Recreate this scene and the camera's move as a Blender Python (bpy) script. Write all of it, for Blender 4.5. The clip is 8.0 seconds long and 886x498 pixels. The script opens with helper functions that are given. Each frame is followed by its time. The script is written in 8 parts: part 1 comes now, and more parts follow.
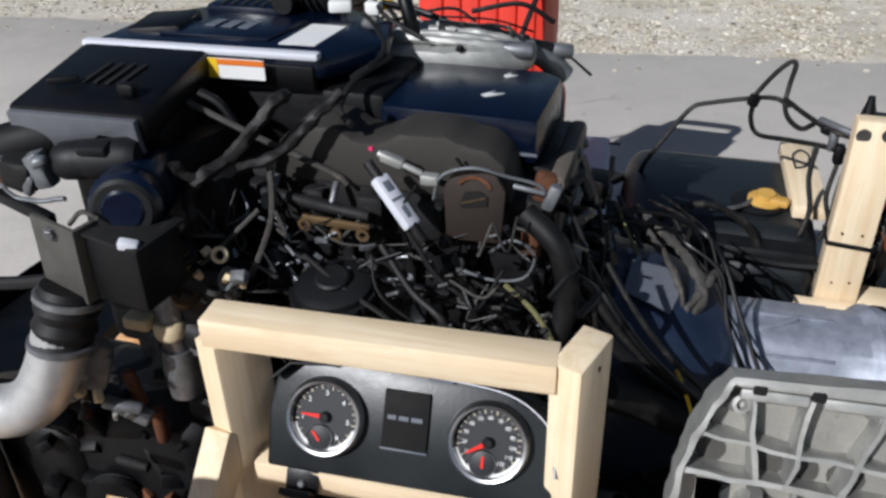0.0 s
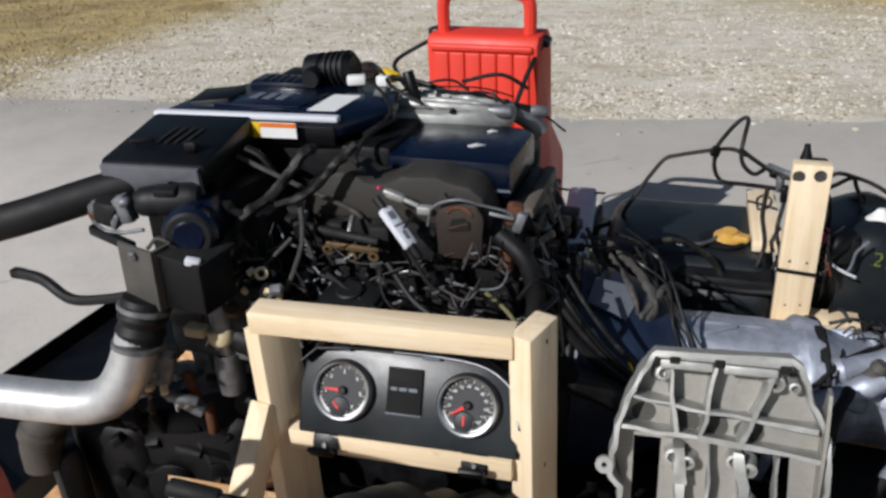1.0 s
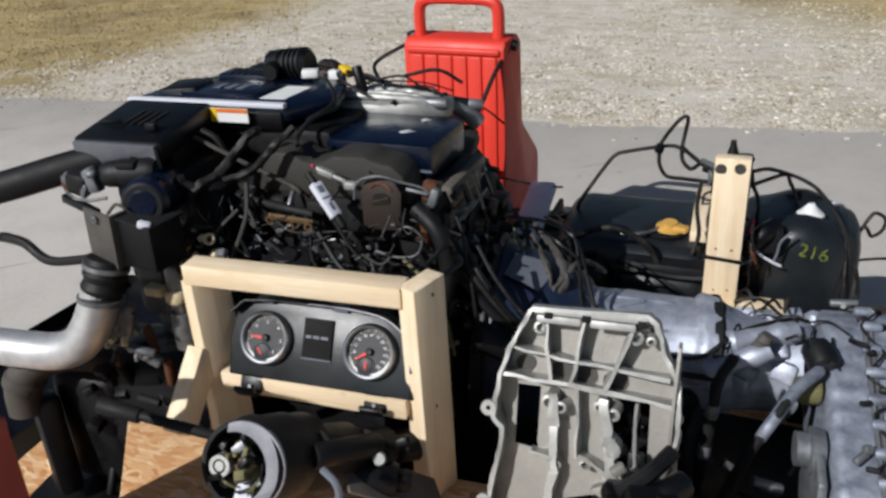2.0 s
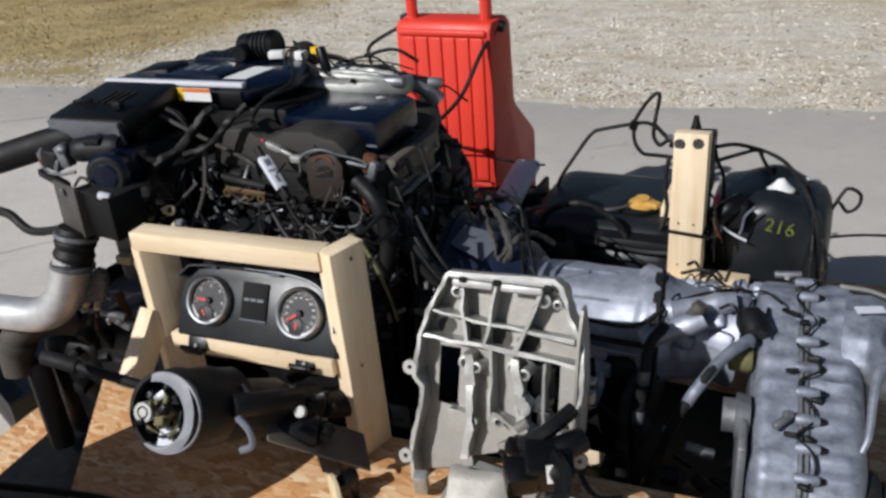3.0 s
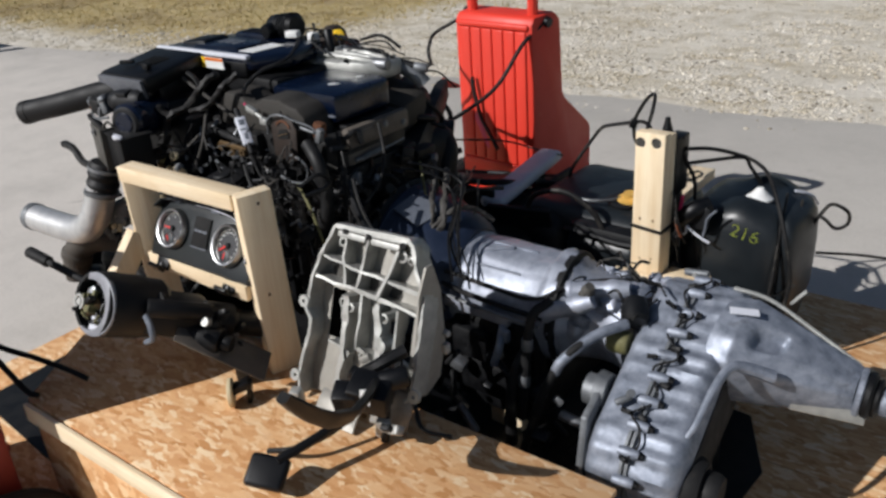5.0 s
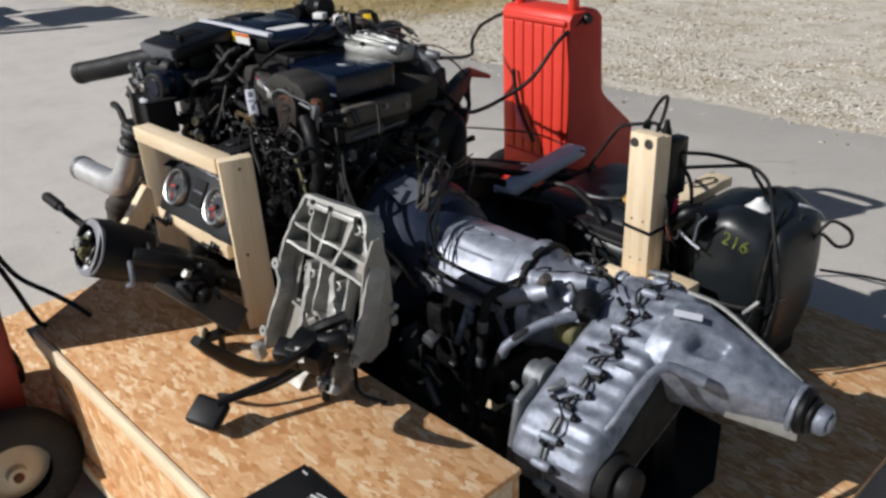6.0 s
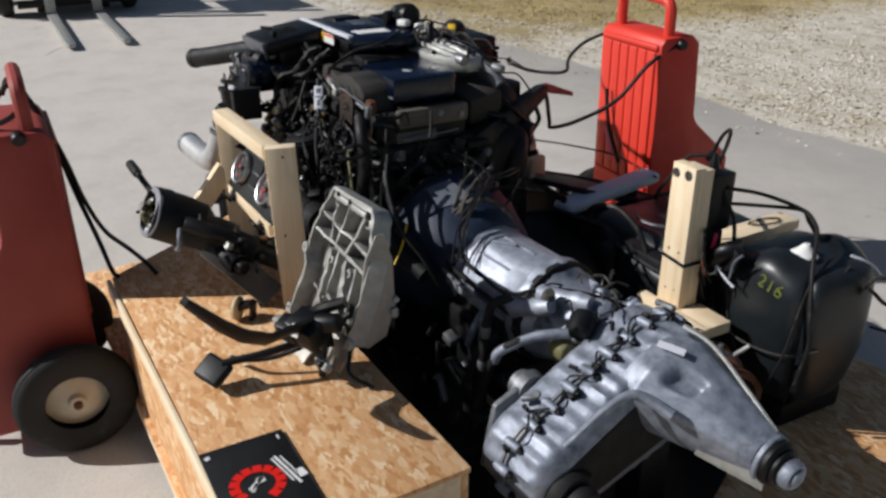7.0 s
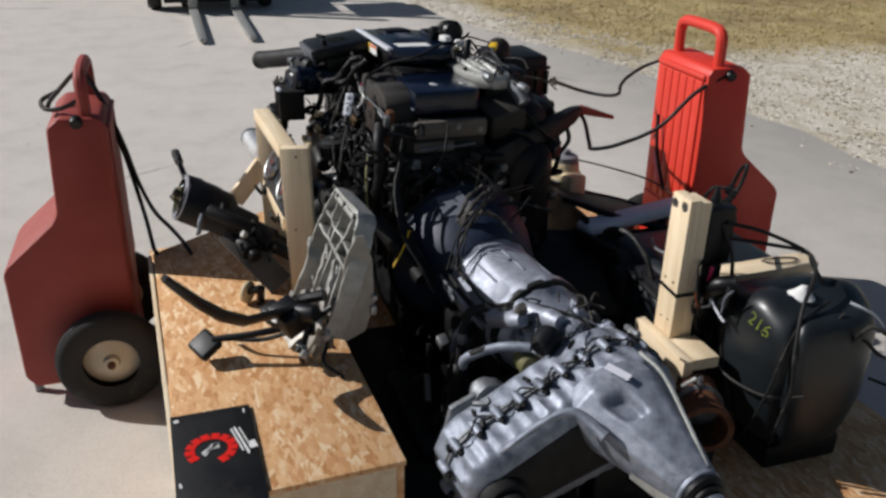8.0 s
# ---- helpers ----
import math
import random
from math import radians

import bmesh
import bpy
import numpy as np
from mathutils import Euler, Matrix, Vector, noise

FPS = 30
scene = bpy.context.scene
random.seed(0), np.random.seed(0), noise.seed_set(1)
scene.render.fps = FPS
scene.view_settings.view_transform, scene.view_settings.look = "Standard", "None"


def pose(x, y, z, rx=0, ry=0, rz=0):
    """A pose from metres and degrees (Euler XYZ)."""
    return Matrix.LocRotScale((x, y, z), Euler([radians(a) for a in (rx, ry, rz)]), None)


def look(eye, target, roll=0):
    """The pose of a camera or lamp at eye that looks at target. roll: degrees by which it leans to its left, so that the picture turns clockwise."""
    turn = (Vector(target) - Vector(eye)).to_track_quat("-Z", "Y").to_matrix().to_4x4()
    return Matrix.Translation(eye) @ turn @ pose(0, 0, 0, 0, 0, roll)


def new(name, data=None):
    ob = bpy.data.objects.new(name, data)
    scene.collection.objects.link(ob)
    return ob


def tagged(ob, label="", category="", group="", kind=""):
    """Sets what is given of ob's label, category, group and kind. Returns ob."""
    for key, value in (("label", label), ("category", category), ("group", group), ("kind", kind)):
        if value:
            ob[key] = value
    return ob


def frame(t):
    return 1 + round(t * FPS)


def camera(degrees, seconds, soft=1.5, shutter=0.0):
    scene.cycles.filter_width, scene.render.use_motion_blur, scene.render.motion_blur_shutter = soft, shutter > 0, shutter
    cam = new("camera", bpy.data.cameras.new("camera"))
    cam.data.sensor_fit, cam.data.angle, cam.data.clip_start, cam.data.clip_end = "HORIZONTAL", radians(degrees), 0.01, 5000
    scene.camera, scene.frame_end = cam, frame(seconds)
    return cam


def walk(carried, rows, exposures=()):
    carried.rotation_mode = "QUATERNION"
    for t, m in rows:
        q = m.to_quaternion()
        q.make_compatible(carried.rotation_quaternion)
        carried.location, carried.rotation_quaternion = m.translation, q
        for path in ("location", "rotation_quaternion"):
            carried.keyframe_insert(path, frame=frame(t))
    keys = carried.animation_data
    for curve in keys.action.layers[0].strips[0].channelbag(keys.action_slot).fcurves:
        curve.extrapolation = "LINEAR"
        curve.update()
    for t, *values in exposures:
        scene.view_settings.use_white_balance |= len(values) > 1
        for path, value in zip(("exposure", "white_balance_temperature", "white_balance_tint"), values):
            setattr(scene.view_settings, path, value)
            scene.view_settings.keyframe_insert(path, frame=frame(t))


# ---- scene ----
from mathutils.bvhtree import BVHTree

cam = camera(55.8, 8.0, 2.8)
PATH = [
    (0, (0.15, 0.063, 1.726), (-0.341, 1.703, 0.691), -0.8),
    (0.5, (0.225, -0.131, 1.771), (-0.316, 1.55, 0.831), -2.0),
    (1, (0.326, -0.266, 1.813), (-0.254, 1.432, 0.929), -2.8),
    (1.5, (0.455, -0.341, 1.821), (-0.171, 1.356, 0.964), -3.2),
    (2, (0.645, -0.403, 1.815), (-0.021, 1.279, 0.96), -2.7),
    (3.5, (1.083, -0.353, 1.799), (0.196, 1.208, 0.918), -5.8),
    (4, (1.244, -0.297, 1.823), (0.255, 1.204, 0.947), -6.0),
    (4.5, (1.484, -0.285, 1.813), (0.382, 1.144, 0.949), -5.2),
    (6, (2.078, -0.05, 1.808), (0.696, 1.107, 0.942), -2.6),
    (6.5, (2.212, 0.09, 1.834), (0.715, 1.097, 0.972), -1.7),
    (7, (2.404, 0.232, 1.841), (0.797, 1.072, 0.997), -0.6),
    (7.5, (2.577, 0.399, 1.873), (0.892, 1.086, 1.043), 0.4),
    (8, (2.67, 0.564, 1.891), (0.938, 1.13, 1.065), 0.9),
]
walk(cam, [(t, look(eye, target, roll)) for t, eye, target, roll in PATH], [(0, -0.05, 6120, 10), (1, -0.1, 6300, 10), (3.5, -0.13, 6300, 10), (5.5, -0.08, 6400, 10), (7, -0.1, 6420, 10), (8, -0.14, 6450, 10)])

# ---- light ----
SUN_WAY = Vector((-0.45, -0.89, 0.72)).normalized()      # from the place towards the sun
SUN_EL = math.asin(SUN_WAY.z)
sky_world = bpy.data.worlds.new("sky")
scene.world = sky_world
sky_world.use_nodes = True
_wn = sky_world.node_tree.nodes
_sky = _wn.new("ShaderNodeTexSky")
_sky.sky_type = "NISHITA"
_sky.sun_disc = False
_sky.sun_elevation = SUN_EL
_sky.sun_rotation = math.atan2(SUN_WAY.x, SUN_WAY.y)
sky_world.node_tree.links.new(_sky.outputs[0], _wn["Background"].inputs[0])
_wn["Background"].inputs[1].default_value = 0.043
sun = new("sun", bpy.data.lights.new("sun", "SUN"))
sun.data.energy, sun.data.angle, sun.data.color = 4.75, radians(0.5), (1.0, 0.972, 0.95)
sun.matrix_world = Matrix.Translation((-4, -8, 7)) @ SUN_WAY.to_track_quat("Z", "Y").to_matrix().to_4x4()


# ---- materials ----
def srgb(h):
    return tuple((int(h[i:i + 2], 16) / 255) ** 2.2 for i in (0, 2, 4)) + (1.0,)


class Mat:
    """A small builder for node materials on object coordinates."""

    def __init__(self, name):
        self.m = bpy.data.materials.new(name)
        self.m.use_nodes = True
        self.t = self.m.node_tree
        self.b = self.t.nodes["Principled BSDF"]
        self.co = self.n("ShaderNodeTexCoord").outputs["Object"]

    def n(self, kind, **sets):
        node = self.t.nodes.new(kind)
        for k, v in sets.items():
            if k == "blend_type":
                node.blend_type = v
            elif k == "data_type":
                node.data_type = v
            elif k == "operation":
                node.operation = v
            elif k == "feature":
                node.feature = v
        return node

    def link(self, a, b):
        self.t.links.new(a, b)

    def mapped(self, scale=(1, 1, 1), rot=(0, 0, 0)):
        node = self.n("ShaderNodeMapping")
        node.inputs["Scale"].default_value = scale
        node.inputs["Rotation"].default_value = [radians(r) for r in rot]
        self.link(self.co, node.inputs[0])
        return node.outputs[0]

    def noise(self, scale, detail=4, rough=0.6, co=None, distort=0.0):
        node = self.n("ShaderNodeTexNoise")
        node.inputs["Scale"].default_value = scale
        node.inputs["Detail"].default_value = detail
        node.inputs["Roughness"].default_value = rough
        node.inputs["Distortion"].default_value = distort
        self.link(co or self.co, node.inputs["Vector"])
        return node.outputs["Fac"]

    def voronoi(self, scale, co=None, feature="F1", out="Color"):
        node = self.n("ShaderNodeTexVoronoi", feature=feature)
        node.inputs["Scale"].default_value = scale
        self.link(co or self.co, node.inputs["Vector"])
        return node.outputs[out]

    def ramp(self, fac, stops):
        node = self.n("ShaderNodeValToRGB")
        els = node.color_ramp.elements
        while len(els) < len(stops):
            els.new(0.5)
        for e, (p, c) in zip(els, stops):
            e.position = p
            e.color = c if len(c) == 4 else (*c, 1)
        self.link(fac, node.inputs[0])
        return node.outputs[0]

    def mix(self, fac, a, b, blend="MIX"):
        node = self.n("ShaderNodeMix", data_type="RGBA", blend_type=blend)
        for i, v in ((0, fac), (6, a), (7, b)):
            if isinstance(v, (float, int)):
                node.inputs[i].default_value = v
            elif isinstance(v, tuple):
                node.inputs[i].default_value = v
            else:
                self.link(v, node.inputs[i])
        return node.outputs[2]

    def span(self, fac, lo, hi, a=0.3, b=0.7):
        node = self.n("ShaderNodeMapRange")
        for i, v in enumerate((a, b, lo, hi)):
            node.inputs[i + 1].default_value = v
        self.link(fac, node.inputs[0])
        return node.outputs[0]

    def math(self, op, a, b):
        node = self.n("ShaderNodeMath", operation=op)
        for i, v in enumerate((a, b)):
            if isinstance(v, (float, int)):
                node.inputs[i].default_value = v
            else:
                self.link(v, node.inputs[i])
        return node.outputs[0]

    def bump(self, height, strength=0.3, distance=0.002):
        node = self.n("ShaderNodeBump")
        node.inputs["Strength"].default_value = strength
        node.inputs["Distance"].default_value = distance
        self.link(height, node.inputs["Height"])
        self.link(node.outputs[0], self.b.inputs["Normal"])

    def done(self, color=None, rough=None, metal=0.0, spec=None):
        for key, v in (("Base Color", color), ("Roughness", rough), ("Metallic", metal), ("Specular IOR Level", spec)):
            if v is None:
                continue
            if isinstance(v, (float, int, tuple)):
                self.b.inputs[key].default_value = v
            else:
                self.link(v, self.b.inputs[key])
        return self.m


def worn(name, c1, c2, rough=(0.4, 0.65), metal=0.0, scale=14, fine=160, bump=0.25, dirt=None, dirt_amount=0.55, spec=None):
    """Paint, plastic, rubber or metal with two scales of variation and, if given, dirt or dust in patches."""
    k = Mat(name)
    big, small = k.noise(scale, 5, 0.6), k.noise(fine, 3, 0.6)
    col = k.mix(k.span(big, 0, 1), srgb(c1), srgb(c2))
    col = k.mix(0.25, col, k.ramp(small, [(0.3, srgb(c1)), (0.7, srgb(c2))]))
    if dirt:
        patch = k.noise(scale * 0.6, 8, 0.75, distort=0.4)
        col = k.mix(k.span(patch, 0.0, 1.0, dirt_amount, dirt_amount + 0.14), col, srgb(dirt))
    k.bump(small, bump, 0.001)
    return k.done(col, k.span(big, rough[0], rough[1]), metal, spec)


def osb_material():
    k = Mat("oriented strand board")
    col = None
    heights = []
    for i, (rot, sx, sy) in enumerate(((8, 16, 54), (62, 19, 62), (-38, 18, 58), (95, 28, 84))):
        warp = k.n("ShaderNodeMix", data_type="VECTOR")
        warp.inputs[0].default_value = 0.035
        nz = k.n("ShaderNodeTexNoise")
        nz.inputs["Scale"].default_value = 14.0 + 3 * i
        k.link(k.co, nz.inputs["Vector"])
        k.link(k.co, warp.inputs[4])
        k.link(nz.outputs["Color"], warp.inputs[5])
        turn = k.n("ShaderNodeMapping")
        turn.inputs["Rotation"].default_value = (0, 0, radians(rot))
        turn.inputs["Scale"].default_value = (sx, sy, 30)
        k.link(warp.outputs[1], turn.inputs[0])
        cells = k.voronoi(1.0, turn.outputs[0])
        sep = k.n("ShaderNodeSeparateColor")
        k.link(cells, sep.inputs[0])
        c = k.ramp(sep.outputs[0], [(0.0, srgb("bb8450")), (0.15, srgb("cb9563")), (0.45, srgb("d8a674")), (0.75, srgb("e2b788")), (0.93, srgb("efd3ab")), (1.0, srgb("cf9968"))])
        heights.append(sep.outputs[1])
        grain = k.noise(9, 3, 0.6, k.mapped((sx * 0.6, sy * 6, 30), (0, 0, rot)))
        c = k.mix(k.span(grain, 0.0, 0.20), c, srgb("a37448"))
        col = c if col is None else k.mix(k.math("GREATER_THAN", sep.outputs[2], 0.56), col, c)
    chips = k.noise(42, 4, 0.7, k.mapped((1, 2.2, 1), (0, 0, 30)))
    col = k.mix(k.span(chips, 0.0, 0.65, 0.63, 0.70), col, srgb("86552f"))
    stain = k.noise(4, 6, 0.7)
    col = k.mix(k.span(stain, 0.0, 0.40, 0.50, 0.80), col, srgb("b27f52"))
    k.bump(k.math("ADD", heights[0], heights[1]), 0.5, 0.0015)
    return k.done(col, 0.75)


def pine_material(axis):
    """Planed pine with its grain along axis 0, 1 or 2."""
    k = Mat("planed pine " + "xyz"[axis])
    fine, broad = [70.0] * 3, [16.0] * 3
    fine[axis], broad[axis] = 2.0, 0.8
    lines = k.noise(3.0, 4, 0.55, k.mapped(tuple(fine)), distort=0.5)
    rings = k.noise(2.0, 3, 0.5, k.mapped(tuple(broad)), distort=0.9)
    col = k.mix(k.span(rings, 0, 1, 0.35, 0.65), srgb("ecdabb"), srgb("dfc8a4"))
    col = k.mix(k.span(lines, 0.0, 0.30, 0.45, 0.75), col, srgb("c9a878"))
    col = k.mix(k.span(k.noise(6, 5, 0.65), 0.0, 0.25, 0.5, 0.8), col, srgb("b89468"))
    knots = k.voronoi(4.2, None, "F1", "Distance")
    col = k.mix(k.ramp(knots, [(0.015, (0.7, 0.7, 0.7)), (0.06, (0, 0, 0))]), col, srgb("8a5c36"))
    k.bump(lines, 0.2, 0.001)
    return k.done(col, 0.7)


def pavement_material():
    k = Mat("weathered concrete pavement")
    big, mid, fine = k.noise(0.35, 5, 0.6), k.noise(2.3, 8, 0.7), k.noise(90, 4, 0.7)
    grit = k.voronoi(260, None, "F1", "Color")
    sep = k.n("ShaderNodeSeparateColor")
    k.link(grit, sep.inputs[0])
    sep_xy = k.n("ShaderNodeSeparateXYZ")
    k.link(k.co, sep_xy.inputs[0])
    east = k.math("ADD", k.math("MULTIPLY", sep_xy.outputs[0], 0.16), k.math("MULTIPLY", sep_xy.outputs[1], 0.10))
    old = k.span(k.math("ADD", east, k.math("MULTIPLY", big, 0.8)), 0.0, 1.0, 0.05, 1.1)
    col = k.mix(old, srgb("cfc8bf"), srgb("bcb7af"))
    col = k.mix(k.span(mid, 0.0, 0.55, 0.45, 0.75), col, srgb("9f9a93"))
    col = k.mix(k.span(fine, 0.0, 0.5, 0.35, 0.75), col, srgb("d0cac2"))
    col = k.mix(k.span(sep.outputs[0], 0.0, 0.30, 0.6, 1.0), col, srgb("8a847b"))
    damp = k.span(k.math("ADD", sep_xy.outputs[1], k.math("MULTIPLY", k.noise(0.8, 6, 0.65), 2.2)), 0.0, 0.6, 4.4, 6.4)
    damp = k.math("MULTIPLY", damp, k.span(sep_xy.outputs[0], 1.0, 0.5, -2.6, 0.4))
    col = k.mix(damp, col, srgb("827f7a"))
    spots = k.noise(7, 3, 0.5)
    col = k.mix(k.span(spots, 0.0, 0.6, 0.72, 0.78), col, srgb("6d665e"))
    # thin wandering cracks
    warp = k.n("ShaderNodeMix", data_type="VECTOR")
    warp.inputs[0].default_value = 0.12
    nz = k.n("ShaderNodeTexNoise")
    nz.inputs["Scale"].default_value = 3.0
    nz.inputs["Detail"].default_value = 6
    k.link(k.co, nz.inputs["Vector"])
    k.link(k.co, warp.inputs[4])
    k.link(nz.outputs["Color"], warp.inputs[5])
    edge = k.voronoi(0.42, warp.outputs[1], "DISTANCE_TO_EDGE", "Distance")
    gate = k.span(k.noise(0.8, 2, 0.5), 0.0, 0.8, 0.58, 0.66)
    line = k.math("MULTIPLY", k.ramp(edge, [(0.0, (1, 1, 1)), (0.0045, (0, 0, 0))]), gate)
    col = k.mix(line, col, srgb("4a443d"))
    k.bump(k.math("ADD", fine, sep.outputs[1]), 0.45, 0.002)
    return k.done(col, 0.88)


def ground_material():
    k = Mat("gravel verge and dry grass")
    mid, fine = k.noise(1.2, 8, 0.7), k.noise(45, 5, 0.7)
    col = k.mix(k.span(mid, 0, 1), srgb("cbc3b3"), srgb("e4ddd0"))
    col = k.mix(k.span(fine, 0, 0.40, 0.40, 0.70), col, srgb("a2998a"))
    mottle = k.noise(3.6, 6, 0.7, k.mapped((0.8, 1.3, 1)))
    col = k.mix(k.span(mottle, 0.0, 0.55, 0.50, 0.62), col, srgb("a09379"))
    streak = k.noise(1.5, 7, 0.7, k.mapped((0.30, 1.5, 1)))
    col = k.mix(k.span(streak, 0.0, 0.4, 0.50, 0.68), col, srgb("b0a285"))
    col = k.mix(k.span(k.noise(2.4, 6, 0.7, k.mapped((0.25, 1.8, 1), (0, 0, 8))), 0.0, 0.40, 0.56, 0.70), col, srgb("8f8470"))
    # worn lawn to both sides of the gravel
    xyz = k.n("ShaderNodeSeparateXYZ")
    k.link(k.co, xyz.inputs[0])
    wave = k.math("MULTIPLY", k.noise(0.7, 7, 0.65), 2.6)
    lawn_w = k.span(k.math("SUBTRACT", wave, xyz.outputs[0]), 0.0, 0.92, 6.3, 7.4)
    lawn_w = k.math("MULTIPLY", lawn_w, k.span(k.math("ADD", xyz.outputs[1], k.math("MULTIPLY", k.noise(1.1, 6, 0.7), 1.6)), 0.0, 1.0, 5.7, 6.3))
    lawn_e = k.span(k.math("ADD", k.math("ADD", xyz.outputs[0], k.math("MULTIPLY", xyz.outputs[1], 0.9)), wave), 0.0, 0.85, 10.3, 12.2)
    turf = k.mix(k.span(k.noise(2.2, 8, 0.75), 0, 1, 0.38, 0.62), srgb("9c8a58"), srgb("bba676"))
    turf = k.mix(k.span(k.noise(0.7, 6, 0.7), 0, 0.8, 0.48, 0.62), turf, srgb("85734c"))
    turf = k.mix(k.span(k.noise(5.0, 5, 0.7, k.mapped((0.5, 1.4, 1))), 0, 0.5, 0.55, 0.68), turf, srgb("6f6440"))
    col = k.mix(k.math("MAXIMUM", lawn_w, lawn_e), col, turf)
    k.bump(fine, 0.8, 0.015)
    return k.done(col, 0.95)


def stone_material():
    k = Mat("pale gravel stone")
    rnd = k.n("ShaderNodeNewGeometry").outputs["Random Per Island"]
    col = k.ramp(rnd, [(0.0, srgb("6f685e")), (0.14, srgb("8f8779")), (0.26, srgb("b5ad9d")), (0.75, srgb("c9c1b2")), (1.0, srgb("e6e0d4"))])
    mottle = k.noise(3.6, 6, 0.7, k.mapped((0.8, 1.3, 1)))
    col = k.mix(k.span(mottle, 0.0, 0.55, 0.50, 0.62), col, srgb("a09379"))
    streak = k.noise(1.5, 7, 0.7, k.mapped((0.30, 1.5, 1)))
    col = k.mix(k.span(streak, 0.0, 0.4, 0.50, 0.68), col, srgb("b0a285"))
    return k.done(col, 0.9)


def grass_material():
    k = Mat("dry autumn grass")
    rnd = k.n("ShaderNodeNewGeometry").outputs["Random Per Island"]
    col = k.ramp(rnd, [(0.0, srgb("938854")), (0.35, srgb("a3925c")), (0.7, srgb("b8a26c")), (1.0, srgb("9b8d57"))])
    col = k.mix(k.span(k.noise(0.7, 6, 0.7), 0.0, 0.75, 0.48, 0.62), col, srgb("8f7a4e"))
    col = k.mix(k.span(k.noise(2.2, 8, 0.75), 0.0, 0.5, 0.5, 0.66), col, srgb("c2ad7e"))
    return k.done(col, 0.9)


def cast_material(name, c1, c2, rough=(0.32, 0.5), grime="4a4740", amount=0.6, metal=0.7):
    k = Mat(name)
    grain, big = k.noise(420, 2, 0.5), k.noise(9, 7, 0.7, distort=0.3)
    col = k.mix(k.span(k.noise(30, 4), 0, 1), srgb(c1), srgb(c2))
    col = k.mix(k.span(big, 0.0, 0.75, amount, amount + 0.2), col, srgb(grime))
    k.bump(grain, 0.5, 0.0008)
    return k.done(col, k.span(big, rough[0], rough[1]), metal)


OSB = osb_material()
PINE_X, PINE_Y, PINE = (pine_material(a) for a in range(3))
PAVE = pavement_material()
GROUND = ground_material()
STONE = stone_material()
GRASS = grass_material()
ALU = cast_material("cast aluminium", "b4b4b0", "989995", (0.42, 0.6), "5a554c", 0.6, 0.55)
ALU_CASE = cast_material("silver-blue cast gear case", "9ca2ae", "6c737f", (0.46, 0.66), "3e3f43", 0.55, 0.5)
ALU_BRIGHT = cast_material("clean silver-blue cast skin", "abb0bc", "8b919d", (0.42, 0.62), "55565a", 0.58, 0.5)
ALU_DULL = cast_material("dull grey cast aluminium", "85888b", "66696c", (0.45, 0.65), "4a4740", 0.58, 0.6)
ALU_WEB = worn("oxidised grey-brown casting skin", "a5a29b", "8e8b84", (0.45, 0.6), 0.55, 16, 150, 0.5, "2e2b28", 0.58, 0.3)
CAST_DARK = worn("dull dark grey casting skin", "55534f", "45433f", (0.55, 0.75), 0.0, 14, 150, 0.5, "35322f", 0.58, 0.3)
TUBE_ALU = cast_material("brushed aluminium pipe", "d4d4d3", "bcbdbe", (0.34, 0.5), "77736b", 0.7, 0.7)
STEEL = cast_material("bare steel", "8d8f92", "6c6e70", (0.35, 0.55), "3a2f26", 0.52)
RUST = worn("rusty brown steel", "6d4630", "4a3021", (0.7, 0.9), 0.3, 30, 220, 0.4, "8a6040", 0.58)
BRONZE = worn("gold passivated steel", "7c6648", "5d4d39", (0.45, 0.65), 0.6, 30, 200, 0.2, "3a2c1a", 0.52)
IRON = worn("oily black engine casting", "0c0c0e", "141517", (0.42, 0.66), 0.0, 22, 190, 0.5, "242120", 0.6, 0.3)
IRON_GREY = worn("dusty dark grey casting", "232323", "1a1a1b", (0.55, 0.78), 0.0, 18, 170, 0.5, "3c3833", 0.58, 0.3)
BLACK = worn("satin black plastic", "0b0c0e", "121316", (0.34, 0.52), 0.0, 10, 240, 0.25, "201f1f", 0.62, 0.35)
BLACK_DUSTY = worn("dusty black plastic", "131416", "1b1c1e", (0.45, 0.65), 0.0, 8, 200, 0.3, "343230", 0.6, 0.35)
TANKP = worn("black moulded tank plastic", "1a1e21", "25292c", (0.30, 0.48), 0.0, 5, 60, 0.35, "2b2b29", 0.64, 0.45)
NAVY = worn("glossy blue-black plastic cover", "0a1220", "101b2e", (0.17, 0.30), 0.0, 8, 260, 0.10, "20293a", 0.64, 0.5)
BELLP = worn("dusty blue-black painted casting", "17202f", "242f45", (0.40, 0.58), 0.0, 9, 150, 0.45, "36404f", 0.54, 0.45)
GREYL = worn("pale blue-grey plastic", "d2d4db", "c2c5ce", (0.5, 0.65), 0.0, 9, 220, 0.25, "8a8c92", 0.62)
GREYP = worn("mid grey plastic", "585d66", "6a6f78", (0.45, 0.6), 0.0, 9, 220, 0.25, "45464a", 0.6)
GREYCOV = worn("brown-grey matt moulded cover", "2b2926", "34312d", (0.65, 0.85), 0.0, 10, 120, 0.5, "4a443d", 0.6)
CLUSTER = worn("dusty dark grey dash plastic", "1f2325", "282c2e", (0.32, 0.45), 0.0, 9, 200, 0.25, "3a3b38", 0.62)
DUSTPIPE = worn("dusty grey-brown pipe", "4f4a44", "3f3b36", (0.6, 0.8), 0.1, 12, 160, 0.4, "8a8174", 0.58)
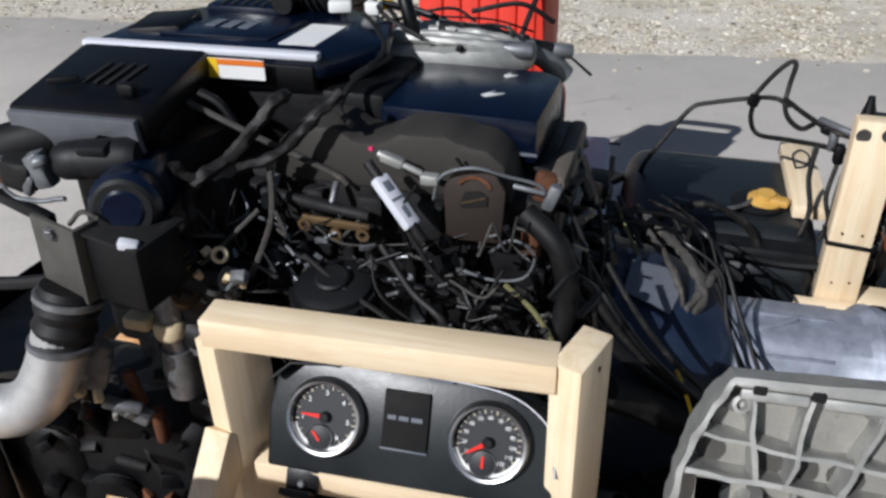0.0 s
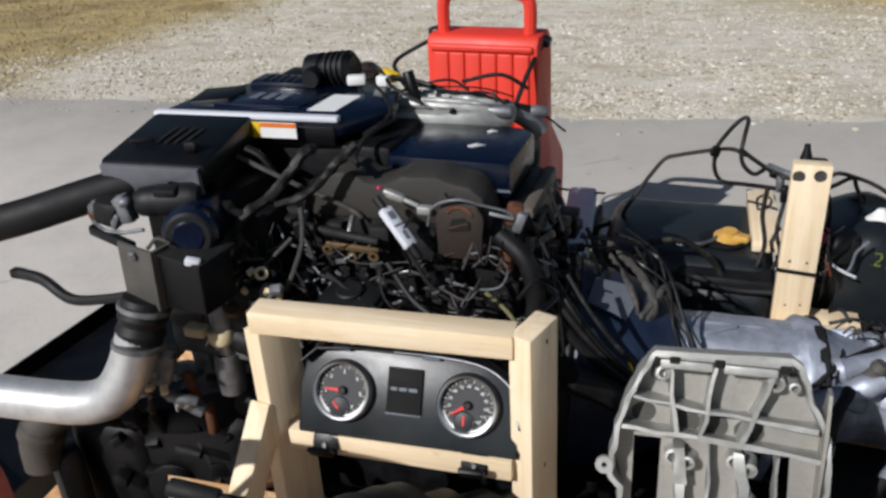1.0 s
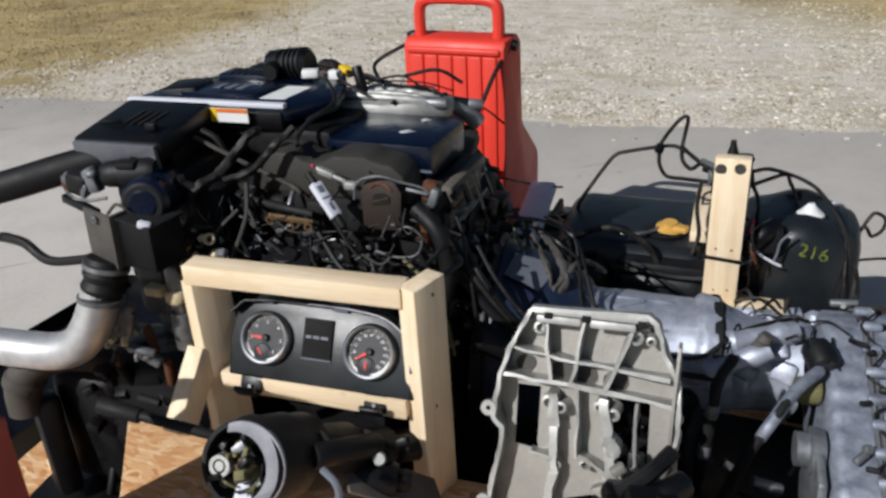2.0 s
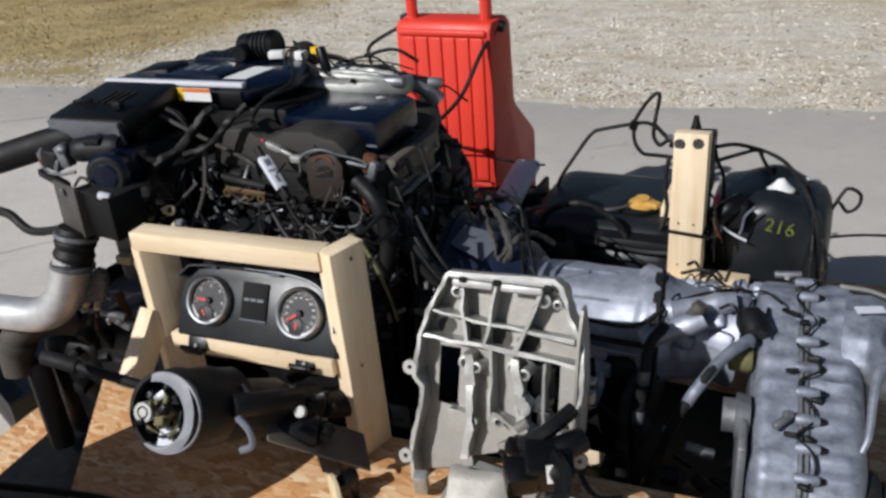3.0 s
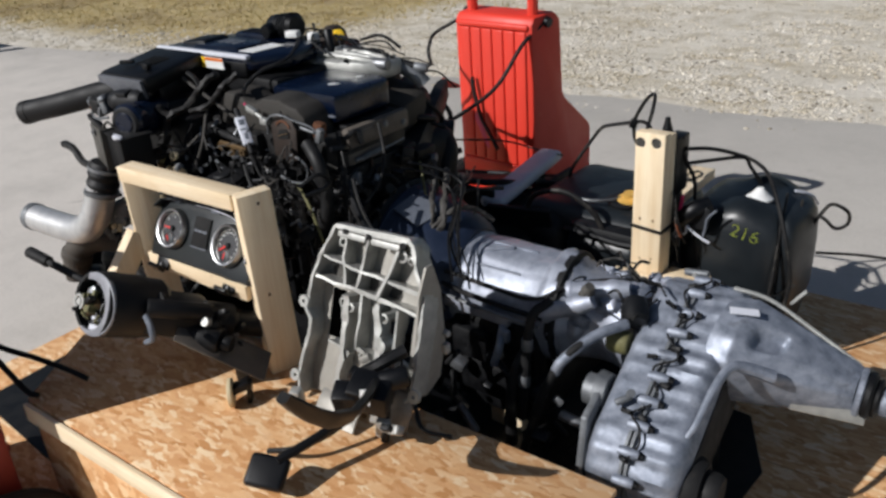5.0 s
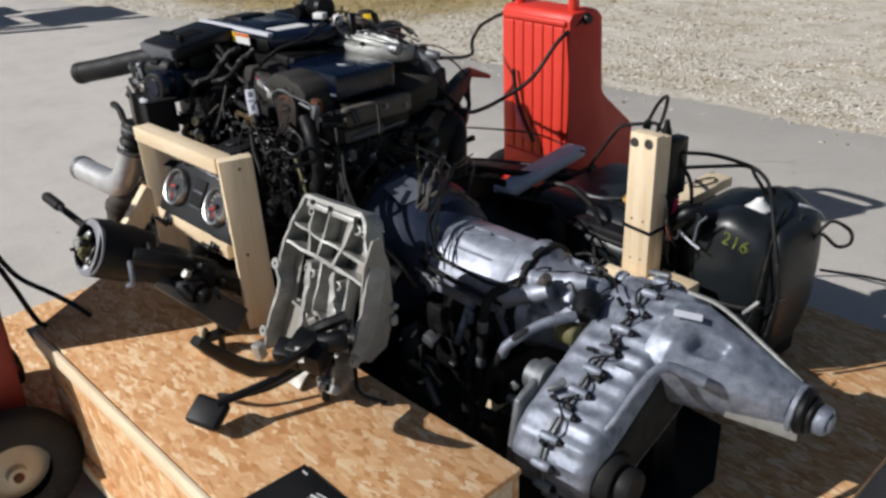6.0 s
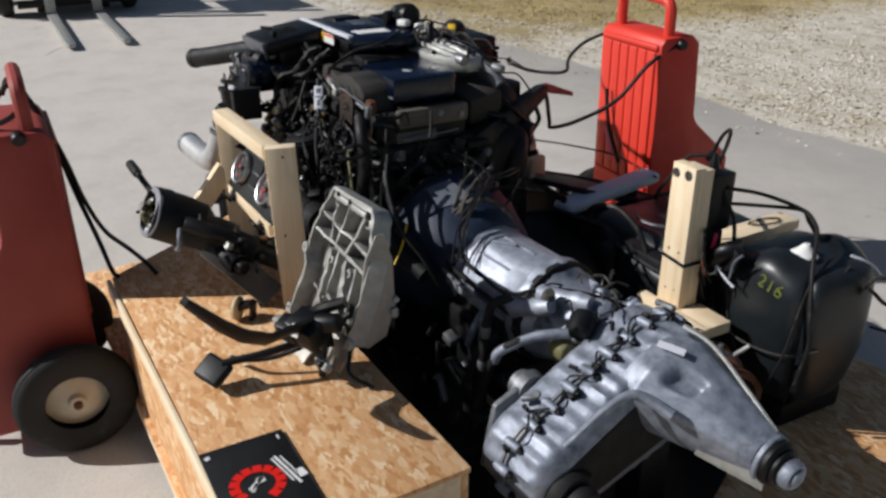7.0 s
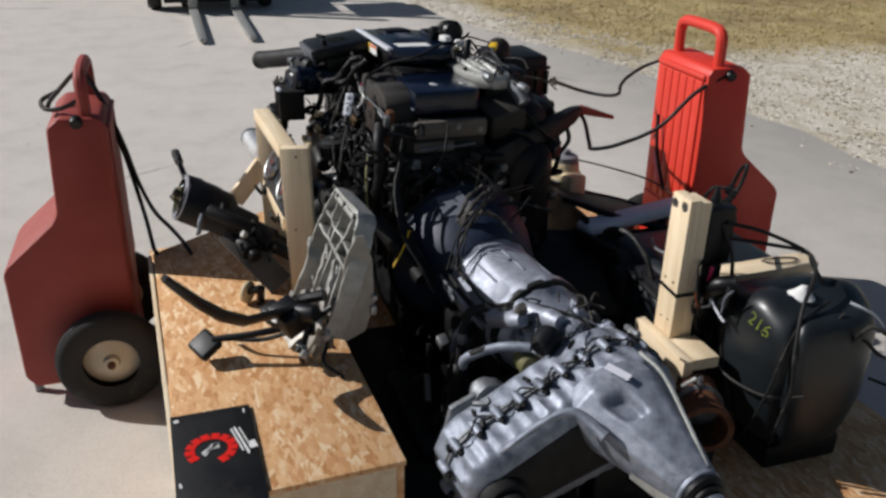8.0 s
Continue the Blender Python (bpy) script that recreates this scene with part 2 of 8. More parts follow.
EYEBROWN = worn("heat-browned steel plate", "3a302a", "2a2421", (0.5, 0.7), 0.2, 24, 180, 0.3, "5a3f2e", 0.58)
LIPGREY = worn("dusty dark grey plastic", "63656a", "505257", (0.5, 0.65), 0.0, 14, 220, 0.3, "5c5a56", 0.6)
PALE = worn("dusty pale grey casting", "8d8e93", "76777d", (0.5, 0.7), 0.1, 18, 200, 0.4, "55534f", 0.58)
ENDGREY = worn("dusty brown-grey moulding", "645d55", "504a44", (0.55, 0.75), 0.0, 14, 160, 0.4, "625a50", 0.56)
RUBBER = worn("black rubber hose", "111112", "1a1a1b", (0.5, 0.7), 0.0, 20, 260, 0.35, "2e2c2a", 0.6, 0.35)
LOOM = worn("black convoluted loom", "121213", "201f1f", (0.5, 0.7), 0.0, 25, 300, 0.3, "4a4741", 0.54, 0.35)
LOOM_DUSTY = worn("dusty grey loom tape", "4a4846", "35332f", (0.6, 0.8), 0.0, 30, 260, 0.4, "6a655c", 0.56, 0.3)
TYRE = worn("dusty tyre rubber", "1d1c1c", "2a2928", (0.7, 0.9), 0.0, 12, 200, 0.5, "4a4640", 0.57)
RED = worn("sun-faded red fibreglass", "dc4031", "cd3729", (0.4, 0.58), 0.0, 5, 140, 0.2, "e0705a", 0.62)
RED_OLD = worn("dull dark red fibreglass", "9a4038", "8b3830", (0.5, 0.7), 0.0, 5, 140, 0.2, "a5564a", 0.62)
RIM = worn("cream painted wheel rim", "cdc3ae", "b9ae98", (0.5, 0.7), 0.0, 16, 160, 0.2, "8a7f6c", 0.6)
WHITE = worn("white paper label", "e6e6e2", "d6d7d6", (0.5, 0.6), 0.0, 12, 160, 0.1, "b5b3ae", 0.66)
CREAM = worn("cream moulded plastic", "d8c9a6", "c4b38d", (0.45, 0.6), 0.0, 14, 160, 0.2, "9a8a6a", 0.6)
YELLOW = worn("yellow plastic", "e8c22b", "d8ac1c", (0.4, 0.55), 0.0, 12, 160, 0.15, "a98718", 0.64)
AMBER = worn("amber yellow cap", "d6ae62", "b98d40", (0.35, 0.5), 0.0, 12, 160, 0.15, "8a6a2a", 0.62)
ORANGE = worn("orange label print", "dd7a2a", "cf6a22", (0.5, 0.6), 0.0, 12, 160, 0.1)
PINK = worn("magenta connector", "d43a6a", "c02a58", (0.4, 0.5), 0.0, 12, 160, 0.1)
OLIVE = worn("dusty olive loom tape", "6d6a44", "57553a", (0.6, 0.8), 0.0, 20, 160, 0.3, "8a8560", 0.55)
COPPER = worn("orange-brown heat-shield", "8a4a2a", "6d3a22", (0.5, 0.7), 0.3, 20, 160, 0.3, "a8683f", 0.56)
DIAL = worn("matt dial face", "232427", "2a2b2f", (0.5, 0.6), 0.0, 20, 240, 0.05)
DIALRED = worn("red needle", "e02418", "d01c12", (0.4, 0.5), 0.0, 20, 240, 0.05)
CHROME = Mat("chrome ring").done((0.55, 0.56, 0.57, 1), 0.36, 1.0)
# near-black also stands for the shade inside holes that are not cut
DARKHOLE = worn("hole shade, soot and screen black", "0a0a0a", "101010", (0.8, 0.95), 0.0, 12, 200, 0.3)
PAINTY = worn("yellow-green chalk writing", "98a340", "838d35", (0.8, 0.9), 0.0, 60, 300, 0.1)


# ---- mesh helpers ----
def at_world(ob):
    p = Vector((0, 0, 0))
    while ob is not None:
        p += ob.location
        ob = ob.parent
    return p


def thing(name, base, label, category, group="", kind=""):
    ob = new(name)
    ob.empty_display_size = 0.05
    ob.location = base
    return tagged(ob, label, category, group, kind)


def finish(bm, mat, smooth=35):
    bmesh.ops.recalc_face_normals(bm, faces=bm.faces)
    me = bpy.data.meshes.new("mesh")
    if smooth:
        lim = math.cos(radians(smooth))
        for f in bm.faces:
            f.smooth = True
        for e in bm.edges:
            if len(e.link_faces) == 2 and e.link_faces[0].normal.dot(e.link_faces[1].normal) < lim:
                e.smooth = False
    bm.to_mesh(me)
    bm.free()
    me.materials.append(mat)
    return me


def part(name, bm, mat, parent, label="", smooth=35):
    """Links a bmesh, given in world places, as one mesh object under its parent."""
    o = at_world(parent)
    bmesh.ops.translate(bm, vec=-o, verts=bm.verts)
    ob = new(name, finish(bm, mat, smooth))
    ob.parent = parent
    return tagged(ob, label)


def add(bm, other):
    """Joins other into bm."""
    me = bpy.data.meshes.new("tmp")
    other.to_mesh(me)
    other.free()
    bm.from_mesh(me)
    bpy.data.meshes.remove(me)
    return bm


def joined(*bms):
    first = bms[0]
    for o in bms[1:]:
        add(first, o)
    return first


def turned(bm, m):
    bmesh.ops.transform(bm, matrix=m, verts=bm.verts)
    return bm


def box(cx, cy, cz, sx, sy, sz, bevel=0.004, rot=(0, 0, 0), seg=2):
    bm = bmesh.new()
    bmesh.ops.create_cube(bm, size=1)
    bmesh.ops.scale(bm, vec=(sx, sy, sz), verts=bm.verts)
    if bevel:
        bmesh.ops.bevel(bm, geom=list(bm.edges), offset=min(bevel, 0.45 * min(sx, sy, sz)), segments=seg, profile=0.5, affect="EDGES")
    return turned(bm, pose(cx, cy, cz, *rot))


def span_box(x0, x1, y0, y1, z0, z1, bevel=0.004, seg=2):
    return box((x0 + x1) / 2, (y0 + y1) / 2, (z0 + z1) / 2, x1 - x0, y1 - y0, z1 - z0, bevel, (0, 0, 0), seg)


def beam(a, b, w, h, bevel=0.003, roll=0):
    """A bar of section w x h from a to b."""
    a, b = Vector(a), Vector(b)
    bm = bmesh.new()
    bmesh.ops.create_cube(bm, size=1)
    bmesh.ops.scale(bm, vec=(w, h, (b - a).length), verts=bm.verts)
    if bevel:
        bmesh.ops.bevel(bm, geom=list(bm.edges), offset=min(bevel, 0.45 * min(w, h)), segments=2, profile=0.5, affect="EDGES")
    q = (b - a).to_track_quat("Z", "Y").to_matrix().to_4x4()
    return turned(bm, Matrix.Translation((a + b) / 2) @ q @ pose(0, 0, 0, 0, 0, roll))


def lathe(profile, a, b, seg=24, caps=True):
    """Turns (radius, share of the way) pairs round the line from a to b."""
    a, b = Vector(a), Vector(b)
    q = (b - a).to_track_quat("Z", "Y").to_matrix().to_4x4()
    length = (b - a).length
    bm = bmesh.new()
    rings = []
    for r, s in profile:
        rings.append([bm.verts.new((r * math.cos(2 * math.pi * i / seg), r * math.sin(2 * math.pi * i / seg), s * length)) for i in range(seg)])
    for p, n in zip(rings, rings[1:]):
        for i in range(seg):
            bm.faces.new((p[i], p[(i + 1) % seg], n[(i + 1) % seg], n[i]))
    if caps:
        bm.faces.new(rings[0][::-1])
        bm.faces.new(rings[-1])
    return turned(bm, Matrix.Translation(a) @ q)


def rod(a, b, r, seg=12, edge=0.12):
    d = min(edge * r * 2 / max((Vector(b) - Vector(a)).length, 1e-4), 0.3)
    return lathe([(r * 0.86, 0), (r, d), (r, 1 - d), (r * 0.86, 1)], a, b, seg)


def smooth_path(points, steps=8):
    pts = [Vector(p) for p in points]
    if len(pts) < 3:
        return pts
    out = []
    ext = [2 * pts[0] - pts[1]] + pts + [2 * pts[-1] - pts[-2]]
    for i in range(1, len(ext) - 2):
        p0, p1, p2, p3 = ext[i - 1:i + 3]
        for s in range(steps):
            t = s / steps
            out.append(0.5 * (2 * p1 + (p2 - p0) * t + (2 * p0 - 5 * p1 + 4 * p2 - p3) * t * t + (3 * p1 - p0 - 3 * p2 + p3) * t ** 3))
    out.append(pts[-1])
    return out


def tube(points, r, seg=8, steps=7, ribs=0.0, pitch=0.008, taper=None):
    """A hose or cable along a smooth path; ribs > 0 makes it convoluted."""
    path = smooth_path(points, steps)
    if ribs:
        fine = [path[0]]
        for p, n in zip(path, path[1:]):
            k = max(1, int((n - p).length / (pitch / 2)))
            fine += [p.lerp(n, (i + 1) / k) for i in range(k)]
        path = fine
    bm = bmesh.new()
    rings = []
    up = None
    for i, p in enumerate(path):
        d = (path[min(i + 1, len(path) - 1)] - path[max(i - 1, 0)]).normalized()
        if up is None:
            up = d.orthogonal().normalized()
        up = (up - d * up.dot(d))
        up = up.normalized() if up.length > 1e-6 else d.orthogonal().normalized()
        side = d.cross(up)
        rr = r * (1 + (ribs if i % 2 else 0))
        if taper:
            rr *= taper[0] + (taper[1] - taper[0]) * i / (len(path) - 1)
        rings.append([bm.verts.new(p + rr * (math.cos(2 * math.pi * j / seg) * up + math.sin(2 * math.pi * j / seg) * side)) for j in range(seg)])
    for a, b in zip(rings, rings[1:]):
        for j in range(seg):
            bm.faces.new((a[j], a[(j + 1) % seg], b[(j + 1) % seg], b[j]))
    bm.faces.new(rings[0][::-1])
    bm.faces.new(rings[-1])
    return bm


def plate(outline, depth, m=None, bevel=0.0):
    """A polygon in the local x-y plane, thickened along local z from 0 to depth, then placed by m."""
    bm = bmesh.new()
    low = [bm.verts.new((x, y, 0)) for x, y in outline]
    high = [bm.verts.new((x, y, depth)) for x, y in outline]
    n = len(outline)
    bm.faces.new(low[::-1])
    bm.faces.new(high)
    for i in range(n):
        bm.faces.new((low[i], low[(i + 1) % n], high[(i + 1) % n], high[i]))
    bmesh.ops.recalc_face_normals(bm, faces=bm.faces)
    if bevel:
        bmesh.ops.bevel(bm, geom=list(bm.edges), offset=bevel, segments=2, profile=0.5, affect="EDGES")
    return turned(bm, m) if m else bm


def band(outline, wall, depth, m=None, closed=True):
    """A wall of given thickness along an outline in the local x-y plane, rising along local z."""
    pts = [Vector((x, y)) for x, y in outline]
    n = len(pts)
    bm = bmesh.new()
    rows = []
    for i, p in enumerate(pts):
        a = pts[(i - 1) % n] if closed or i > 0 else p
        b = pts[(i + 1) % n] if closed or i < n - 1 else p
        d = (b - a).normalized()
        nrm = Vector((-d.y, d.x)) * wall / 2
        rows.append([bm.verts.new((*(p + s * nrm), z)) for s, z in ((1, 0), (1, depth), (-1, depth), (-1, 0))])
    for i in range(n if closed else n - 1):
        a, b = rows[i], rows[(i + 1) % n]
        for j in range(4):
            bm.faces.new((a[j], a[(j + 1) % 4], b[(j + 1) % 4], b[j]))
    if not closed:
        bm.faces.new(rows[0])
        bm.faces.new(rows[-1][::-1])
    bmesh.ops.recalc_face_normals(bm, faces=bm.faces)
    return turned(bm, m) if m else bm


def loft(sections, caps=True):
    """Skins a list of closed rings, each of the same number of places."""
    bm = bmesh.new()
    rows = [[bm.verts.new(p) for p in ring] for ring in sections]
    n = len(rows[0])
    for a, b in zip(rows, rows[1:]):
        for i in range(n):
            bm.faces.new((a[i], a[(i + 1) % n], b[(i + 1) % n], b[i]))
    if caps:
        bm.faces.new(rows[0][::-1])
        bm.faces.new(rows[-1])
    return bm


def ring_points(r, n=20, start=0.0, end=360.0):
    return [(r * math.cos(radians(start + (end - start) * i / n)), r * math.sin(radians(start + (end - start) * i / n))) for i in range(n)]


def letters(text, size, m, parent, name="numeral", mat=None, depth=0.0004):
    cu = bpy.data.curves.new("writing", "FONT")
    cu.body, cu.size, cu.align_x, cu.align_y, cu.extrude = text, size, "CENTER", "CENTER", depth
    tmp = new("writing_tmp", cu)
    bpy.context.view_layer.update()
    me = bpy.data.meshes.new_from_object(tmp.evaluated_get(bpy.context.evaluated_depsgraph_get()))
    bpy.data.objects.remove(tmp)
    me.transform(Matrix.Translation(-at_world(parent)) @ m)
    me.materials.clear()
    me.materials.append(mat or WHITE)
    ob = new(name, me)
    ob.parent = parent
    return ob


def bolt(p, way, r=0.006, h=0.006):
    p, way = Vector(p), Vector(way).normalized()
    return joined(lathe([(r * 1.35, 0), (r * 1.35, 1)], p, p + way * h * 0.35, 10), lathe([(r, 0), (r, 0.85), (r * 0.8, 1)], p, p + way * h, 6))


def clamp_ring(a, b, r, w=0.012):
    a, b = Vector(a), Vector(b)
    d = (b - a).normalized()
    return lathe([(r, 0), (r * 1.04, 0.1), (r * 1.04, 0.9), (r, 1)], a, a + d * w, 18)


def roughen(bm, amount, scale, seed=0.0, cuts=3):
    """Uneven cast skin: cuts the longer edges and shifts the corners a little."""
    long = [e for e in bm.edges if e.calc_length() > 0.02]
    if long and cuts:
        bmesh.ops.subdivide_edges(bm, edges=long, cuts=cuts, use_grid_fill=True)
    for v in bm.verts:
        p = v.co * scale
        v.co += amount * Vector((noise.noise(p + Vector((seed, 0, 0))), noise.noise(p + Vector((seed, 9, 0))), noise.noise(p + Vector((seed, 0, 17)))))
    return bm


# ---- ground ----
EDGE = ((-60, -2.0), (-20, 2.6), (-10, 4.1), (-7.1, 4.6), (-5.9, 5.1), (-3.5, 5.3), (-0.6, 5.38), (1.0, 5.62), (4, 6.0), (20, 8.5), (60, 16))


def pave_edge(x):
    xs, ys = [p[0] for p in EDGE], [p[1] for p in EDGE]
    return float(np.interp(x, xs, ys)) + 0.10 * noise.noise(Vector((x * 1.3, 3.1, 0))) + 0.05 * noise.noise(Vector((x * 6, 8.1, 0)))


def build_ground():
    bm = bmesh.new()
    bmesh.ops.create_grid(bm, x_segments=60, y_segments=60, size=600)
    for v in bm.verts:
        v.co.z = -0.03
    tagged(new("ground", finish(bm, GROUND, 0)), "dusty gravel and dry soil verge", "ground", "", "structure")
    bm = bmesh.new()
    xs = [-60 + i * 1.0 for i in range(46)] + [-14 + i * 0.12 for i in range(200)] + [10 + i for i in range(51)]
    far = [bm.verts.new((x, pave_edge(x), 0)) for x in xs]
    low = [bm.verts.new((x, pave_edge(x) + 0.02, -0.06)) for x in xs]
    near = [bm.verts.new((x, -60, 0)) for x in xs]
    for i in range(len(xs) - 1):
        bm.faces.new((near[i], near[i + 1], far[i + 1], far[i]))
        bm.faces.new((far[i], far[i + 1], low[i + 1], low[i]))
    tagged(new("pavement", finish(bm, PAVE, 0)), "pale weathered concrete pavement with stains and hairline cracks", "pavement", "", "structure")


def in_grass(x, y):
    """How far a place lies inside the lawn (positive) or in the gravel."""
    edge = float(np.interp(y, [4.1, 5.25, 6.25, 7.0, 8.4, 9.8, 14, 40], [-13, -10.0, -6.6, -6.0, -4.9, -5.0, -5.2, -6]))
    left = edge - x
    right = x - float(np.interp(y, [5, 8, 9.5, 12, 40], [9, 4.2, 2.6, 1.6, 0]))
    return max(left, right) + 0.8 * noise.noise(Vector((x * 0.7, y * 0.7, 5))) + 0.4 * noise.noise(Vector((x * 2.7, y * 2.7, 9)))


def build_gravel():
    rnd = random.Random(11)
    base = []
    for s in range(6):
        bm = bmesh.new()
        bmesh.ops.create_icosphere(bm, subdivisions=1, radius=1)
        for v in bm.verts:
            v.co = Vector((v.co.x * rnd.uniform(0.7, 1.2), v.co.y * rnd.uniform(0.7, 1.2), v.co.z * rnd.uniform(0.35, 0.6))) * rnd.uniform(0.8, 1.15)
        base.append(([v.co.copy() for v in bm.verts], [[v.index for v in f.verts] for f in bm.faces]))
        bm.free()
    verts, faces = [], []
    count = 0
    while count < 21000:
        x, y = rnd.uniform(-11, 7), rnd.triangular(4.0, 13, 5.8)
        d = y - pave_edge(x)
        if d < -0.35 or (d < 0.05 and rnd.random() > 0.12):
            continue
        g = in_grass(x, y)
        if g > 0.4 or (g > -0.3 and rnd.random() > 0.3):
            continue
        if noise.noise(Vector((x * 0.9, y * 1.6, 2))) + 0.6 * noise.noise(Vector((x * 2.6, y * 3.4, 7))) < -0.05 and rnd.random() > 0.22:
            continue
        r = rnd.triangular(0.006, 0.026, 0.010)
        z = (0.0 if d < 0 else -0.03) + r * 0.12
        a = rnd.uniform(0, 6.28)
        ca, sa = math.cos(a) * r, math.sin(a) * r
        vs, fs = base[rnd.randrange(6)]
        k = len(verts)
        verts += [(x + v.x * ca - v.y * sa, y + v.x * sa + v.y * ca, z + v.z * r) for v in vs]
        faces += [[k + i for i in f] for f in fs]
        count += 1
    me = bpy.data.meshes.new("gravel")
    me.from_pydata(verts, [], faces)
    me.materials.append(STONE)
    tagged(new("gravel", me), "pale crushed gravel stones along the pavement edge", "gravel", "", "stuff")


def build_grass():
    rnd = random.Random(12)
    verts, faces = [], []
    count = 0
    while count < 42000:
        x, y = rnd.uniform(-17, 9), rnd.uniform(3.0, 18)
        if y - pave_edge(x) < 0.1:
            continue
        g = in_grass(x, y)
        if g < -0.5 and not (noise.noise(Vector((x * 1.1, y * 1.1, 20))) > 0.42 and rnd.random() < 0.25):
            continue
        if g < 0.6 and rnd.random() > 0.45 + g * 0.5 + 0.2:
            continue
        for _ in range(3):
            a, h, w = rnd.uniform(0, 6.28), rnd.uniform(0.010, 0.036), rnd.uniform(0.005, 0.011)
            px, py = x + rnd.gauss(0, 0.03), y + rnd.gauss(0, 0.03)
            lx, ly = rnd.gauss(0, 0.6) * h, rnd.gauss(0, 0.6) * h
            dx, dy = math.cos(a) * w, math.sin(a) * w
            k = len(verts)
            verts += [(px - dx, py - dy, -0.035), (px + dx, py + dy, -0.035), (px + lx, py + ly, -0.03 + h)]
            faces.append((k, k + 1, k + 2))
        count += 1
    me = bpy.data.meshes.new("grass")
    me.from_pydata(verts, [], faces)
    me.materials.append(GRASS)
    tagged(new("grass", me), "short dry yellow-green grass beyond the gravel", "grass", "", "stuff")


build_ground()
build_gravel()
build_grass()

# ---- platform and crate ----
YAW = 2.6


def deck_m(x, y, z, rz=0.0):
    """A pose in the crate's own axes: x along it from its near corner, y across."""
    return pose(1.055, 1.005, 0, 0, 0, YAW) @ pose(x, y, z, 0, 0, rz)


def local_box(x0, x1, y0, y1, z0, z1, bevel=0.002):
    return turned(span_box(x0, x1, y0, y1, z0, z1, bevel), deck_m(0, 0, 0))


def build_platform():
    base = deck_m(-1.0, 0.6, 0).translation
    p = thing("shipping_platform", (base.x, base.y, 0), "wide wooden shipping platform covered with strand board sheets", "pallet")
    for i, (x0, x1) in enumerate(((-2.45, -1.02), (-1.015, 0.42))):
        part("top_sheet", local_box(x0, x1, -0.545, 0.75, 0.135, 0.152), OSB, p, "strand board sheet stained dark in places")
        part("top_sheet", local_box(x0, x1, 0.755, 1.82, 0.135, 0.152), OSB, p, "strand board sheet stained dark in places")
    for y in (-0.498, 0.05, 0.65, 1.2, 1.78):
        part("bearer", local_box(-2.44, 0.40, y - 0.045, y + 0.045, 0.09, 0.134), PINE_X, p)
    for x in (-2.38, -1.6, -0.8, 0.33):
        part("skid", local_box(x - 0.05, x + 0.05, -0.54, 1.81, 0.0, 0.089), PINE_Y, p)
    return p


def build_crate():
    base = deck_m(-0.83, -0.28, 0.152).translation
    c = thing("strand_board_crate", base, "long raised strand board crate standing on the platform", "crate")
    part("top_sheet", plate([(-1.470, -0.526), (0.0, -0.532), (0.0, 0.0), (-1.815, 0.0)], 0.015, deck_m(0, 0, 0.541), 0.002), OSB, c, "strand board top with pale flakes and a skew end")
    part("side_panel", local_box(-1.462, -0.004, -0.526, -0.508, 0.153, 0.540), OSB, c)
    part("side_panel", local_box(-1.795, -0.004, -0.022, -0.004, 0.153, 0.540), OSB, c)
    part("end_panel", local_box(-0.024, -0.006, -0.507, -0.023, 0.153, 0.538), PINE_X, c, "plain pale end board")
    part("end_panel", plate([(-1.461, -0.507), (-1.782, -0.023), (-1.760, -0.023), (-1.439, -0.507)], 0.387, deck_m(0, 0, 0.153), 0.001), OSB, c)
    part("edge_batten", local_box(-1.462, -0.001, -0.546, -0.533, 0.50, 0.554), PINE_X, c, "pale batten along the top edge")
    return c


build_platform()
build_crate()


# ---- booklet ----
def build_booklet():
    m = deck_m(-0.325, -0.365, 0.5575, 91.5)
    b = thing("folder", m.translation, "black card folder with a red ring emblem and white print", "folder")
    part("cover", turned(box(0, 0, 0.004, 0.205, 0.40, 0.008, 0.002), deck_m(-0.16, -0.44, 0.5575, 0.0) @ pose(0, 0, 0, 0, 0, 88.5)), BLACK_DUSTY, b)
    top = deck_m(-0.16, -0.44, 0.5665, 0.0) @ pose(0, 0, 0, 0, 0, 88.5)
    for i in range(11):
        a = radians(-60 + i * 27)
        part("emblem_segment", turned(box(0.052 * math.cos(a), 0.052 * math.sin(a), 0, 0.024, 0.021, 0.0008, 0, (0, 0, math.degrees(a))), top @ pose(-0.01, 0.03, 0)), DIALRED, b, "red ring segment")
    for x, y, w, h, r in ((-0.012, 0.032, 0.05, 0.012, 40), (-0.02, 0.02, 0.03, 0.008, 55), (0.0, 0.04, 0.018, 0.02, 10), (0.055, 0.05, 0.004, 0.10, 12), (0.066, 0.045, 0.006, 0.12, 12), (0.074, 0.06, 0.003, 0.08, 12), (0.09, 0.02, 0.02, 0.03, 12), (0.085, 0.172, 0.004, 0.018, 0), (-0.088, 0.172, 0.012, 0.012, 20), (-0.09, -0.09, 0.006, 0.016, 10)):
        part("print_bar", turned(box(0, 0, 0, w, h, 0.0008, 0, (0, 0, r)), top @ pose(x, y, 0.0003)), WHITE, b, "white printed bar")


build_booklet()


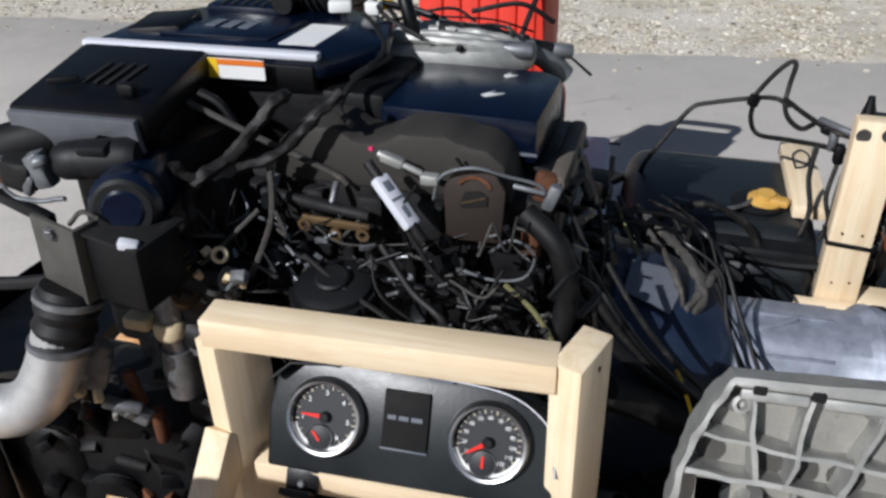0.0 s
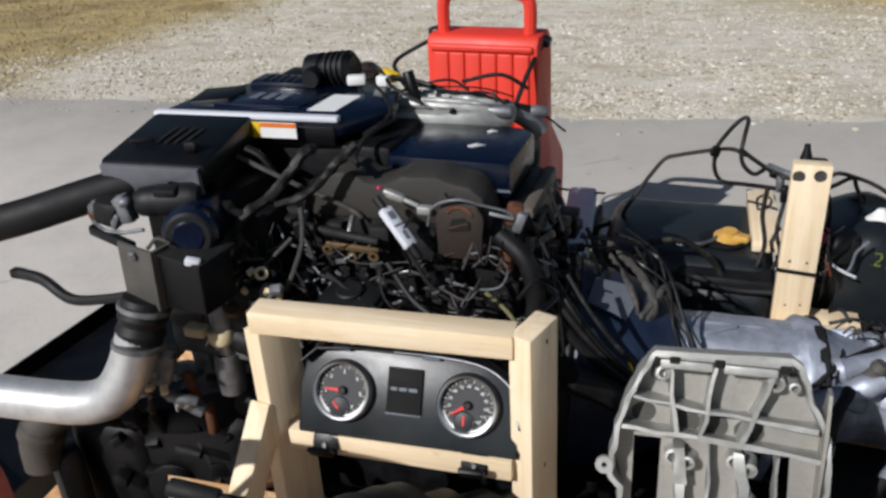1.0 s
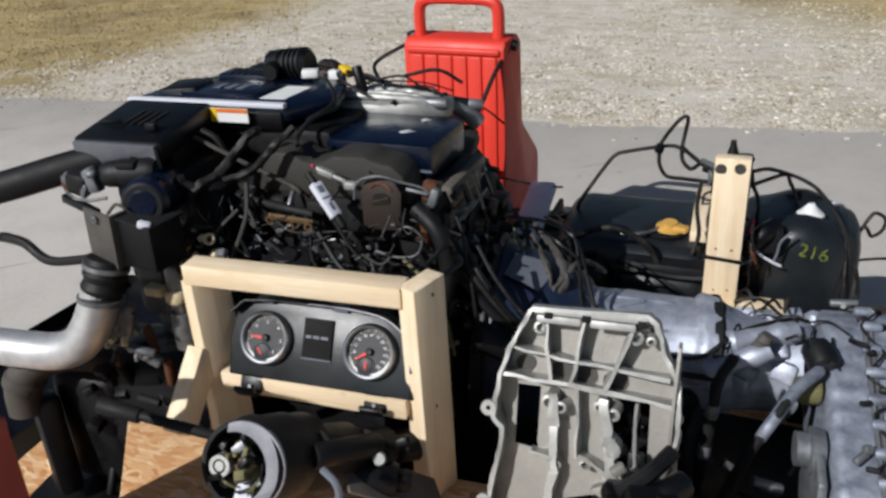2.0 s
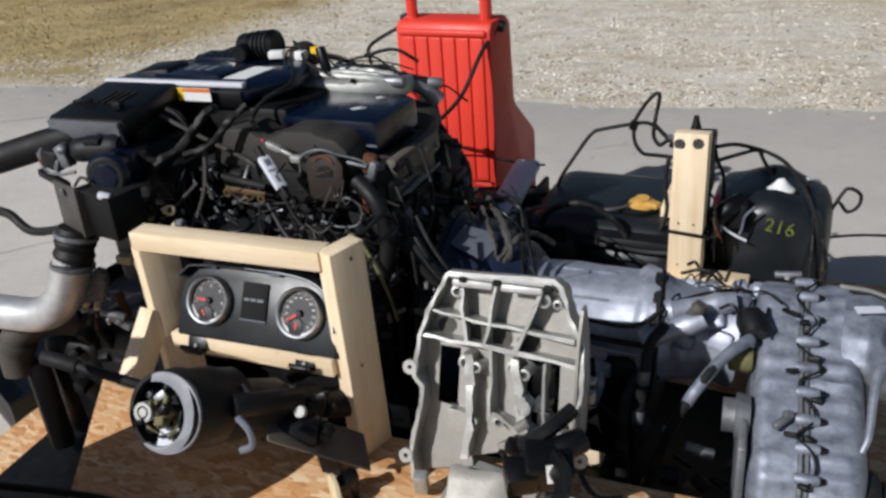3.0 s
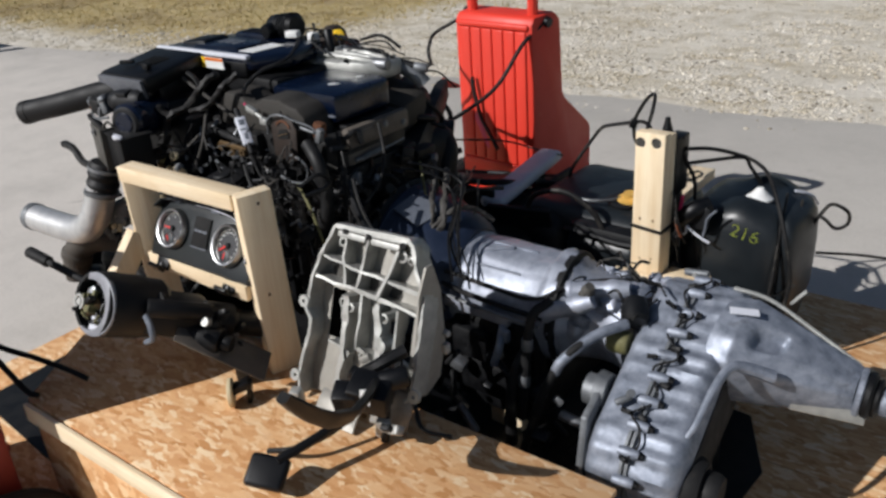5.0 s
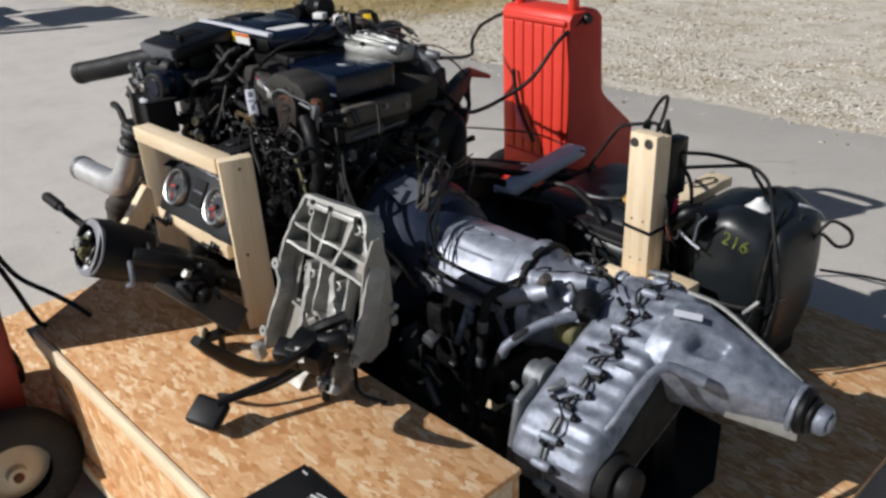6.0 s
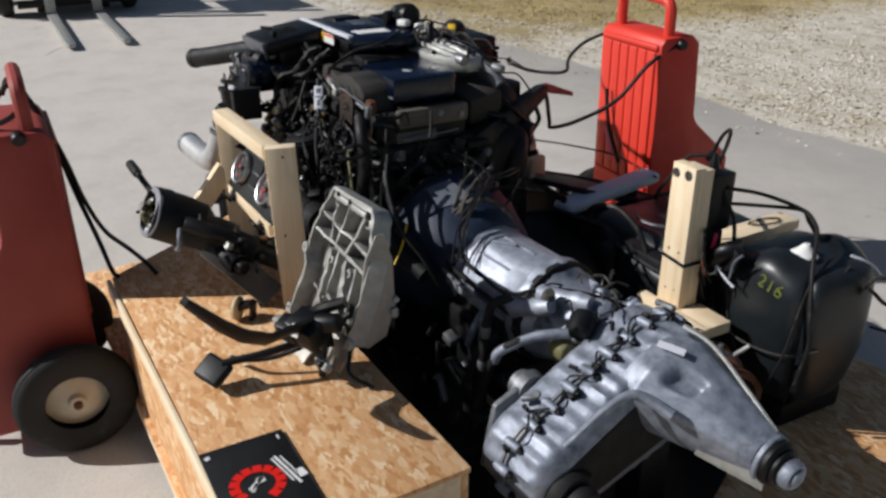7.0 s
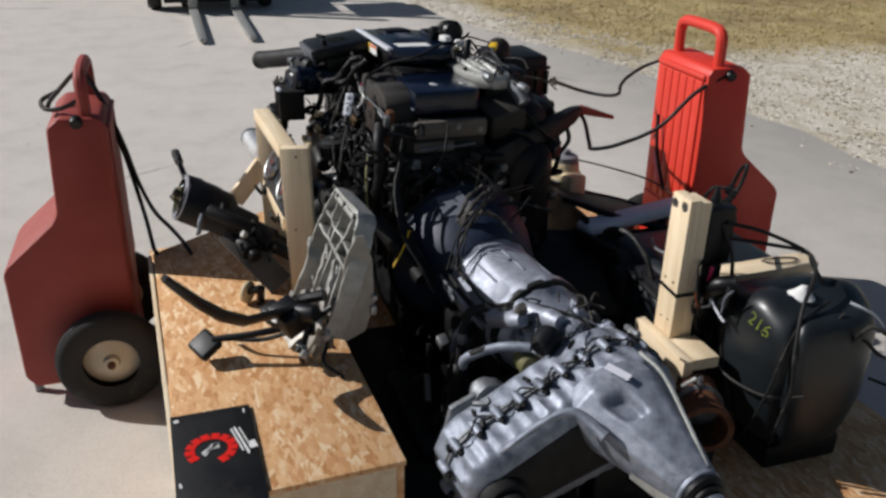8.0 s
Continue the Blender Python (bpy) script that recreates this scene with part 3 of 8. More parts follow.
# ---- starter carts ----
def build_cart(body_mat, label):
    c = thing("starter_cart", (0, 0, 0), label, "cart", "starter carts")
    prof = [(0.0, 0.07), (0.0, 1.125), (0.02, 1.155), (0.16, 1.16), (0.205, 1.125), (0.222, 0.80), (0.24, 0.765), (0.425, 0.605), (0.445, 0.575), (0.445, 0.12), (0.41, 0.07)]
    # profile lies in y-z; local x of the plate becomes y, local y becomes z, depth becomes x
    m = Matrix(((0, 0, 1, -0.215), (1, 0, 0, 0), (0, 1, 0, 0), (0, 0, 0, 1)))
    body = plate(prof, 0.43, m, 0.014)
    body = part("body", body, body_mat, c, "moulded fibreglass body flaring out low down")
    for i in range(6):
        part("rib", box(-0.155 + i * 0.062, -0.002, 0.795, 0.057, 0.014, 0.60, 0.006, (0, 0, 0), 3), body_mat, c)
    part("lid_edge", box(0, 0.001, 1.112, 0.395, 0.026, 0.026, 0.009, (0, 0, 0), 3), body_mat, c)
    part("sill_edge", box(0, 0.001, 0.478, 0.395, 0.022, 0.026, 0.009, (0, 0, 0), 3), body_mat, c)
    handle = tube([(-0.165, 0.07, 1.12), (-0.168, 0.07, 1.22), (-0.16, 0.07, 1.275), (-0.12, 0.07, 1.298), (0, 0.07, 1.302), (0.12, 0.07, 1.298), (0.16, 0.07, 1.275), (0.168, 0.07, 1.22), (0.165, 0.07, 1.12)], 0.024, 10, 6)
    part("handle", handle, body_mat, c, "looped carrying handle")
    R = 0.207
    for x in (-0.305, 0.305):
        s = 1 if x > 0 else -1
        rim = lathe([(0.020, 0.0), (0.106, 0.02), (0.118, 0.14), (0.110, 0.42), (0.095, 0.45), (0.066, 0.62), (0.032, 0.72), (0.028, 0.98), (0.018, 1.0)], (x - s * 0.050, 0.105, R), (x + s * 0.050, 0.105, R), 36)
        w = part("wheel", rim, RIM, c, "cream painted steel wheel")
        prof_t = [(r * R / 0.178, f) for r, f in ((0.090, 0.10), (0.112, 0.0), (0.150, 0.02), (0.170, 0.13), (0.1735, 0.20), (0.170, 0.24), (0.176, 0.28), (0.178, 0.38), (0.173, 0.42), (0.178, 0.46), (0.178, 0.54), (0.173, 0.58), (0.178, 0.62), (0.176, 0.72), (0.170, 0.76), (0.1735, 0.80), (0.170, 0.87), (0.150, 0.98), (0.112, 1.0), (0.090, 0.90))]
        part("tyre", lathe(prof_t, (x - 0.050, 0.105, R), (x + 0.050, 0.105, R), 44, False), TYRE, w, "worn black pneumatic tyre")
        part("hub_cap", lathe([(0.016, 0), (0.016, 0.8), (0.012, 1)], (x + s * 0.049, 0.105, R), (x + s * 0.060, 0.105, R), 16), RUST, w)
    part("axle", rod((-0.34, 0.105, R), (0.34, 0.105, R), 0.011), STEEL, c)
    for x in (-0.12, 0.12):
        part("prop_foot", beam((x, 0.42, 0.075), (x, 0.42, 0.0), 0.03, 0.03), STEEL, c)
    part("cable_hook", rod((-0.235, 0.10, 1.14), (-0.195, 0.10, 1.15), 0.022, 14), BLACK, c)
    part("cable_hook", rod((0.235, 0.10, 1.12), (0.195, 0.10, 1.13), 0.022, 14), BLACK, c)
    return c


cart = build_cart(RED, "bright red ribbed starter cart with looped handle behind the engine")
cart.location = (-0.50, 2.69, 0)
cart.rotation_euler = (0, 0, radians(-3))
cart2 = build_cart(RED_OLD, "dull red starter cart on cream-rimmed wheels beside the crate")
cart2.location = (-0.562, 0.322, 0)
cart2.scale = (0.95, 0.95, 0.95)
cart2.rotation_euler = (0, 0, radians(180))


# ---- instrument stand ----
def build_stand():
    s = thing("instrument_stand", (-0.15, 0.89, 0.556), "pale pine stand of nailed boards holding the dash instruments", "stand")
    part("top_rail", box(-0.185, 0.871, 1.056, 0.475, 0.055, 0.044, 0.003, (0, 0, 3.5)), PINE_X, s)
    part("right_leg", beam((0.082, 0.917, 0.557), (0.078, 0.905, 1.078), 0.043, 0.092, 0.003), PINE, s, "upright board with nail heads")
    part("left_leg", beam((-0.402, 0.885, 0.557), (-0.405, 0.878, 1.034), 0.043, 0.089, 0.003), PINE, s)
    part("brace", beam((-0.418, 0.850, 0.868), (-0.428, 0.735, 0.725), 0.042, 0.062, 0.003), PINE, s, "short slanting brace")
    part("lower_rail", box(-0.165, 0.872, 0.800, 0.43, 0.05, 0.043, 0.003, (0, 0, 2)), PINE_X, s)
    for p, w in (((0.1005, 0.905, 1.05), (1, 0, 0)), ((0.1005, 0.935, 1.05), (1, 0, 0)), ((0.102, 0.89, 0.80), (1, 0, 0)), ((0.102, 0.93, 0.79), (1, 0, 0)), ((0.102, 0.92, 0.72), (1, 0, 0)), ((-0.42, 0.80, 0.82), (-0.3, -1, 0.7))):
        part("nail_head", lathe([(0.004, 0), (0.004, 1)], p, Vector(p) + 0.002 * Vector(w), 8), RUST, s)
    return s


def dial_pose(cx, cz_along, lift):
    """A pose on the tilted instrument face: local x right, y up the face, z out towards the viewer."""
    return pose(-0.1535, 0.886, 0.904, 62, 0, 3) @ pose(cx, cz_along, lift)


def gauge(cl, cx, numerals, needle, sub):
    def on(x=0.0, y=0.0, lift=0.0):
        return dial_pose(cx, 0, 0) @ Matrix.Diagonal((0.88, 0.88, 1, 1)) @ pose(x, y, lift)
    g = part("gauge", turned(lathe([(0.063, 0), (0.063, 1)], (0, 0, 0), (0, 0, 0.006), 40), on()), DIAL, cl, "black dial face")
    prof = [(0.054, 0.2), (0.056, 0.9), (0.0605, 1.0), (0.0645, 0.7), (0.066, 0.0)]
    part("bezel", turned(lathe(prof, (0, 0, 0), (0, 0, 0.016), 48, False), on(0, 0, 0.004)), CHROME, g, "chrome ring")
    ticks = bmesh.new()
    n = 26
    for i in range(n + 1):
        a = radians(235 - 290 * i / n)
        big = i % 2 == 0
        add(ticks, turned(box(0.049 * math.cos(a), 0.049 * math.sin(a), 0.0068, 0.008 if big else 0.004, 0.0016 if big else 0.0008, 0.0005, 0, (0, 0, math.degrees(a))), on()))
    part("scale_marks", ticks, RIM, g)
    for i, text in enumerate(numerals):
        a = radians(235 - 290 * i / (len(numerals) - 1))
        letters(text, 0.0125 if len(numerals) < 9 else 0.0085, on(0.0385 * math.cos(a), 0.0385 * math.sin(a), 0.0068), g)
    # white boxes paint the glint along the ring's lower half
    arc = bmesh.new()
    for i in range(24):
        a = radians(200 + i * 6.0)
        add(arc, turned(box(0.0525 * math.cos(a), 0.0525 * math.sin(a), 0.0075, 0.005, 0.0058, 0.001, 0, (0, 0, math.degrees(a))), on()))
    part("ring_glint", arc, WHITE, g, "white arc painting the glint of the lower ring")
    a = radians(needle)
    part("needle", turned(plate([(-0.004, -0.003), (0.0, -0.0042), (0.040, -0.0012), (0.040, 0.0012), (0.0, 0.0042)], 0.002, pose(0, 0, 0.009, 0, 0, needle)), on()), DIALRED, g, "red needle")
    part("needle_cap", turned(lathe([(0.009, 0), (0.009, 0.7), (0.006, 1)], (0, 0, 0.007), (0, 0, 0.014), 18), on()), BLACK, g)
    sg = part("small_dial", turned(lathe([(0.0205, 0), (0.0205, 0.8), (0.019, 1)], (0, 0, 0), (0, 0, 0.004), 28), on(-0.006, -0.0345, 0.0062)), DIAL, g)
    part("small_ring", turned(lathe([(0.0195, 0), (0.0205, 1), (0.022, 0.6), (0.0225, 0)], (0, 0, 0), (0, 0, 0.004), 28, False), on(-0.006, -0.0345, 0.0072)), CHROME, sg)
    part("small_needle", turned(box(0, 0.003, 0, 0.0042, 0.019, 0.001, 0), on(-0.006 - (0.004 if sub else 0), -0.0345, 0.0115) @ pose(0, 0, 0, 0, 0, 40 if sub else 0)), DIALRED, sg)


def build_cluster():
    c = thing("instrument_cluster", (-0.155, 0.89, 0.826), "black dash instrument cluster with two chrome-ringed dials", "instrument panel")
    face = [(-0.205, -0.088), (0.215, -0.088), (0.218, -0.04), (0.212, 0.02), (0.19, 0.052), (0.14, 0.078), (0.06, 0.086), (-0.1, 0.086), (-0.17, 0.078), (-0.2, 0.05), (-0.21, 0.0)]
    part("housing", plate(face, 0.045, dial_pose(0, 0, -0.05), 0.005), BLACK_DUSTY, c)
    part("face_panel", plate([(x * 0.97, y * 0.95) for x, y in face], 0.006, dial_pose(0, 0, -0.006), 0.002), CLUSTER, c, "dusty grey face panel")
    shade = band([(0.213, -0.03), (0.206, 0.02), (0.186, 0.05), (0.14, 0.074), (0.06, 0.082), (-0.1, 0.082), (-0.17, 0.074), (-0.198, 0.048)], 0.003, 0.03, dial_pose(0, 0, -0.004), False)
    part("clear_shroud", shade, BLACK, c, "thin dusty shroud edge")
    edge = [dial_pose(x, y, 0.027) @ Vector((0, 0, 0)) for x, y in ((-0.02, 0.0825), (0.06, 0.082), (0.14, 0.074), (0.186, 0.05), (0.206, 0.02), (0.213, -0.03))]
    part("shroud_edge", tube(edge, 0.0012, 8, 5), GREYL, c, "pale worn edge of the shroud")
    gauge(c, -0.118, ["0", "1", "2", "3", "4", "5", "6"], 178, True)
    gauge(c, 0.118, [str(v) for v in range(0, 130, 10)], 212, False)
    scr = part("display", turned(box(0, 0, 0.003, 0.066, 0.082, 0.006, 0.002), dial_pose(-0.001, 0.012, 0)), DARKHOLE, c, "dark centre display")
    bars = bmesh.new()
    for x, w in ((-0.02, 0.012), (-0.003, 0.014), (0.016, 0.016)):
        add(bars, turned(box(x, 0.002, 0.0065, w, 0.006, 0.0004, 0), dial_pose(-0.001, 0.012, 0)))
    part("display_print", bars, GREYP, scr)
    part("display_trim", turned(box(0, -0.044, 0.004, 0.068, 0.003, 0.004, 0.001), dial_pose(-0.001, 0.012, 0)), GREYP, scr)
    for x in (-0.15, 0.135):
        lug = joined(turned(box(0, 0, 0, 0.05, 0.035, 0.008, 0.002), dial_pose(x, -0.105, -0.012)), turned(box(0, 0, 0, 0.046, 0.03, 0.01, 0.002), dial_pose(x, -0.118, 0.01) @ pose(0, 0, 0, 62, 0, 0)))
        tab = part("mounting_tab", lug, BLACK, c)
        part("screw", turned(lathe([(0.006, 0), (0.006, 0.6), (0.004, 1)], (0, 0, 0), (0, 0, 0.006), 10), dial_pose(x, -0.108, -0.008)), STEEL, tab)
    for x in (-0.125, 0.045):
        part("hanger_clip", turned(box(0, 0, 0, 0.035, 0.03, 0.012, 0.002), dial_pose(x, 0.088, 0.006)), GREYP, c, "grey plastic clip")
    return c


build_stand()
build_cluster()


# ---- steering column ----
def build_column():
    e, b = Vector((-0.120, 0.540, 0.870)), Vector((0.02, 0.83, 0.722))
    d = (b - e).normalized()
    f = Vector((-0.10, 0.90, -0.42)).normalized()         # the open switch end is turned a little towards the front
    s = thing("steering_column", (-0.05, 0.70, 0.556), "detached dark steering column with open switch end, lying on the crate", "steering column")
    part("switch_housing", lathe([(0.076, 0.0), (0.080, 0.08), (0.080, 0.55), (0.076, 0.62), (0.074, 0.85), (0.05, 1.0)], e + f * 0.01, e + f * 0.08 + d * 0.11, 28, False), IRON, s, "black round shroud")
    part("lock_housing", joined(turned(box(0, 0, 0, 0.10, 0.10, 0.16, 0.02), Matrix.Translation(e + d * 0.19) @ d.to_track_quat("Z", "Y").to_matrix().to_4x4()), rod(e + d * 0.10 + Vector((0.05, 0, 0.02)), e + d * 0.26 + Vector((0.05, 0, 0.03)), 0.024, 14)), IRON, s, "black lock housing")
    side = f.cross(Vector((0, 0, 1))).normalized()
    up = side.cross(f)
    face = Matrix.Translation(e) @ Matrix(((side.x, up.x, -f.x, 0), (side.y, up.y, -f.y, 0), (side.z, up.z, -f.z, 0), (0, 0, 0, 1)))
    part("rim_ring", turned(band(ring_points(0.076, 40), 0.008, 0.050, pose(0, 0, -0.05)), face), IRON_GREY, s, "dark worn rim")
    cres = [(0.079 * math.cos(radians(a)), 0.079 * math.sin(radians(a))) for a in range(-125, 116, 10)]
    cres += [(-0.016 + 0.059 * math.cos(radians(a)), -0.004 + 0.062 * math.sin(radians(a))) for a in range(108, -119, -10)]
    part("rim_crescent", turned(plate(cres, 0.012, pose(0.002, 0, -0.008), 0.002), face), PALE, s, "pale grey crescent plate of the open end")
    part("switch_core", turned(lathe([(0.070, 0), (0.070, 1)], (0, 0, -0.05), (0, 0, -0.045), 28), face), DARKHOLE, s)
    part("shaft_nut", turned(joined(rod((-0.035, 0.0, -0.04), (-0.035, 0.0, 0.020), 0.010), band(ring_points(0.016, 18), 0.007, 0.02, pose(-0.035, 0, 0.0))), face), ALU, s, "bright steering shaft end")
    rnd = random.Random(5)
    for i in range(40):
        a, r = rnd.uniform(0, 6.28), rnd.uniform(0.006, 0.062)
        part("contact_block", turned(box(0, 0, 0, rnd.uniform(0.006, 0.026), rnd.uniform(0.006, 0.018), rnd.uniform(0.01, 0.03), 0.002), face @ pose(r * math.cos(a), r * math.sin(a), rnd.uniform(-0.035, 0.030) if r < 0.045 else rnd.uniform(-0.045, -0.012), rnd.uniform(-20, 20), rnd.uniform(-20, 20), rnd.uniform(0, 90))), rnd.choice([BLACK, IRON, OLIVE, IRON_GREY, STEEL, BLACK, OLIVE, BRONZE]), s)
    part("pale_wedge", turned(plate([(-0.02, -0.068), (0.02, -0.070), (0.012, -0.035), (-0.012, -0.030)], 0.03, pose(0, 0, -0.035), 0.003), face), GREYL, s, "pale grey wedge in the switch end")
    for i in range(8):
        a = rnd.uniform(3.2, 5.6)
        p = face @ Vector((0.055 * math.cos(a), 0.055 * math.sin(a), -0.01))
        q = face @ Vector((0.04 * math.cos(a + 1.0), 0.04 * math.sin(a + 1.0), 0.004))
        part("lead", tube([p, (p + q) / 2 - f * 0.012, q], 0.0022, 5, 5), rnd.choice([OLIVE, OLIVE, BLACK, BLACK]), s)
    part("turn_stalk", joined(rod((-0.185, 0.565, 0.900), (-0.385, 0.540, 0.935), 0.010), rod((-0.33, 0.547, 0.925), (-0.41, 0.537, 0.939), 0.0155)), IRON_GREY, s, "black switch stalk")
    part("tube", lathe([(0.045, 0), (0.045, 0.5), (0.034, 0.55), (0.034, 1)], e + d * 0.2, b + d * 0.12, 20), IRON, s)
    part("bracket", beam((-0.005, 0.68, 0.776), (0.126, 0.828, 0.618), 0.10, 0.006, 0.002, 18), ENDGREY, s, "grey mounting plate below the tube")
    part("motor", joined(rod((-0.03, 0.70, 0.745), (0.07, 0.745, 0.72), 0.036, 18), rod((0.07, 0.745, 0.72), (0.095, 0.757, 0.714), 0.022, 14)), IRON, s)
    part("ball_stud", rod((0.045, 0.735, 0.775), (0.05, 0.72, 0.785), 0.013, 14), ALU, s, "bright ball stud")
    part("hanging_hook", tube([(0.0, 0.60, 0.845), (0.03, 0.59, 0.83), (0.035, 0.585, 0.80), (0.01, 0.58, 0.785)], 0.0075, 8, 6), GREYP, s)
    for i in range(22):
        q = e.lerp(b, rnd.uniform(0.25, 1.05)) + Vector((rnd.gauss(0.02, 0.03), rnd.gauss(-0.01, 0.02), rnd.gauss(0.0, 0.03)))
        sz = rnd.uniform(0.012, 0.035)
        part("fitting", box(q.x, q.y, q.z, sz * rnd.uniform(1, 2), sz, sz * rnd.uniform(0.6, 1.2), 0.003, (rnd.uniform(-40, 40), rnd.uniform(-40, 40), rnd.uniform(-40, 40))), rnd.choice([IRON, BLACK, BLACK, IRON_GREY, STEEL]), s)
    part("rear_leg", beam((0.045, 0.80, 0.69), (0.045, 0.80, 0.557), 0.05, 0.008, 0.002), IRON_GREY, s)
    return s


build_column()


def build_small_bracket():
    s = thing("round_foot_bracket", (0.10, 0.73, 0.556), "small bracket with a pale round rubber foot on the crate", "bracket")
    part("disc", joined(lathe([(0.030, 0), (0.038, 0.2), (0.038, 0.8), (0.034, 1)], (0.104, 0.712, 0.596), (0.113, 0.722, 0.596), 24)), CREAM, s, "pale worn disc")
    part("arm", joined(beam((0.106, 0.722, 0.60), (0.135, 0.76, 0.615), 0.035, 0.02), beam((0.13, 0.755, 0.557), (0.135, 0.76, 0.62), 0.03, 0.012)), BLACK, s)


build_small_bracket()


# ---- pedal bracket ----
def build_pedals():
    p = thing("pedal_bracket", (0.40, 0.87, 0.556), "ribbed cast aluminium pedal bracket standing on the crate with pedals attached", "pedal bracket")
    m = pose(0.398, 0.845, 0.575, 69, 0, 4) @ Matrix.Diagonal((1, 1, 0.66, 1))        # local x across, y up the face, z out to the front
    outline = [(-0.165, 0.0), (-0.176, 0.05), (-0.172, 0.10), (-0.158, 0.16), (-0.160, 0.20), (-0.176, 0.225), (-0.175, 0.26), (-0.170, 0.31), (-0.155, 0.365), (-0.128, 0.425), (-0.112, 0.450), (0.112, 0.456), (0.125, 0.446), (0.146, 0.39), (0.176, 0.33), (0.181, 0.26), (0.179, 0.17), (0.182, 0.10), (0.164, 0.085)]
    part("rim", roughen(band(outline, 0.009, 0.085, m @ pose(0, 0, -0.085), False), 0.006, 40), ALU, p, "bright raised outer wall")
    for n, pts in enumerate(([(-0.170, 0.0), (-0.172, 0.10), (-0.158, 0.20), (-0.176, 0.26), (-0.170, 0.30), (-0.140, 0.30), (-0.138, 0.16), (-0.06, 0.15), (-0.05, 0.03)],
                [(-0.172, 0.285), (-0.128, 0.425), (-0.112, 0.450), (0.112, 0.456), (0.125, 0.446), (0.178, 0.33), (0.180, 0.283), (0.02, 0.285)],
                [(-0.060, 0.05), (-0.092, 0.17), (-0.092, 0.30), (0.056, 0.29), (0.058, 0.16), (0.07, 0.09)],
                [(0.130, 0.09), (0.126, 0.285), (0.180, 0.29), (0.182, 0.09)],
                [(0.06, 0.08), (0.08, 0.13), (0.176, 0.125), (0.16, 0.085)])):
        part("web_panel", plate(pts, 0.006, m @ pose(0, 0, -0.085 + 0.0012 * n)), ALU_WEB, p, "cast web between the ribs")
    def strip(a, b, w, h, name="rib", lift=-0.080):
        d = (Vector(b) - Vector(a)).normalized()
        nx, ny = -d.y * w / 2, d.x * w / 2
        part(name, roughen(plate([(a[0] + nx, a[1] + ny), (a[0] - nx, a[1] - ny), (b[0] - nx, b[1] - ny), (b[0] + nx, b[1] + ny)], h, m @ pose(0, 0, lift)), 0.007, 45), ALU, p)
    for a, b, w in (((-0.155, 0.368), (-0.02, 0.352), 0.006), ((-0.02, 0.352), (0.158, 0.338), 0.007), ((-0.172, 0.312), (-0.03, 0.303), 0.007), ((-0.03, 0.303), (0.172, 0.288), 0.009),
                    ((-0.088, 0.445), (-0.072, 0.31), 0.006), ((-0.010, 0.445), (-0.026, 0.303), 0.006), ((0.085, 0.43), (0.036, 0.298), 0.007)):
        strip(a, b, w, 0.072)
    # thick uneven ridges with bosses below the grid
    for a, b, w in (((-0.062, 0.285), (-0.056, 0.215), 0.020), ((-0.058, 0.215), (-0.050, 0.12), 0.014), ((-0.052, 0.13), (-0.058, 0.055), 0.016), ((0.036, 0.285), (0.052, 0.205), 0.016), ((0.054, 0.21), (0.066, 0.115), 0.022), ((-0.014, 0.30), (-0.006, 0.16), 0.005), ((-0.004, 0.165), (0.062, 0.13), 0.010), ((-0.10, 0.158), (-0.05, 0.150), 0.006), ((0.10, 0.155), (0.172, 0.135), 0.012), ((0.102, 0.285), (0.104, 0.16), 0.006)):
        strip(a, b, w, 0.062, "ridge", -0.080)
    rnd = random.Random(3)
    for x, y, r in ((-0.072, 0.262, 0.015), (-0.048, 0.255, 0.012), (0.030, 0.262, 0.014), (0.058, 0.25, 0.013), (0.062, 0.185, 0.017), (-0.046, 0.135, 0.013), (0.012, 0.145, 0.012), (0.066, 0.12, 0.02), (-0.095, 0.415, 0.013), (0.092, 0.41, 0.015), (0.118, 0.405, 0.010), (0.05, 0.09, 0.014)):
        part("boss", turned(lathe([(r * 1.25, 0), (r, 0.35), (r, 0.85), (r * 0.6, 0.88), (r * 0.55, 0.5)], (0, 0, -0.082), (0, 0, rnd.uniform(-0.022, -0.004)), 12), m @ pose(x, y, 0, rnd.uniform(-8, 8), rnd.uniform(-8, 8), 0)), ALU, p)
    # dark discs paint the shade that the ribs cast in these cells
    for x, y, r in ((-0.050, 0.323, 0.020), (-0.001, 0.320, 0.021), (0.058, 0.315, 0.022), (-0.125, 0.330, 0.018)):
        part("rib_shade", turned(roughen(plate([(px * 1.15, py) for px, py in ring_points(r, 16)], 0.002), 0.004, 60, x * 50, 0), m @ pose(x, y, -0.0775)), CAST_DARK, p, "dark patch painting the shade between the ribs")
    part("top_bar", turned(box(0.0, 0.448, -0.026, 0.22, 0.014, 0.052, 0.004), m), ALU, p, "thick top edge")
    for x in (-0.060, 0.045):
        part("top_slot", turned(box(x, 0.432, -0.004, 0.088, 0.016, 0.010, 0.004), m), ALU, p, "raised bar below the top edge")
    for x in (-0.08, -0.006, 0.10):
        part("top_notch", turned(box(x, 0.4405, -0.003, 0.018, 0.014, 0.014, 0.003), m), DARKHOLE, p, "dark notch in the top edge")
    for x, y in ((-0.186, 0.045), (-0.188, 0.240), (0.189, 0.10)):
        part("ear", joined(turned(band(ring_points(0.0105, 16), 0.011, 0.016, pose(0, 0, -0.014)), m @ pose(x, y, 0))), ALU, p, "drilled fixing ear")
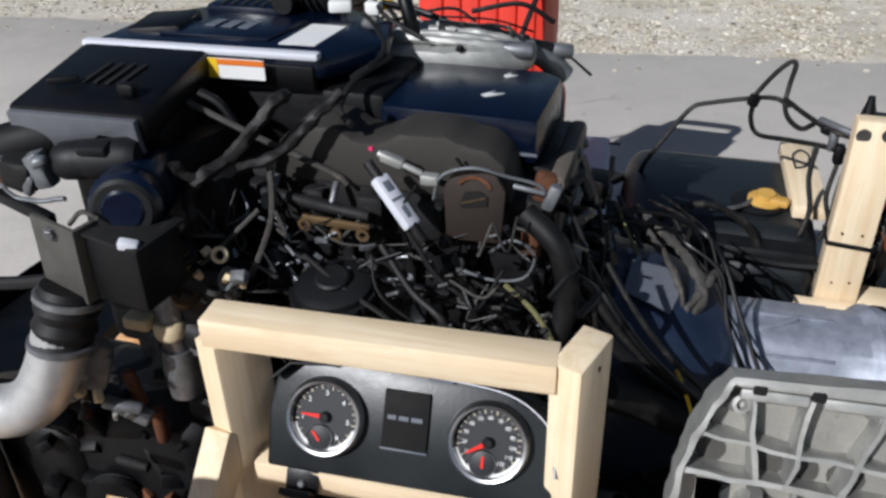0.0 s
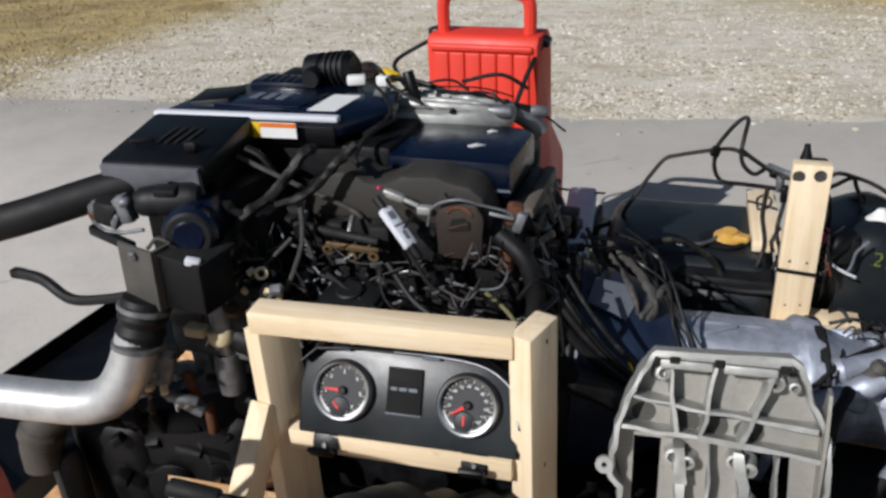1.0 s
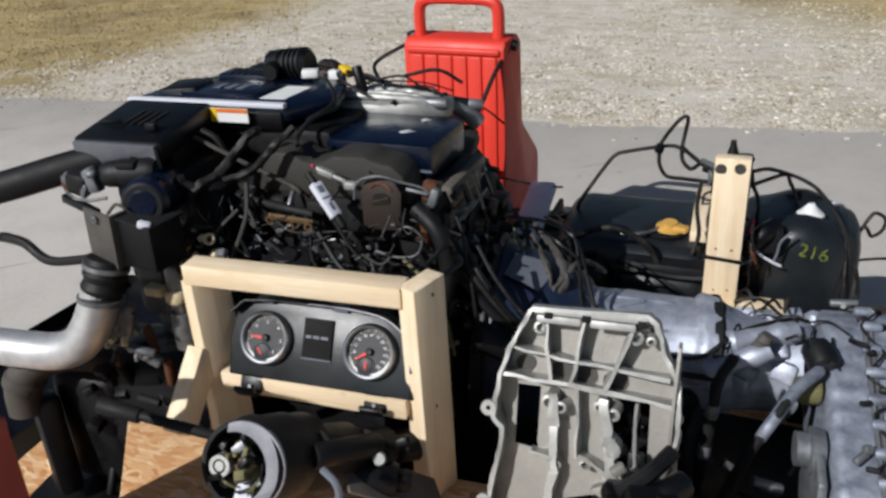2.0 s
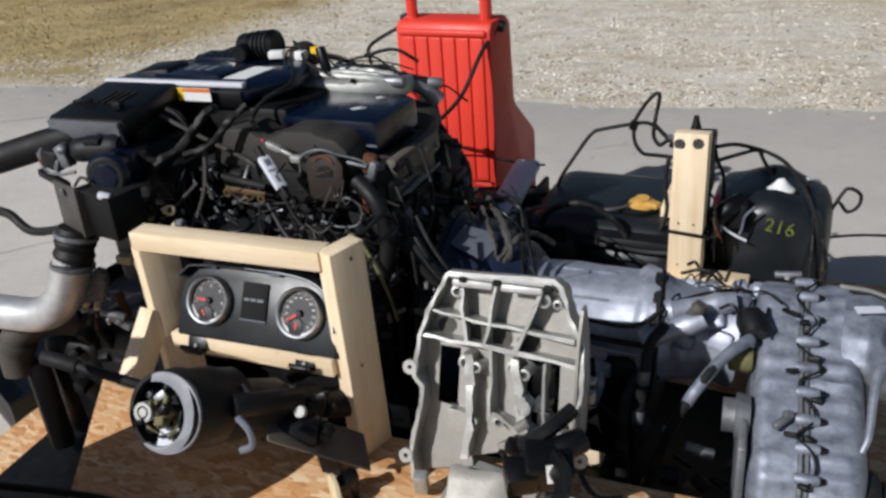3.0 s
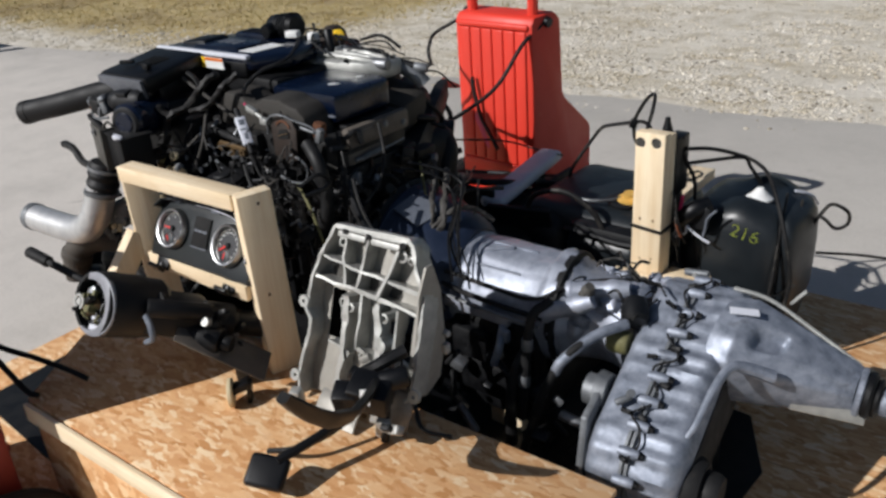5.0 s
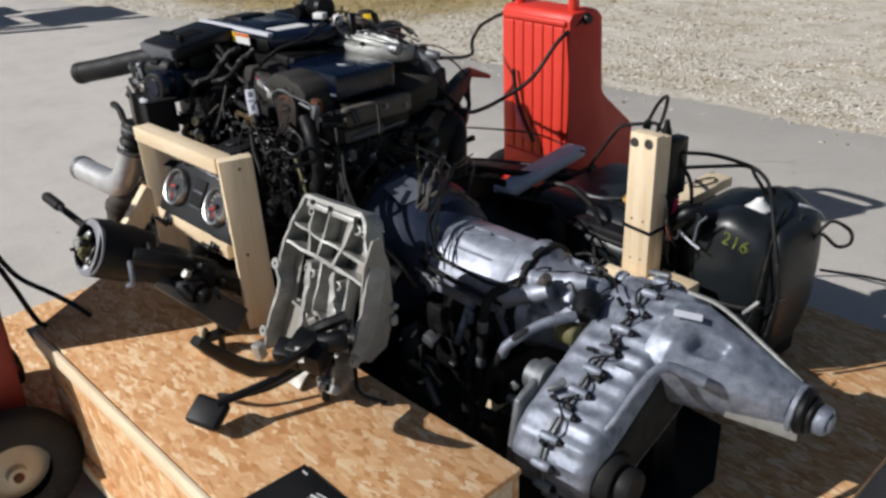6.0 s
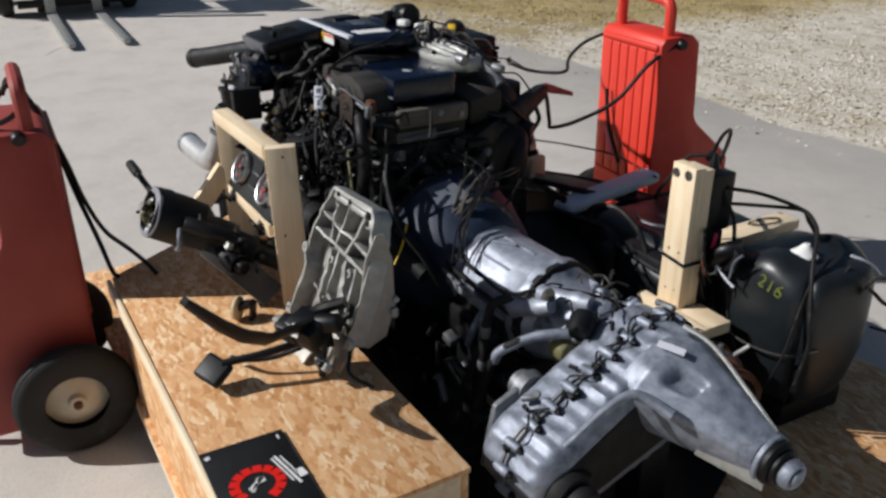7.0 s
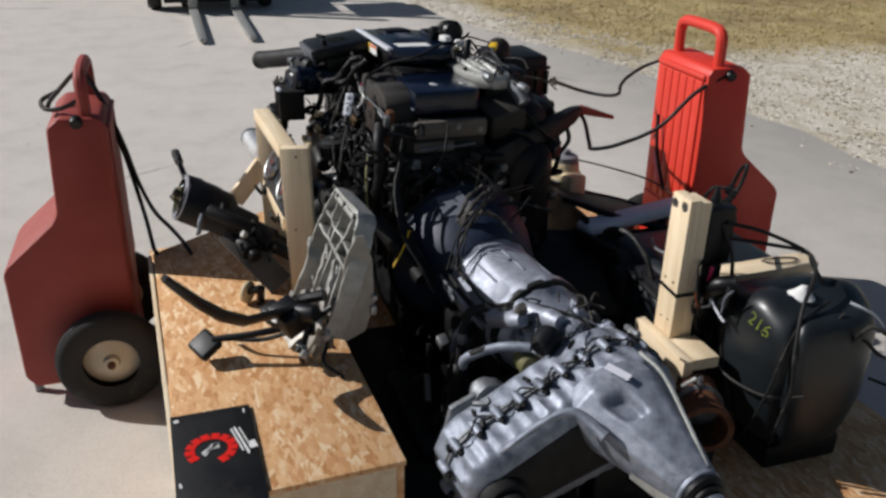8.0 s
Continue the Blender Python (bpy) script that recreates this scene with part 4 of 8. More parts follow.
    cheek = plate([(0.925, 0.672), (0.965, 0.890), (0.998, 0.955), (1.020, 0.955), (1.042, 0.88), (1.045, 0.74), (1.015, 0.650), (0.96, 0.625), (0.935, 0.64)], 0.006, Matrix(((0, 0, 1, 0.557), (1, 0, 0, 0), (0, 1, 0, 0), (0, 0, 0, 1))))
    part("side_plate", cheek, ALU_WEB, p, "flat dull grey cheek")
    part("side_lug", joined(box(0.566, 1.04, 0.72, 0.02, 0.02, 0.03, 0.006), rod((0.556, 1.044, 0.76), (0.576, 1.044, 0.76), 0.009, 12)), ALU, p)
    foot = roughen(plate([(-0.10, 0.0), (-0.01, 0.01), (0.03, 0.10), (-0.11, 0.12)], 0.006, pose(0.41, 0.81, 0.562, 8, 0, 0)), 0.006, 30, 2, 2)
    part("foot_flange", foot, ALU, p, "bright flange resting on the board")
    part("foot_apron", roughen(turned(box(0, 0, 0, 0.13, 0.085, 0.008, 0.002), pose(0.385, 0.828, 0.588, 36, 0, 8)), 0.008, 22, 3, 2), ALU_WEB, p, "bright sloping foot")
    part("foot_wall", turned(box(0, 0, 0, 0.10, 0.10, 0.012, 0.004), pose(0.52, 0.885, 0.615, 62, 8, 12)), ALU_WEB, p)
    part("foot_lug", turned(box(0, 0, 0, 0.035, 0.026, 0.075, 0.008), pose(0.535, 0.835, 0.598, 20, 16, 20)), ALU, p, "bright cast lug")
    part("corner_lug", turned(box(0, 0, 0, 0.03, 0.03, 0.05, 0.006), pose(0.27, 0.80, 0.60, 10, 0, 20)), ALU, p, "bright cast lug")
    # pedals
    brake = part("brake_arm", joined(tube([(0.52, 0.93, 0.72), (0.50, 0.83, 0.67), (0.485, 0.70, 0.648), (0.455, 0.585, 0.632)], 0.011, 8, 6), beam((0.50, 0.94, 0.74), (0.50, 0.92, 0.68), 0.03, 0.02)), BLACK, p, "black brake arm")
    part("pedal_pad", turned(box(0, 0, 0, 0.090, 0.026, 0.075, 0.011, (0, 0, 0), 3), pose(0.445, 0.562, 0.612, -58, 10, 28)), BLACK, brake, "dusty rubber pedal pad")
    part("second_arm", tube([(0.50, 0.86, 0.66), (0.46, 0.74, 0.612), (0.42, 0.66, 0.60), (0.36, 0.63, 0.585)], 0.007, 8, 6), IRON, brake)
    part("accelerator_lever", loft([[Vector(q) + Vector((0.30 * a * w, 0.55 * a * w + 0.30 * c * 0.011, 0.75 * a * w - 0.2 * c * 0.011)) + Vector((c * 0.010, 0, 0)) for a, c in ((-1, -0.6), (-1, 0.6), (-0.6, 1), (0.6, 1), (1, 0.6), (1, -0.6), (0.6, -1), (-0.6, -1))] for q, w in (((0.555, 0.80, 0.745), 0.020), ((0.60, 0.735, 0.765), 0.019), ((0.615, 0.675, 0.765), 0.020), ((0.622, 0.615, 0.795), 0.021), ((0.640, 0.56, 0.850), 0.019), ((0.655, 0.515, 0.905), 0.016), ((0.668, 0.482, 0.948), 0.012))]), BLACK, p, "black curved accelerator lever standing up")
    part("sensor_block", joined(turned(box(0, 0, 0, 0.095, 0.075, 0.075, 0.008), pose(0.545, 0.800, 0.722, 20, 10, 25)), turned(box(0, 0, 0, 0.06, 0.055, 0.06, 0.006), pose(0.505, 0.765, 0.715, 20, 0, 30)), rod((0.54, 0.81, 0.735), (0.60, 0.87, 0.75), 0.026, 14)), BLACK, p, "black pedal sensor block")
    part("linkage", joined(tube([(0.47, 0.83, 0.72), (0.53, 0.845, 0.765), (0.57, 0.90, 0.79)], 0.016, 8, 5), box(0.475, 0.83, 0.725, 0.045, 0.03, 0.03, 0.008, (10, 20, 20))), IRON, p)
    part("paper_tag", turned(box(0, 0, 0, 0.022, 0.001, 0.036, 0), pose(0.572, 0.757, 0.745, -15, 0, 32)), WHITE, p)
    part("return_lever", tube([(0.53, 0.87, 0.72), (0.545, 0.84, 0.64), (0.54, 0.83, 0.565)], 0.010, 8, 6), BLACK, p, "black lever")
    part("cable_tail", tube([(0.55, 0.91, 0.70), (0.58, 0.90, 0.64), (0.62, 0.88, 0.60), (0.66, 0.93, 0.565)], 0.006, 8, 6), BLACK, p)
    for i in range(12):
        x, y, z = rnd.uniform(0.44, 0.58), rnd.uniform(0.81, 0.88), rnd.uniform(0.60, 0.76)
        sz = rnd.uniform(0.012, 0.03)
        part("fitting", box(x, y, z, sz * 1.6, sz, sz, 0.004, (rnd.uniform(-40, 40), rnd.uniform(-40, 40), rnd.uniform(-40, 40))), rnd.choice((IRON, BLACK, IRON, ALU_WEB, ALU)), p)
    return p


build_pedals()


# ---- engine ----
def build_engine():
    e = thing("diesel_engine", (-0.40, 1.42, 0.152), "oily black inline diesel engine with wiring looms and blue-black covers", "engine")
    rnd = random.Random(21)
    part("block", span_box(-0.80, 0.0, 1.27, 1.62, 0.46, 0.99, 0.02), IRON, e, "oily black cast block")
    part("crankcase", span_box(-0.74, -0.02, 1.29, 1.60, 0.22, 0.47, 0.05), IRON, e)
    part("oil_sump", span_box(-0.62, -0.10, 1.32, 1.58, 0.153, 0.24, 0.03), IRON, e)
    for i in range(7):
        part("block_rib", span_box(-0.74 + i * 0.115, -0.715 + i * 0.115, 1.245, 1.28, 0.50, 0.96, 0.006), IRON, e)
    for i in range(3):
        part("block_rib", span_box(-0.78, 0.0, 1.252, 1.276, 0.58 + i * 0.14, 0.60 + i * 0.14, 0.006), IRON, e)
    part("cylinder_head", joined(span_box(-0.72, -0.03, 1.26, 1.60, 0.985, 1.085, 0.012), *[span_box(-0.68 + i * 0.108, -0.63 + i * 0.108, 1.23, 1.27, 1.0, 1.07, 0.01) for i in range(6)]), IRON_GREY, e)
    # matt moulded rocker cover with scalloped side
    side = [(-0.52, 0.0), (-0.50, 0.07), (-0.46, 0.105), (-0.39, 0.108), (-0.355, 0.085), (-0.31, 0.088), (-0.28, 0.108), (-0.20, 0.112), (-0.17, 0.10), (-0.13, 0.095), (-0.10, 0.07), (-0.085, 0.0)]
    part("rocker_cover", plate(side, 0.11, Matrix(((1, 0, 0, 0), (0, 0, 1, 1.25), (0, 1, 0, 1.075), (0, 0, 0, 1))), 0.012), GREYCOV, e, "matt brown-grey moulded cover")
    # blue-black rear cover
    part("rear_cover", joined(plate([(-0.35, 1.35), (-0.065, 1.345), (-0.06, 1.57), (-0.10, 1.60), (-0.35, 1.60)], 0.085, pose(0, 0, 1.105), 0.014)), NAVY, e, "glossy blue-black plastic cover")
    part("cover_edge", box(-0.20, 1.343, 1.128, 0.27, 0.006, 0.006, 0.002), GREYP, e)
    for x, y, w, r in ((-0.175, 1.43, 0.035, 30), (-0.16, 1.535, 0.022, 30)):
        part("white_mark", plate([(0, 0), (w, 0.006), (0.3 * w, 0.014), (0.7 * w, 0.024), (-0.2 * w, 0.012)], 0.0012, pose(x, y, 1.1905, 0, 0, r)), WHITE, e, "small white print mark")
    part("rear_end_casting", joined(span_box(-0.10, -0.04, 1.36, 1.58, 1.05, 1.10, 0.008), span_box(-0.10, -0.02, 1.30, 1.58, 0.90, 1.05, 0.012)), IRON, e, "oily rear end of the head")
    # main top cover with bright front strip
    top = [(-0.915, 1.335), (-0.46, 1.36), (-0.37, 1.47), (-0.40, 1.60), (-0.50, 1.66), (-0.80, 1.64), (-0.90, 1.52)]
    part("top_cover", plate(top, 0.05, pose(0, 0, 1.215), 0.016), NAVY, e, "glossy blue-black engine cover")
    part("bright_strip", turned(box(0, 0, 0, 0.46, 0.024, 0.014, 0.005), pose(-0.688, 1.350, 1.262, 0, 0, 3.2)), GREYL, e, "bright front edge strip")
    part("top_panel", plate([(-0.80, 1.40), (-0.58, 1.41), (-0.56, 1.54), (-0.74, 1.55)], 0.006, pose(0, 0, 1.2645), 0.002), NAVY, e)
    embl = bmesh.new()
    for i, x in enumerate((-0.735, -0.70, -0.665)):
        add(embl, plate([(0, 0), (0.022, 0), (0.026, 0.045), (0.004, 0.045)], 0.0012, pose(x, 1.455, 1.2712)))
    part("emblem_bars", embl, GREYP, e, "faint raised bars")
    part("valve_gallery", span_box(-0.72, -0.345, 1.37, 1.62, 1.07, 1.20, 0.015), IRON, e, "black casting below the covers")
    part("front_gallery", span_box(-0.88, -0.56, 1.17, 1.29, 0.70, 1.10, 0.03), IRON, e, "oily black front casting")
    part("paper_label", plate([(-0.555, 1.40), (-0.485, 1.405), (-0.475, 1.53), (-0.545, 1.53)], 0.0015, pose(0, 0, 1.2655)), WHITE, e, "white paper label")
    part("front_band", turned(box(0, 0, 0, 0.44, 0.02, 0.046, 0.004), pose(-0.69, 1.352, 1.222, 0, 0, 3.2)), BLACK, e)
    wl = part("warning_label", turned(box(0, 0, 0, 0.128, 0.002, 0.036, 0), pose(-0.614, 1.3265, 1.2395, 0, 0, 3.2)), WHITE, e, "white and orange warning label with a yellow end")
    part("label_band", turned(box(0, -0.0018, 0.012, 0.092, 0.001, 0.010, 0), pose(-0.596, 1.3275, 1.2395, 0, 0, 3.2)), ORANGE, wl)
    part("label_patch", turned(box(0, -0.0018, 0.0, 0.040, 0.0012, 0.036, 0), pose(-0.658, 1.3240, 1.2395, 0, 0, 3.2)), YELLOW, wl)
    # slotted black box in front, with grey lip
    bx = part("airbox_cover", turned(joined(box(0, 0, 0, 0.25, 0.24, 0.055, 0.014), box(0.015, 0.03, -0.045, 0.21, 0.22, 0.085, 0.02)), pose(-0.775, 1.215, 1.226, 8, 0, 3)), BLACK, e, "black slotted plastic box")
    part("box_shoulder", plate([(-0.80, 1.12), (-0.64, 1.14), (-0.60, 1.31), (-0.66, 1.42), (-0.86, 1.40)], 0.09, pose(0, 0, 1.065), 0.03), BLACK, e, "black slanting side of the box")
    for i in range(4):
        part("slot", turned(box(0.022 * i, 0, 0.0285, 0.008, 0.075, 0.003, 0.001, (0, 0, -8)), pose(-0.80, 1.215, 1.228, 8, 0, 3)), DARKHOLE, bx)
    part("lip", turned(plate([(-0.115, 0.018), (-0.115, -0.045), (-0.02, -0.048), (0.022, -0.050), (0.030, -0.022), (0.045, -0.012), (0.068, -0.014), (0.080, -0.03), (0.084, -0.052), (0.112, -0.050), (0.114, 0.018)], 0.014, pose(0, -0.108, 0, 90, 0, 0), 0.003), pose(-0.775, 1.205, 1.228, 8, 0, 3)), LIPGREY, bx, "dusty grey front lip")
    part("clip", box(-0.83, 1.16, 1.258, 0.05, 0.012, 0.012, 0.003, (0, 0, 30)), IRON, bx)
    part("clip", box(-0.70, 1.15, 1.258, 0.03, 0.02, 0.02, 0.005), IRON, bx)
    part("rear_box", box(-0.83, 1.47, 1.262, 0.11, 0.12, 0.028, 0.010, (0, -4, 10)), BLACK, e)
    hump = part("slotted_hump", box(-0.72, 1.62, 1.258, 0.17, 0.09, 0.040, 0.012), NAVY, e)
    for k in range(5):
        part("slot", box(-0.765 + k * 0.022, 1.61, 1.2785, 0.008, 0.055, 0.003, 0.001), DARKHOLE, hump)
    # round motor and clutter on top
    part("top_motor", joined(lathe([(0.03, 0), (0.042, 0.06), (0.044, 0.35), (0.038, 0.4), (0.040, 0.9), (0.03, 1)], (-0.67, 1.655, 1.288), (-0.53, 1.635, 1.305), 24), rod((-0.63, 1.61, 1.29), (-0.63, 1.575, 1.288), 0.026, 16)), BLACK, e, "black round motor on top")
    for i in range(4):
        part("motor_rib", lathe([(0.045, 0), (0.045, 1)], Vector((-0.60, 1.645, 1.2965)).lerp(Vector((-0.535, 1.636, 1.3045)), i / 4), Vector((-0.60, 1.645, 1.2965)).lerp(Vector((-0.535, 1.636, 1.3045)), i / 4 + 0.1), 22), BLACK_DUSTY, e)
    part("motor_base", box(-0.70, 1.68, 1.262, 0.10, 0.08, 0.04, 0.01), BLACK, e)
    part("connector", joined(box(-0.515, 1.60, 1.285, 0.045, 0.03, 0.022, 0.004, (0, 0, 20)), box(-0.46, 1.64, 1.275, 0.03, 0.03, 0.025, 0.004)), WHITE, e, "white plug")
    part("yellow_tag", joined(box(-0.505, 1.80, 1.245, 0.055, 0.03, 0.022, 0.005, (0, 12, -30))), YELLOW, e, "yellow plug tag")
    part("fuel_line", tube([(-0.50, 1.79, 1.245), (-0.40, 1.76, 1.235), (-0.28, 1.73, 1.21), (-0.20, 1.72, 1.20)], 0.007), STEEL, e)
    part("fuel_line", tube([(-0.49, 1.77, 1.25), (-0.39, 1.74, 1.245), (-0.27, 1.71, 1.215)], 0.006), BLACK, e)
    # intake elbow and black tube at the far side
    part("intake_elbow", roughen(plate([(-0.53, 1.61), (-0.44, 1.575), (-0.30, 1.585), (-0.20, 1.61), (-0.135, 1.66), (-0.14, 1.735), (-0.24, 1.76), (-0.40, 1.74), (-0.52, 1.70)], 0.055, pose(0, 0, 1.160), 0.018), 0.004, 22, 6, 2), ALU, e, "flat grey cast intake cover")
    for k in range(4):
        part("elbow_rib", roughen(tube([(-0.50 + 0.02 * k, 1.625 + 0.030 * k, 1.214), (-0.38, 1.615 + 0.032 * k, 1.226), (-0.26, 1.625 + 0.033 * k, 1.222), (-0.16 - 0.01 * k, 1.655 + 0.024 * k, 1.206)], 0.010, 8, 7), 0.003, 50, k, 0), ALU, e, "raised rib of the intake cover")
    part("elbow_neck", tube([(-0.30, 1.70, 1.20), (-0.20, 1.72, 1.195), (-0.13, 1.75, 1.165), (-0.09, 1.77, 1.12)], 0.026, 14, 6, 0, 0, (0.8, 1.0)), ALU_DULL, e, "dull grey cast neck")
    part("elbow_flange", box(-0.535, 1.65, 1.19, 0.02, 0.09, 0.06, 0.006, (0, 10, 12)), STEEL, e)
    for x, y in ((-0.46, 1.595), (-0.27, 1.60), (-0.16, 1.70), (-0.38, 1.735)):
        part("elbow_bolt", bolt((x, y, 1.214), (0, 0, 1), 0.007, 0.009), IRON, e)
    part("cap_dome", lathe([(0.050, 0), (0.052, 0.3), (0.044, 0.7), (0.024, 0.95), (0.006, 1)], (-0.60, 1.86, 1.19), (-0.60, 1.86, 1.262), 22), EYEBROWN, e, "dull brown domed cap")
    part("breather_tube", tube([(-0.34, 1.69, 1.225), (-0.24, 1.71, 1.215), (-0.17, 1.73, 1.195), (-0.10, 1.76, 1.178)], 0.016, 12, 6, 0, 0, (1.2, 0.8)), BLACK_DUSTY, e, "black breather tube")
    part("tube_tip", rod((-0.115, 1.754, 1.180), (-0.075, 1.771, 1.173), 0.016, 12), ALU_DULL, e)
    part("far_casting", joined(span_box(-0.85, -0.05, 1.62, 1.76, 0.60, 0.96, 0.05), span_box(-0.70, -0.2, 1.65, 1.80, 1.0, 1.17, 0.04)), IRON, e, "black exhaust side casting")
    part("turbo", joined(lathe([(0.05, 0), (0.10, 0.15), (0.12, 0.5), (0.10, 0.85), (0.05, 1)], (-0.66, 1.90, 0.76), (-0.48, 1.92, 0.76), 24), rod((-0.48, 1.92, 0.76), (-0.38, 1.93, 0.76), 0.06, 18)), IRON_GREY, e)
    # bar with red grip towards the cart
    part("rear_arm", loft([[Vector((-0.02, 1.60, 0.90)).lerp(Vector((-0.285, 2.095, 1.022)), f) + Vector((u * w, 0.3 * u * w, v * h)) for u, v in ((-1, -0.7), (-0.7, -1), (0.7, -1), (1, -0.7), (1, 0.7), (0.7, 1), (-0.7, 1), (-1, 0.7))] for f, w, h in ((0, 0.034, 0.07), (0.3, 0.032, 0.062), (0.7, 0.028, 0.042), (0.92, 0.024, 0.030), (1.0, 0.014, 0.018))]), RUBBER, e, "black arm reaching backwards")
    part("manifold", joined(span_box(-0.42, -0.05, 1.62, 1.90, 0.50, 0.96, 0.06, 3)), IRON, e, "black exhaust manifold mass")
    for a, b in (((-0.235, 2.01, 0.99), (-0.165, 1.95, 0.80)), ((-0.22, 1.97, 0.96), (-0.16, 1.90, 0.66))):
        a, b = Vector(a), Vector(b)
        part("hanging_lead", tube([a, a.lerp(b, 0.3) + Vector((0.02, 0.02, 0)), a.lerp(b, 0.65) + Vector((-0.02, 0.01, 0)), b], 0.009, 8, 7), LOOM, e, "black hanging lead")
    part("pink_plug", box(-0.48, 2.02, 1.01, 0.05, 0.05, 0.035, 0.006, (10, 20, 30)), PINK, e, "pale pink plug")
    part("filter_box", joined(span_box(-1.07, -0.79, 1.94, 2.18, 0.95, 1.135, 0.014), span_box(-1.08, -0.78, 1.93, 2.19, 1.075, 1.090, 0.004), *[span_box(-0.80, -0.782, 1.97 + 0.05 * i, 1.985 + 0.05 * i, 0.96, 1.07, 0.004) for i in range(5)], beam((-0.90, 1.98, 0.97), (-0.80, 1.72, 0.88), 0.05, 0.05, 0.008)), BLACK, e, "tall black ribbed filter box")
    # front cover and pulleys at the far-left end
    part("front_gear_case", joined(lathe([(0.20, 0), (0.21, 0.3), (0.21, 0.7), (0.19, 1)], (-0.88, 1.44, 0.66), (-0.80, 1.44, 0.66), 30), span_box(-0.87, -0.80, 1.28, 1.62, 0.6, 1.02, 0.02)), IRON, e)
    for c, r in (((-0.90, 1.44, 0.52), 0.11), ((-0.90, 1.30, 0.80), 0.06), ((-0.90, 1.58, 0.82), 0.075)):
        c = Vector(c)
        part("pulley", lathe([(r * 0.3, 0), (r * 0.9, 0.05), (r, 0.15), (r * 0.86, 0.3), (r, 0.45), (r * 0.86, 0.6), (r, 0.8), (r * 0.6, 0.95), (r * 0.2, 1)], c, c - Vector((0.05, 0, 0)), 28), STEEL, e)
    part("canister", joined(lathe([(0.048, 0), (0.057, 0.05), (0.059, 0.2), (0.056, 0.25), (0.059, 0.3), (0.058, 1)], (-0.640, 1.005, 1.122), (-0.70, 1.18, 1.105), 30), rod((-0.637, 0.996, 1.123), (-0.641, 1.008, 1.122), 0.034, 24)), NAVY, e, "blue-black round canister")
    part("canister_ring", lathe([(0.044, 0), (0.050, 0.5), (0.044, 1)], (-0.638, 0.999, 1.1225), (-0.6415, 1.009, 1.1215), 28), BLACK_DUSTY, e)
    part("small_motor", joined(lathe([(0.024, 0), (0.031, 0.08), (0.033, 0.3), (0.031, 0.34), (0.033, 0.4), (0.034, 0.9), (0.026, 1)], (-0.795, 1.065, 1.158), (-0.655, 1.09, 1.170), 22), box(-0.715, 1.06, 1.192, 0.05, 0.03, 0.018, 0.005, (10, 0, 8))), BLACK_DUSTY, e, "dusty black small motor")
    for q, d, r, mt in (((-0.855, 1.05, 1.140), (0.055, 0.05, 0.055), (8, 12, 0), IRON_GREY), ((-0.815, 1.045, 1.150), (0.030, 0.03, 0.060), (0, -14, 10), ALU_DULL), ((-0.880, 1.04, 1.150), (0.026, 0.03, 0.024), (20, 25, 0), ALU_DULL), ((-0.835, 1.035, 1.125), (0.018, 0.02, 0.040), (0, 30, 0), STEEL), ((-0.862, 1.032, 1.160), (0.040, 0.012, 0.010), (0, 18, 12), ALU_DULL), ((-0.895, 1.045, 1.125), (0.018, 0.02, 0.030), (0, -20, 0), RUST), ((-0.80, 1.03, 1.172), (0.024, 0.02, 0.016), (20, 0, 20), ALU_DULL)):
        part("motor_bracket", roughen(box(*q, *d, 0.006, r), 0.004, 60, q[0] * 40, 2), mt, e, "worn bracket piece")
    part("bright_edge", roughen(tube([(-0.900, 1.04, 1.118), (-0.86, 1.02, 1.108), (-0.80, 1.01, 1.112), (-0.752, 1.012, 1.122)], 0.0045, 8, 6), 0.003, 50, 3, 0), ALU_DULL, e, "pale bent edge of the bracket")
    part("black_lug", beam((-0.895, 1.025, 1.105), (-0.775, 1.0, 1.085), 0.018, 0.022, 0.005), BLACK, e)
    part("wire_stub", tube([(-0.665, 0.975, 1.118), (-0.690, 0.972, 1.128), (-0.715, 0.968, 1.105)], 0.004, 8, 5), LOOM_DUSTY, e)
    # left bracket box over the exhaust pipe
    part("bracket_plate", plate([(-0.049, -0.004), (0.049, -0.004), (0.049, 0.05), (0.041, 0.05), (0.041, 0.004), (-0.049, 0.004)], 0.135, pose(-0.742, 0.958, 0.9775, 0, 3, -14), 0.0015), CAST_DARK, e, "dull grey folded bracket")
    part("bracket_bolt", bolt((-0.738, 0.952, 1.095), (0.2, -1, 0), 0.009, 0.01), STEEL, e)
    part("bracket_hole", lathe([(0.005, 0), (0.005, 1)], (-0.735, 0.960, 1.035), (-0.7356, 0.9535, 1.035), 8), DARKHOLE, e)
    part("control_box", box(-0.632, 1.000, 1.035, 0.105, 0.10, 0.115, 0.008, (0, 0, -8)), IRON, e, "dark brown-black box")
    part("box_flange", box(-0.632, 1.0, 1.096, 0.120, 0.11, 0.006, 0.002, (0, 4, -8)), IRON_GREY, e)
    part("flange_clip", box(-0.60, 0.948, 1.098, 0.030, 0.016, 0.016, 0.004, (10, 14, 20)), GREYL, e, "pale clip")
    # hose to the left
    part("intake_hose", tube([(-0.80, 1.14, 1.185), (-0.90, 1.08, 1.165), (-1.02, 1.01, 1.135), (-1.10, 0.972, 1.117), (-1.165, 0.944, 1.103)], 0.038, 18, 8), RUBBER, e, "thick black hose with an open end")
    part("hose_mouth", lathe([(0.0, 0.2), (0.028, 0.2), (0.031, 1.0), (0.040, 1.0), (0.040, 0.0)], (-1.145, 0.953, 1.107), (-1.172, 0.941, 1.101), 18), IRON_GREY, e)
